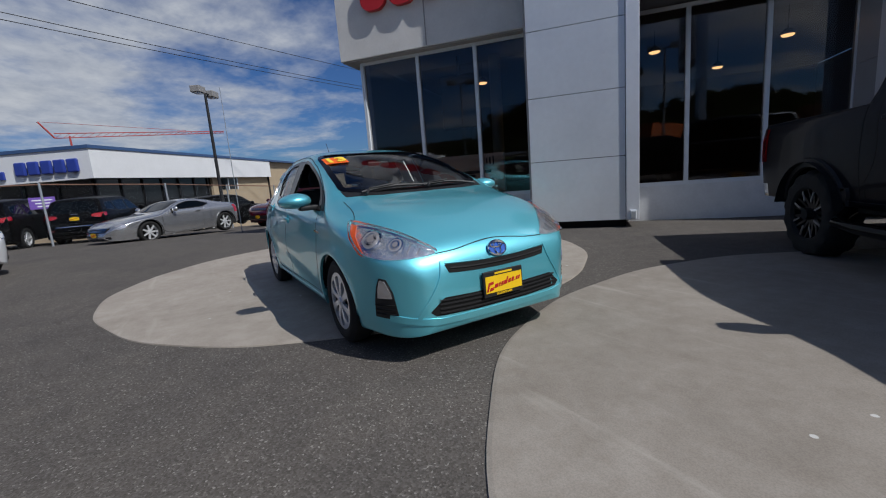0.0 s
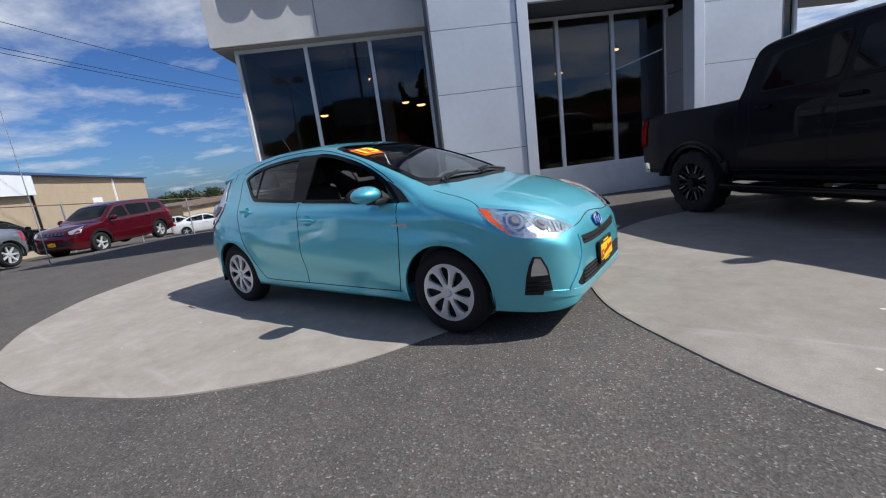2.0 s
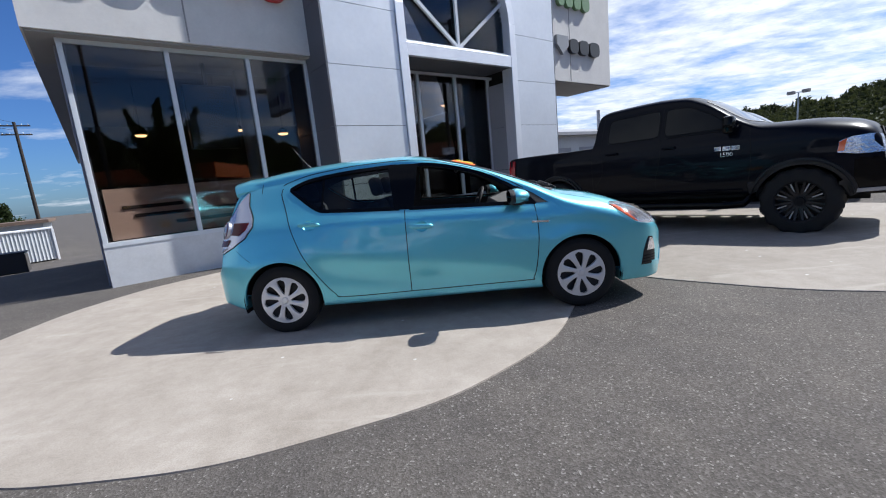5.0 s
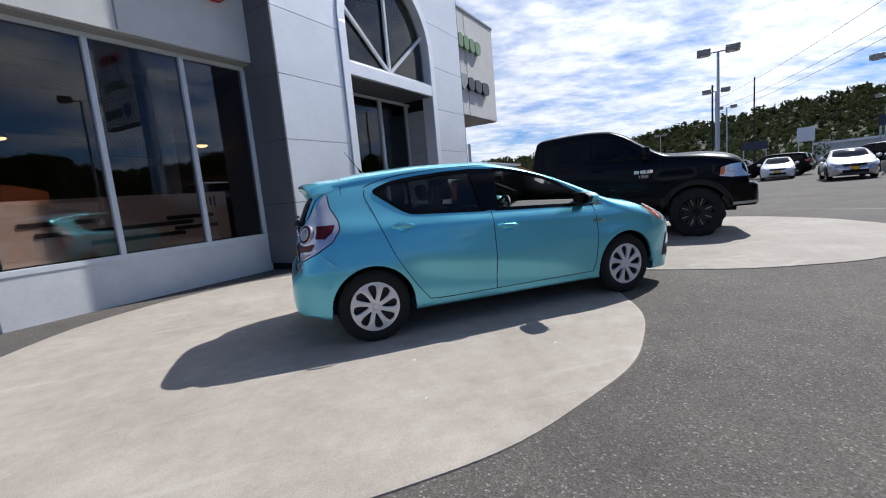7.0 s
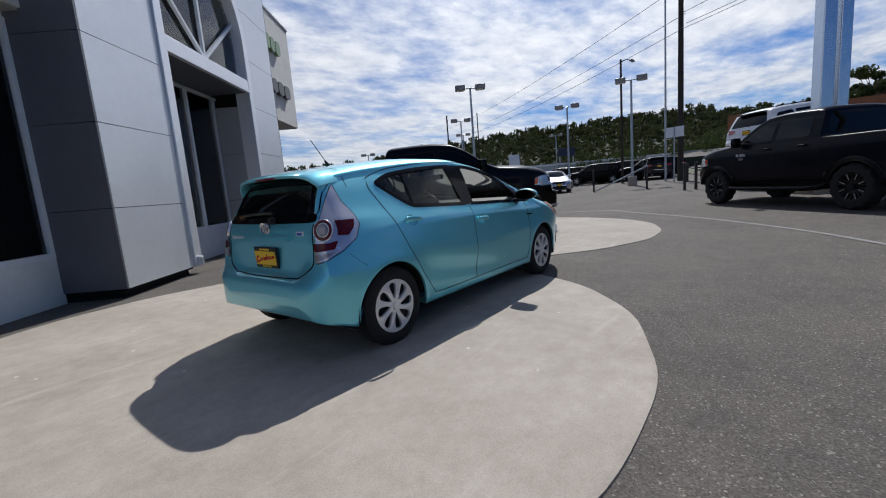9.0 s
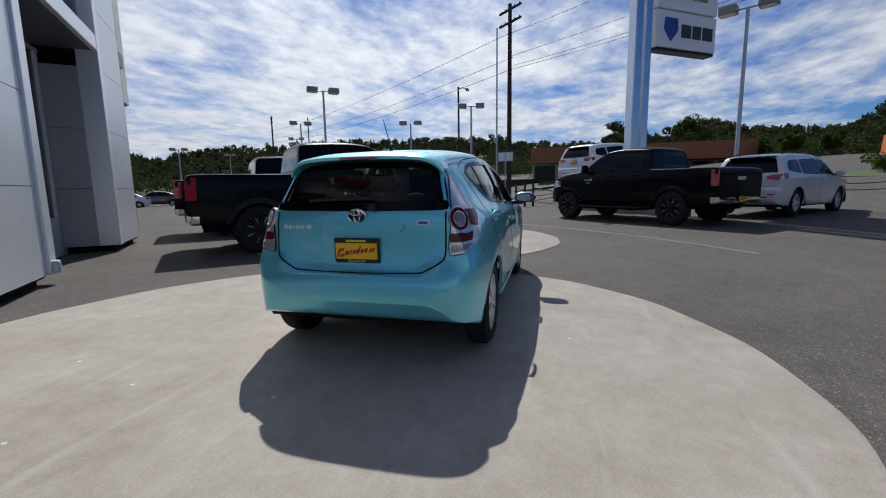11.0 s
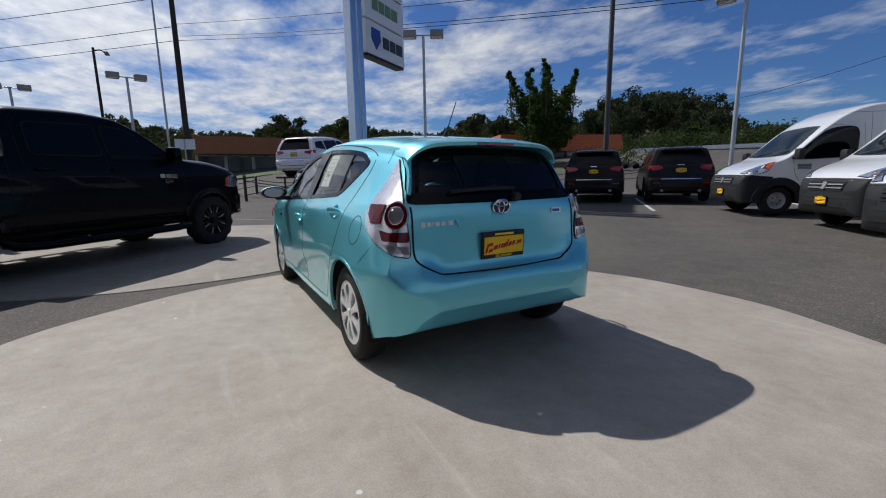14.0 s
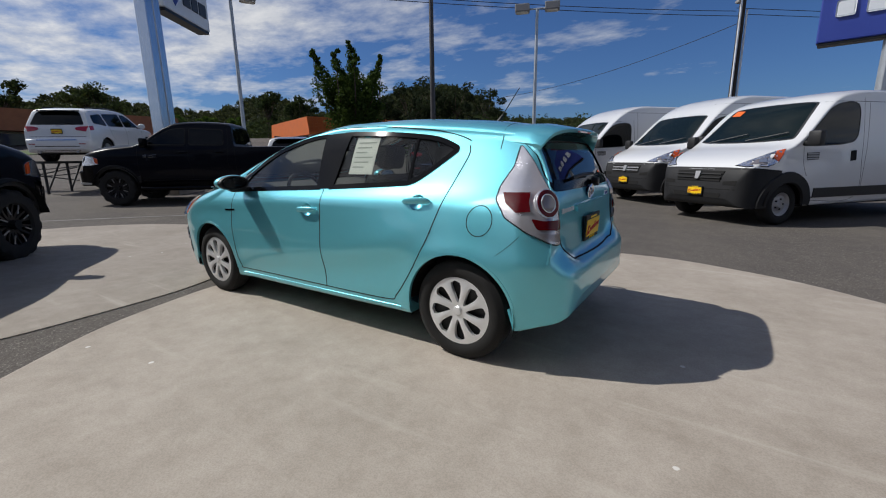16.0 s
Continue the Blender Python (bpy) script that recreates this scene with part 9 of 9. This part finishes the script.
# ---- planting ----
def leaf_mat(name, base, vary=0.5):
    m = mat(name, base, 0.8, vary=vary, scale=0.35, spec=0.08)
    t = m.node_tree
    p = t.nodes["Principled BSDF"]
    src = p.inputs["Base Color"].links[0].from_socket
    g = t.nodes.new("ShaderNodeNewGeometry")
    k = ramp(t, g.outputs["Random Per Island"], [(0.0, (0.65, 0.68, 0.65)), (0.5, (1, 1, 1)), (1.0, (1.28, 1.25, 1.1))])
    col = mix_rgb(t, 1.0, src, k, "MULTIPLY")
    t.links.new(col, p.inputs["Base Color"])
    thin = t.nodes.new("ShaderNodeBsdfTranslucent")
    t.links.new(mix_rgb(t, 1.0, col, (1.25, 1.2, 0.85, 1), "MULTIPLY"), thin.inputs["Color"])
    both_sides = node(t, "ShaderNodeMixShader", Fac=0.26)
    t.links.new(p.outputs[0], both_sides.inputs[1])
    t.links.new(thin.outputs[0], both_sides.inputs[2])
    t.links.new(both_sides.outputs[0], t.nodes["Material Output"].inputs["Surface"])
    return m


LEAF = leaf_mat("broad_leaves", (0.038, 0.056, 0.022))
LEAF_OLIVE = leaf_mat("olive_hill_leaves", (0.050, 0.060, 0.029))
LEAF_MID = leaf_mat("mid_green_leaves", (0.048, 0.078, 0.018))
LEAF_BRIGHT = leaf_mat("fresh_leaves", (0.058, 0.100, 0.018))
NEEDLE = leaf_mat("dark_needles", (0.030, 0.042, 0.022))
BARK = mat("brown_bark", (0.07, 0.05, 0.035), 0.9, vary=0.3, scale=6, bump=0.5, bump_scale=30)


def leaves(verts, faces, rng, c, r, n, size, flat=1.0):
    """n leaf sprays spread through a lump round c."""
    d = rng.normal(size=(n, 3))
    d /= np.linalg.norm(d, axis=1)[:, None]
    p = np.asarray(c) + d * (r * rng.uniform(0.55, 1.0, (n, 1))) * np.array([1, 1, flat])
    a = rng.normal(size=(n, 3))
    a /= np.linalg.norm(a, axis=1)[:, None]
    b = np.cross(a, d)
    b /= np.linalg.norm(b, axis=1)[:, None] + 1e-6
    s = size * rng.uniform(0.6, 1.3, (n, 1))
    q = len(verts)
    for k in range(n):
        verts.extend([p[k] - a[k] * s[k], p[k] - b[k] * s[k] * 0.6, p[k] + a[k] * s[k], p[k] + b[k] * s[k] * 0.6 + d[k] * s[k] * 0.4])
        faces.append((q + 4 * k, q + 4 * k + 1, q + 4 * k + 2, q + 4 * k + 3))


def from_lists(name, verts, faces, material, parent=None):
    me = bpy.data.meshes.new(name)
    me.from_pydata([tuple(v) for v in verts], [], faces)
    me.materials.append(material)
    ob = new(name, me)
    if parent is not None:
        ob.parent = parent
    return ob


def limb(bm, a, b, r0, r1):
    rod(bm, a, b, r0, r1, 7)


def spire_tree(x, y, z, h, seed):
    """A young upright tree of several pointed leaders."""
    rng = np.random.default_rng(seed)
    t = thing("upright_tree", "upright leafy tree with several pointed leaders", "tree", pose(x, y, z), "roadside trees")
    bm = bmesh.new()
    limb(bm, (0, 0, -0.3), (0, 0, h * 0.35), 0.22, 0.15)
    verts, faces = [], []
    for k in range(9):
        a = 2.4 * k
        rr = 0.0 if k == 0 else h * rng.uniform(0.14, 0.33)
        top = h * (1.0 if k == 0 else rng.uniform(0.72, 0.97))
        ex, ey = rr * math.cos(a), rr * math.sin(a)
        limb(bm, (0, 0, h * 0.22), (ex, ey, h * 0.45), 0.10, 0.06)
        limb(bm, (ex, ey, h * 0.45), (ex * 1.1, ey * 1.1, top * 0.96), 0.06, 0.015)
        zz = h * rng.uniform(0.16, 0.26)
        while zz < top:
            u = (zz - h * 0.16) / (top - h * 0.16)
            w = h * 0.135 * (1 - u) ** 0.6 + 0.16
            c = (ex * (0.5 + 0.6 * u) + rng.normal() * 0.18, ey * (0.5 + 0.6 * u) + rng.normal() * 0.18, zz)
            leaves(verts, faces, rng, c, w * rng.uniform(0.45, 0.95), 80, 0.13, 0.8)
            zz += h * 0.034
    for k in range(84):
        a, rr = rng.uniform(0, 6.28), h * 0.26 * math.sqrt(rng.uniform(0, 1))
        leaves(verts, faces, rng, (rr * math.cos(a), rr * math.sin(a), h * rng.uniform(0.14, 0.70)), h * rng.uniform(0.045, 0.08), 80, 0.14, 0.8)
    part("trunk", bm, BARK, t, "", True)
    from_lists("crown", verts, faces, LEAF_MID, t)


spire_tree(26.8, -26.9, ground_z(26.8, -26.9), 9.3, 5)


def column_tree(x, y, h, w, seed, material):
    """A narrow garden conifer."""
    rng = np.random.default_rng(seed)
    z = ground_z(x, y)
    t = thing("columnar_tree", "dark narrow columnar conifer behind the sheds", "tree", pose(x, y, z), "columnar trees")
    bm = bmesh.new()
    limb(bm, (0, 0, -0.4), (0, 0, h * 0.9), 0.14, 0.02)
    part("trunk", bm, BARK, t, "", True)
    verts, faces = [], []
    for k in range(46):
        u = rng.uniform(0.06, 1.0)
        r = w * min(1.0, 2.4 * u) * (1 - u) ** 0.42
        a = rng.uniform(0, 6.28)
        leaves(verts, faces, rng, (r * 0.6 * math.cos(a), r * 0.6 * math.sin(a), h * u * 0.97), w * 0.42, 70, 0.13, 1.5)
    from_lists("crown", verts, faces, material, t)


column_tree(-45.5, 34.2, 5.4, 0.9, 31, NEEDLE)
column_tree(-45.0, 38.8, 4.6, 1.0, 32, LEAF)


def round_tree(x, y, z, h, w, seed, material, name="broad_tree"):
    rng = np.random.default_rng(seed)
    t = thing(name, "leafy broad-crowned tree across the road", "tree", pose(x, y, z), "roadside trees")
    bm = bmesh.new()
    limb(bm, (0, 0, -0.5), (0, 0, h * 0.5), 0.30, 0.18)
    verts, faces = [], []
    for k in range(22):
        a, rr, zz = rng.uniform(0, 6.28), w * math.sqrt(rng.uniform(0, 1)), h * rng.uniform(0.35, 0.92)
        rr *= math.sqrt(max(0.05, 1 - ((zz / h - 0.55) / 0.5) ** 2))
        c = Vector((rr * math.cos(a), rr * math.sin(a), zz))
        limb(bm, (0, 0, h * 0.35), c, 0.07, 0.02)
        leaves(verts, faces, rng, c, w * rng.uniform(0.20, 0.40), 120, 0.21, 0.75)
    part("trunk", bm, BARK, t, "", True)
    from_lists("crown", verts, faces, material, t)


el_of = curve1([(-78, 3.0), (-70, 4.0), (-66, 4.9), (-61, 8.6), (-55.5, 10.2), (-50, 9.2), (-46, 7.0), (-41, 6.6), (-37, 7.7), (-33, 8.1), (-28, 6.3), (-22, 6.6), (-17, 8.0), (-12.5, 6.4), (-9.5, 7.7), (-5, 6.1), (2, 6.1), (8, 7.0), (14, 7.0), (24, 6.8), (30, 6.6), (35, 6.0), (41, 5.6), (49, 4.4), (60, 4.0), (75, 3.4)])
for az, d, seed, mt, wide in ((-9.5, 72, 11, LEAF, 0.42), (-17, 74, 12, LEAF, 0.5), (-33, 76, 13, LEAF, 0.36), (-37, 78, 14, LEAF, 0.36), (-50.5, 78, 15, NEEDLE, 0.4), (-53.5, 82, 16, NEEDLE, 0.36), (-56.5, 80, 17, NEEDLE, 0.36), (-60.5, 80, 18, NEEDLE, 0.42), (-48, 84, 19, NEEDLE, 0.35), (-26, 60, 20, LEAF_BRIGHT, 0.42), (-29, 64, 21, LEAF_BRIGHT, 0.4), (-23, 66, 22, LEAF_BRIGHT, 0.45), (-13, 66, 23, LEAF_BRIGHT, 0.5)):
    x, y = -4 + d * math.cos(radians(az)), 0.5 + d * math.sin(radians(az))
    z = ground_z(x, y)
    top = 1.1 + d * math.tan(radians(el_of(az) if mt is not LEAF_BRIGHT else el_of(az) * 0.78))
    round_tree(x, y, z, top - z, (top - z) * wide, seed, mt)

# wooded hill behind the lots: a green slope, thick with small trees
def hill_top(az):
    return el_of(az) * (0.96 if az > 0 else 0.92)


def hill_point(az, k):
    d = 105 + 190 * k
    x, y = -4 + d * math.cos(radians(az)), 0.5 + d * math.sin(radians(az))
    return x, y, max(ground_z(x, y) - 0.3, 1.1 + d * math.tan(radians(max(0.2, hill_top(az) * k ** 0.7 - 0.9))))


bm = bmesh.new()
rows = [[bm.verts.new(hill_point(az, k / 8) if k else (*hill_point(az, 0)[:2], -1.0)) for k in range(9)] for az in np.linspace(-82, 80, 82)]
for p, q in zip(rows, rows[1:]):
    for k in range(8):
        bm.faces.new((p[k], p[k + 1], q[k + 1], q[k]))
tagged(part("ground_hillside", bm, mat("hillside_undergrowth", (0.030, 0.040, 0.017), 0.95, vary=0.5, scale=0.2), smooth=True), "wooded green hillside behind the town", "hill", kind="structure")
rng = np.random.default_rng(3)
vc, fc, vb, fb = [], [], [], []
for k in range(9000):
    az = rng.uniform(-80, 79)
    u = rng.uniform(0, 1) ** 0.8
    x, y, z = hill_point(az, u)
    d = math.hypot(x + 4, y - 0.5)
    h = d * math.tan(radians(rng.uniform(0.7, 1.35)))
    z -= 0.12 * h
    if rng.uniform() < (0.12 + 0.42 * u * u if az > 3 else 0.10):
        n = 7
        h *= rng.uniform(0.65, 1.05)
        for t in range(5):
            zz, r = z + h * (0.10 + 0.17 * t), h * 0.25 * (1 - t / 5.6) * rng.uniform(0.8, 1.2)
            q = len(vc)
            vc.append((x + rng.normal() * 0.1, y + rng.normal() * 0.1, zz + h * 0.25))
            ph = rng.uniform(0, 6)
            for j in range(n):
                a = 2 * math.pi * j / n + ph
                rr = r * (1.2 if j % 2 else 0.65) * rng.uniform(0.7, 1.25)
                vc.append((x + rr * math.cos(a), y + rr * math.sin(a), zz - h * 0.04 * (j % 2)))
            for j in range(n):
                fc.append((q, q + 1 + j, q + 1 + (j + 1) % n))
    else:
        for t in range(4):
            a, rr = rng.uniform(0, 6.28), h * 0.30 * math.sqrt(rng.uniform(0, 1))
            leaves(vb, fb, rng, (x + rr * math.cos(a), y + rr * math.sin(a), z + h * rng.uniform(0.35, 0.85)), h * 0.26, 16, h * 0.125, 0.8)
tagged(from_lists("conifer_woods", vc, fc, NEEDLE), "dark conifer woods on the far ridge", "woods", kind="stuff")
tagged(from_lists("broadleaf_woods", vb, fb, LEAF_OLIVE), "mixed green woods beyond the road", "woods", kind="stuff")
vb, fb = [], []
for k in range(520):
    az, d = rng.uniform(-76, 60), rng.uniform(62, 92)
    x, y = -4 + d * math.cos(radians(az)), 0.5 + d * math.sin(radians(az))
    if az > 2 and d < 84:
        continue
    leaves(vb, fb, rng, (x, y, ground_z(x, y) + rng.uniform(0.5, 2.6)), rng.uniform(1.2, 2.4), 90, 0.20, 0.7)
for k in range(160):
    az, d = rng.uniform(136, 158), rng.uniform(70, 110)
    x, y = 1.6 + d * math.cos(radians(az)), -4 + d * math.sin(radians(az))
    leaves(vb, fb, rng, (x, y, rng.uniform(-1.6, 0.7)), rng.uniform(1.0, 1.9), 110, 0.2, 0.8)
tagged(from_lists("scrub", vb, fb, LEAF), "green scrub and low bushes round the lots", "bushes", kind="stuff")
round_tree(1.6 + 66 * math.cos(radians(143)), -4 + 66 * math.sin(radians(143)), -0.5, 4.4, 0.5, 31, NEEDLE, "narrow_tree")
round_tree(1.6 + 70 * math.cos(radians(141)), -4 + 70 * math.sin(radians(141)), -0.5, 3.9, 0.75, 32, LEAF_BRIGHT)
hd = np.random.default_rng(8)
for x, y, w, h in ((25.2, -22.6, 0.8, 0.9), (29.6, -21.8, 0.7, 0.8), (30.8, -22.4, 0.8, 1.0), (21.0, -27.4, 1.6, 1.4), (19.0, -28.6, 1.5, 1.4), (28.0, -24.0, 0.6, 0.6), (16.5, -30.0, 1.2, 1.3)):
    vb, fb = [], []
    for k in range(9):
        leaves(vb, fb, hd, (hd.uniform(-w, w) * 0.7, hd.uniform(-w, w) * 0.7, h * hd.uniform(0.25, 0.8)), w * 0.5, 50, 0.09)
    b = thing("clipped_bush", "rounded green bush in front of the shop", "bush", pose(x, y, ground_z(x, y)), "shop bushes")
    from_lists("crown", vb, fb, LEAF_BRIGHT, b)
    bm = bmesh.new()
    rod(bm, (0, 0, -0.1), (0, 0, h * 0.5), 0.05)
    part("stem", bm, BARK, b)


def lawn(name, pts, width, label):
    return strip_on_ground(name, pts, width, GRASS, label, "grass", 0.03)


lawn("ground_verge", [(30.5, -20.0), (26.5, -22.0), (22.5, -25.5), (17.5, -29.5), (10, -33)], 2.4, "mown grass verge across the road")
lawn("ground_verge", [(50, 12), (48.5, 4), (49, -6), (47, -12)], 4.0, "mown grass verge across the road")
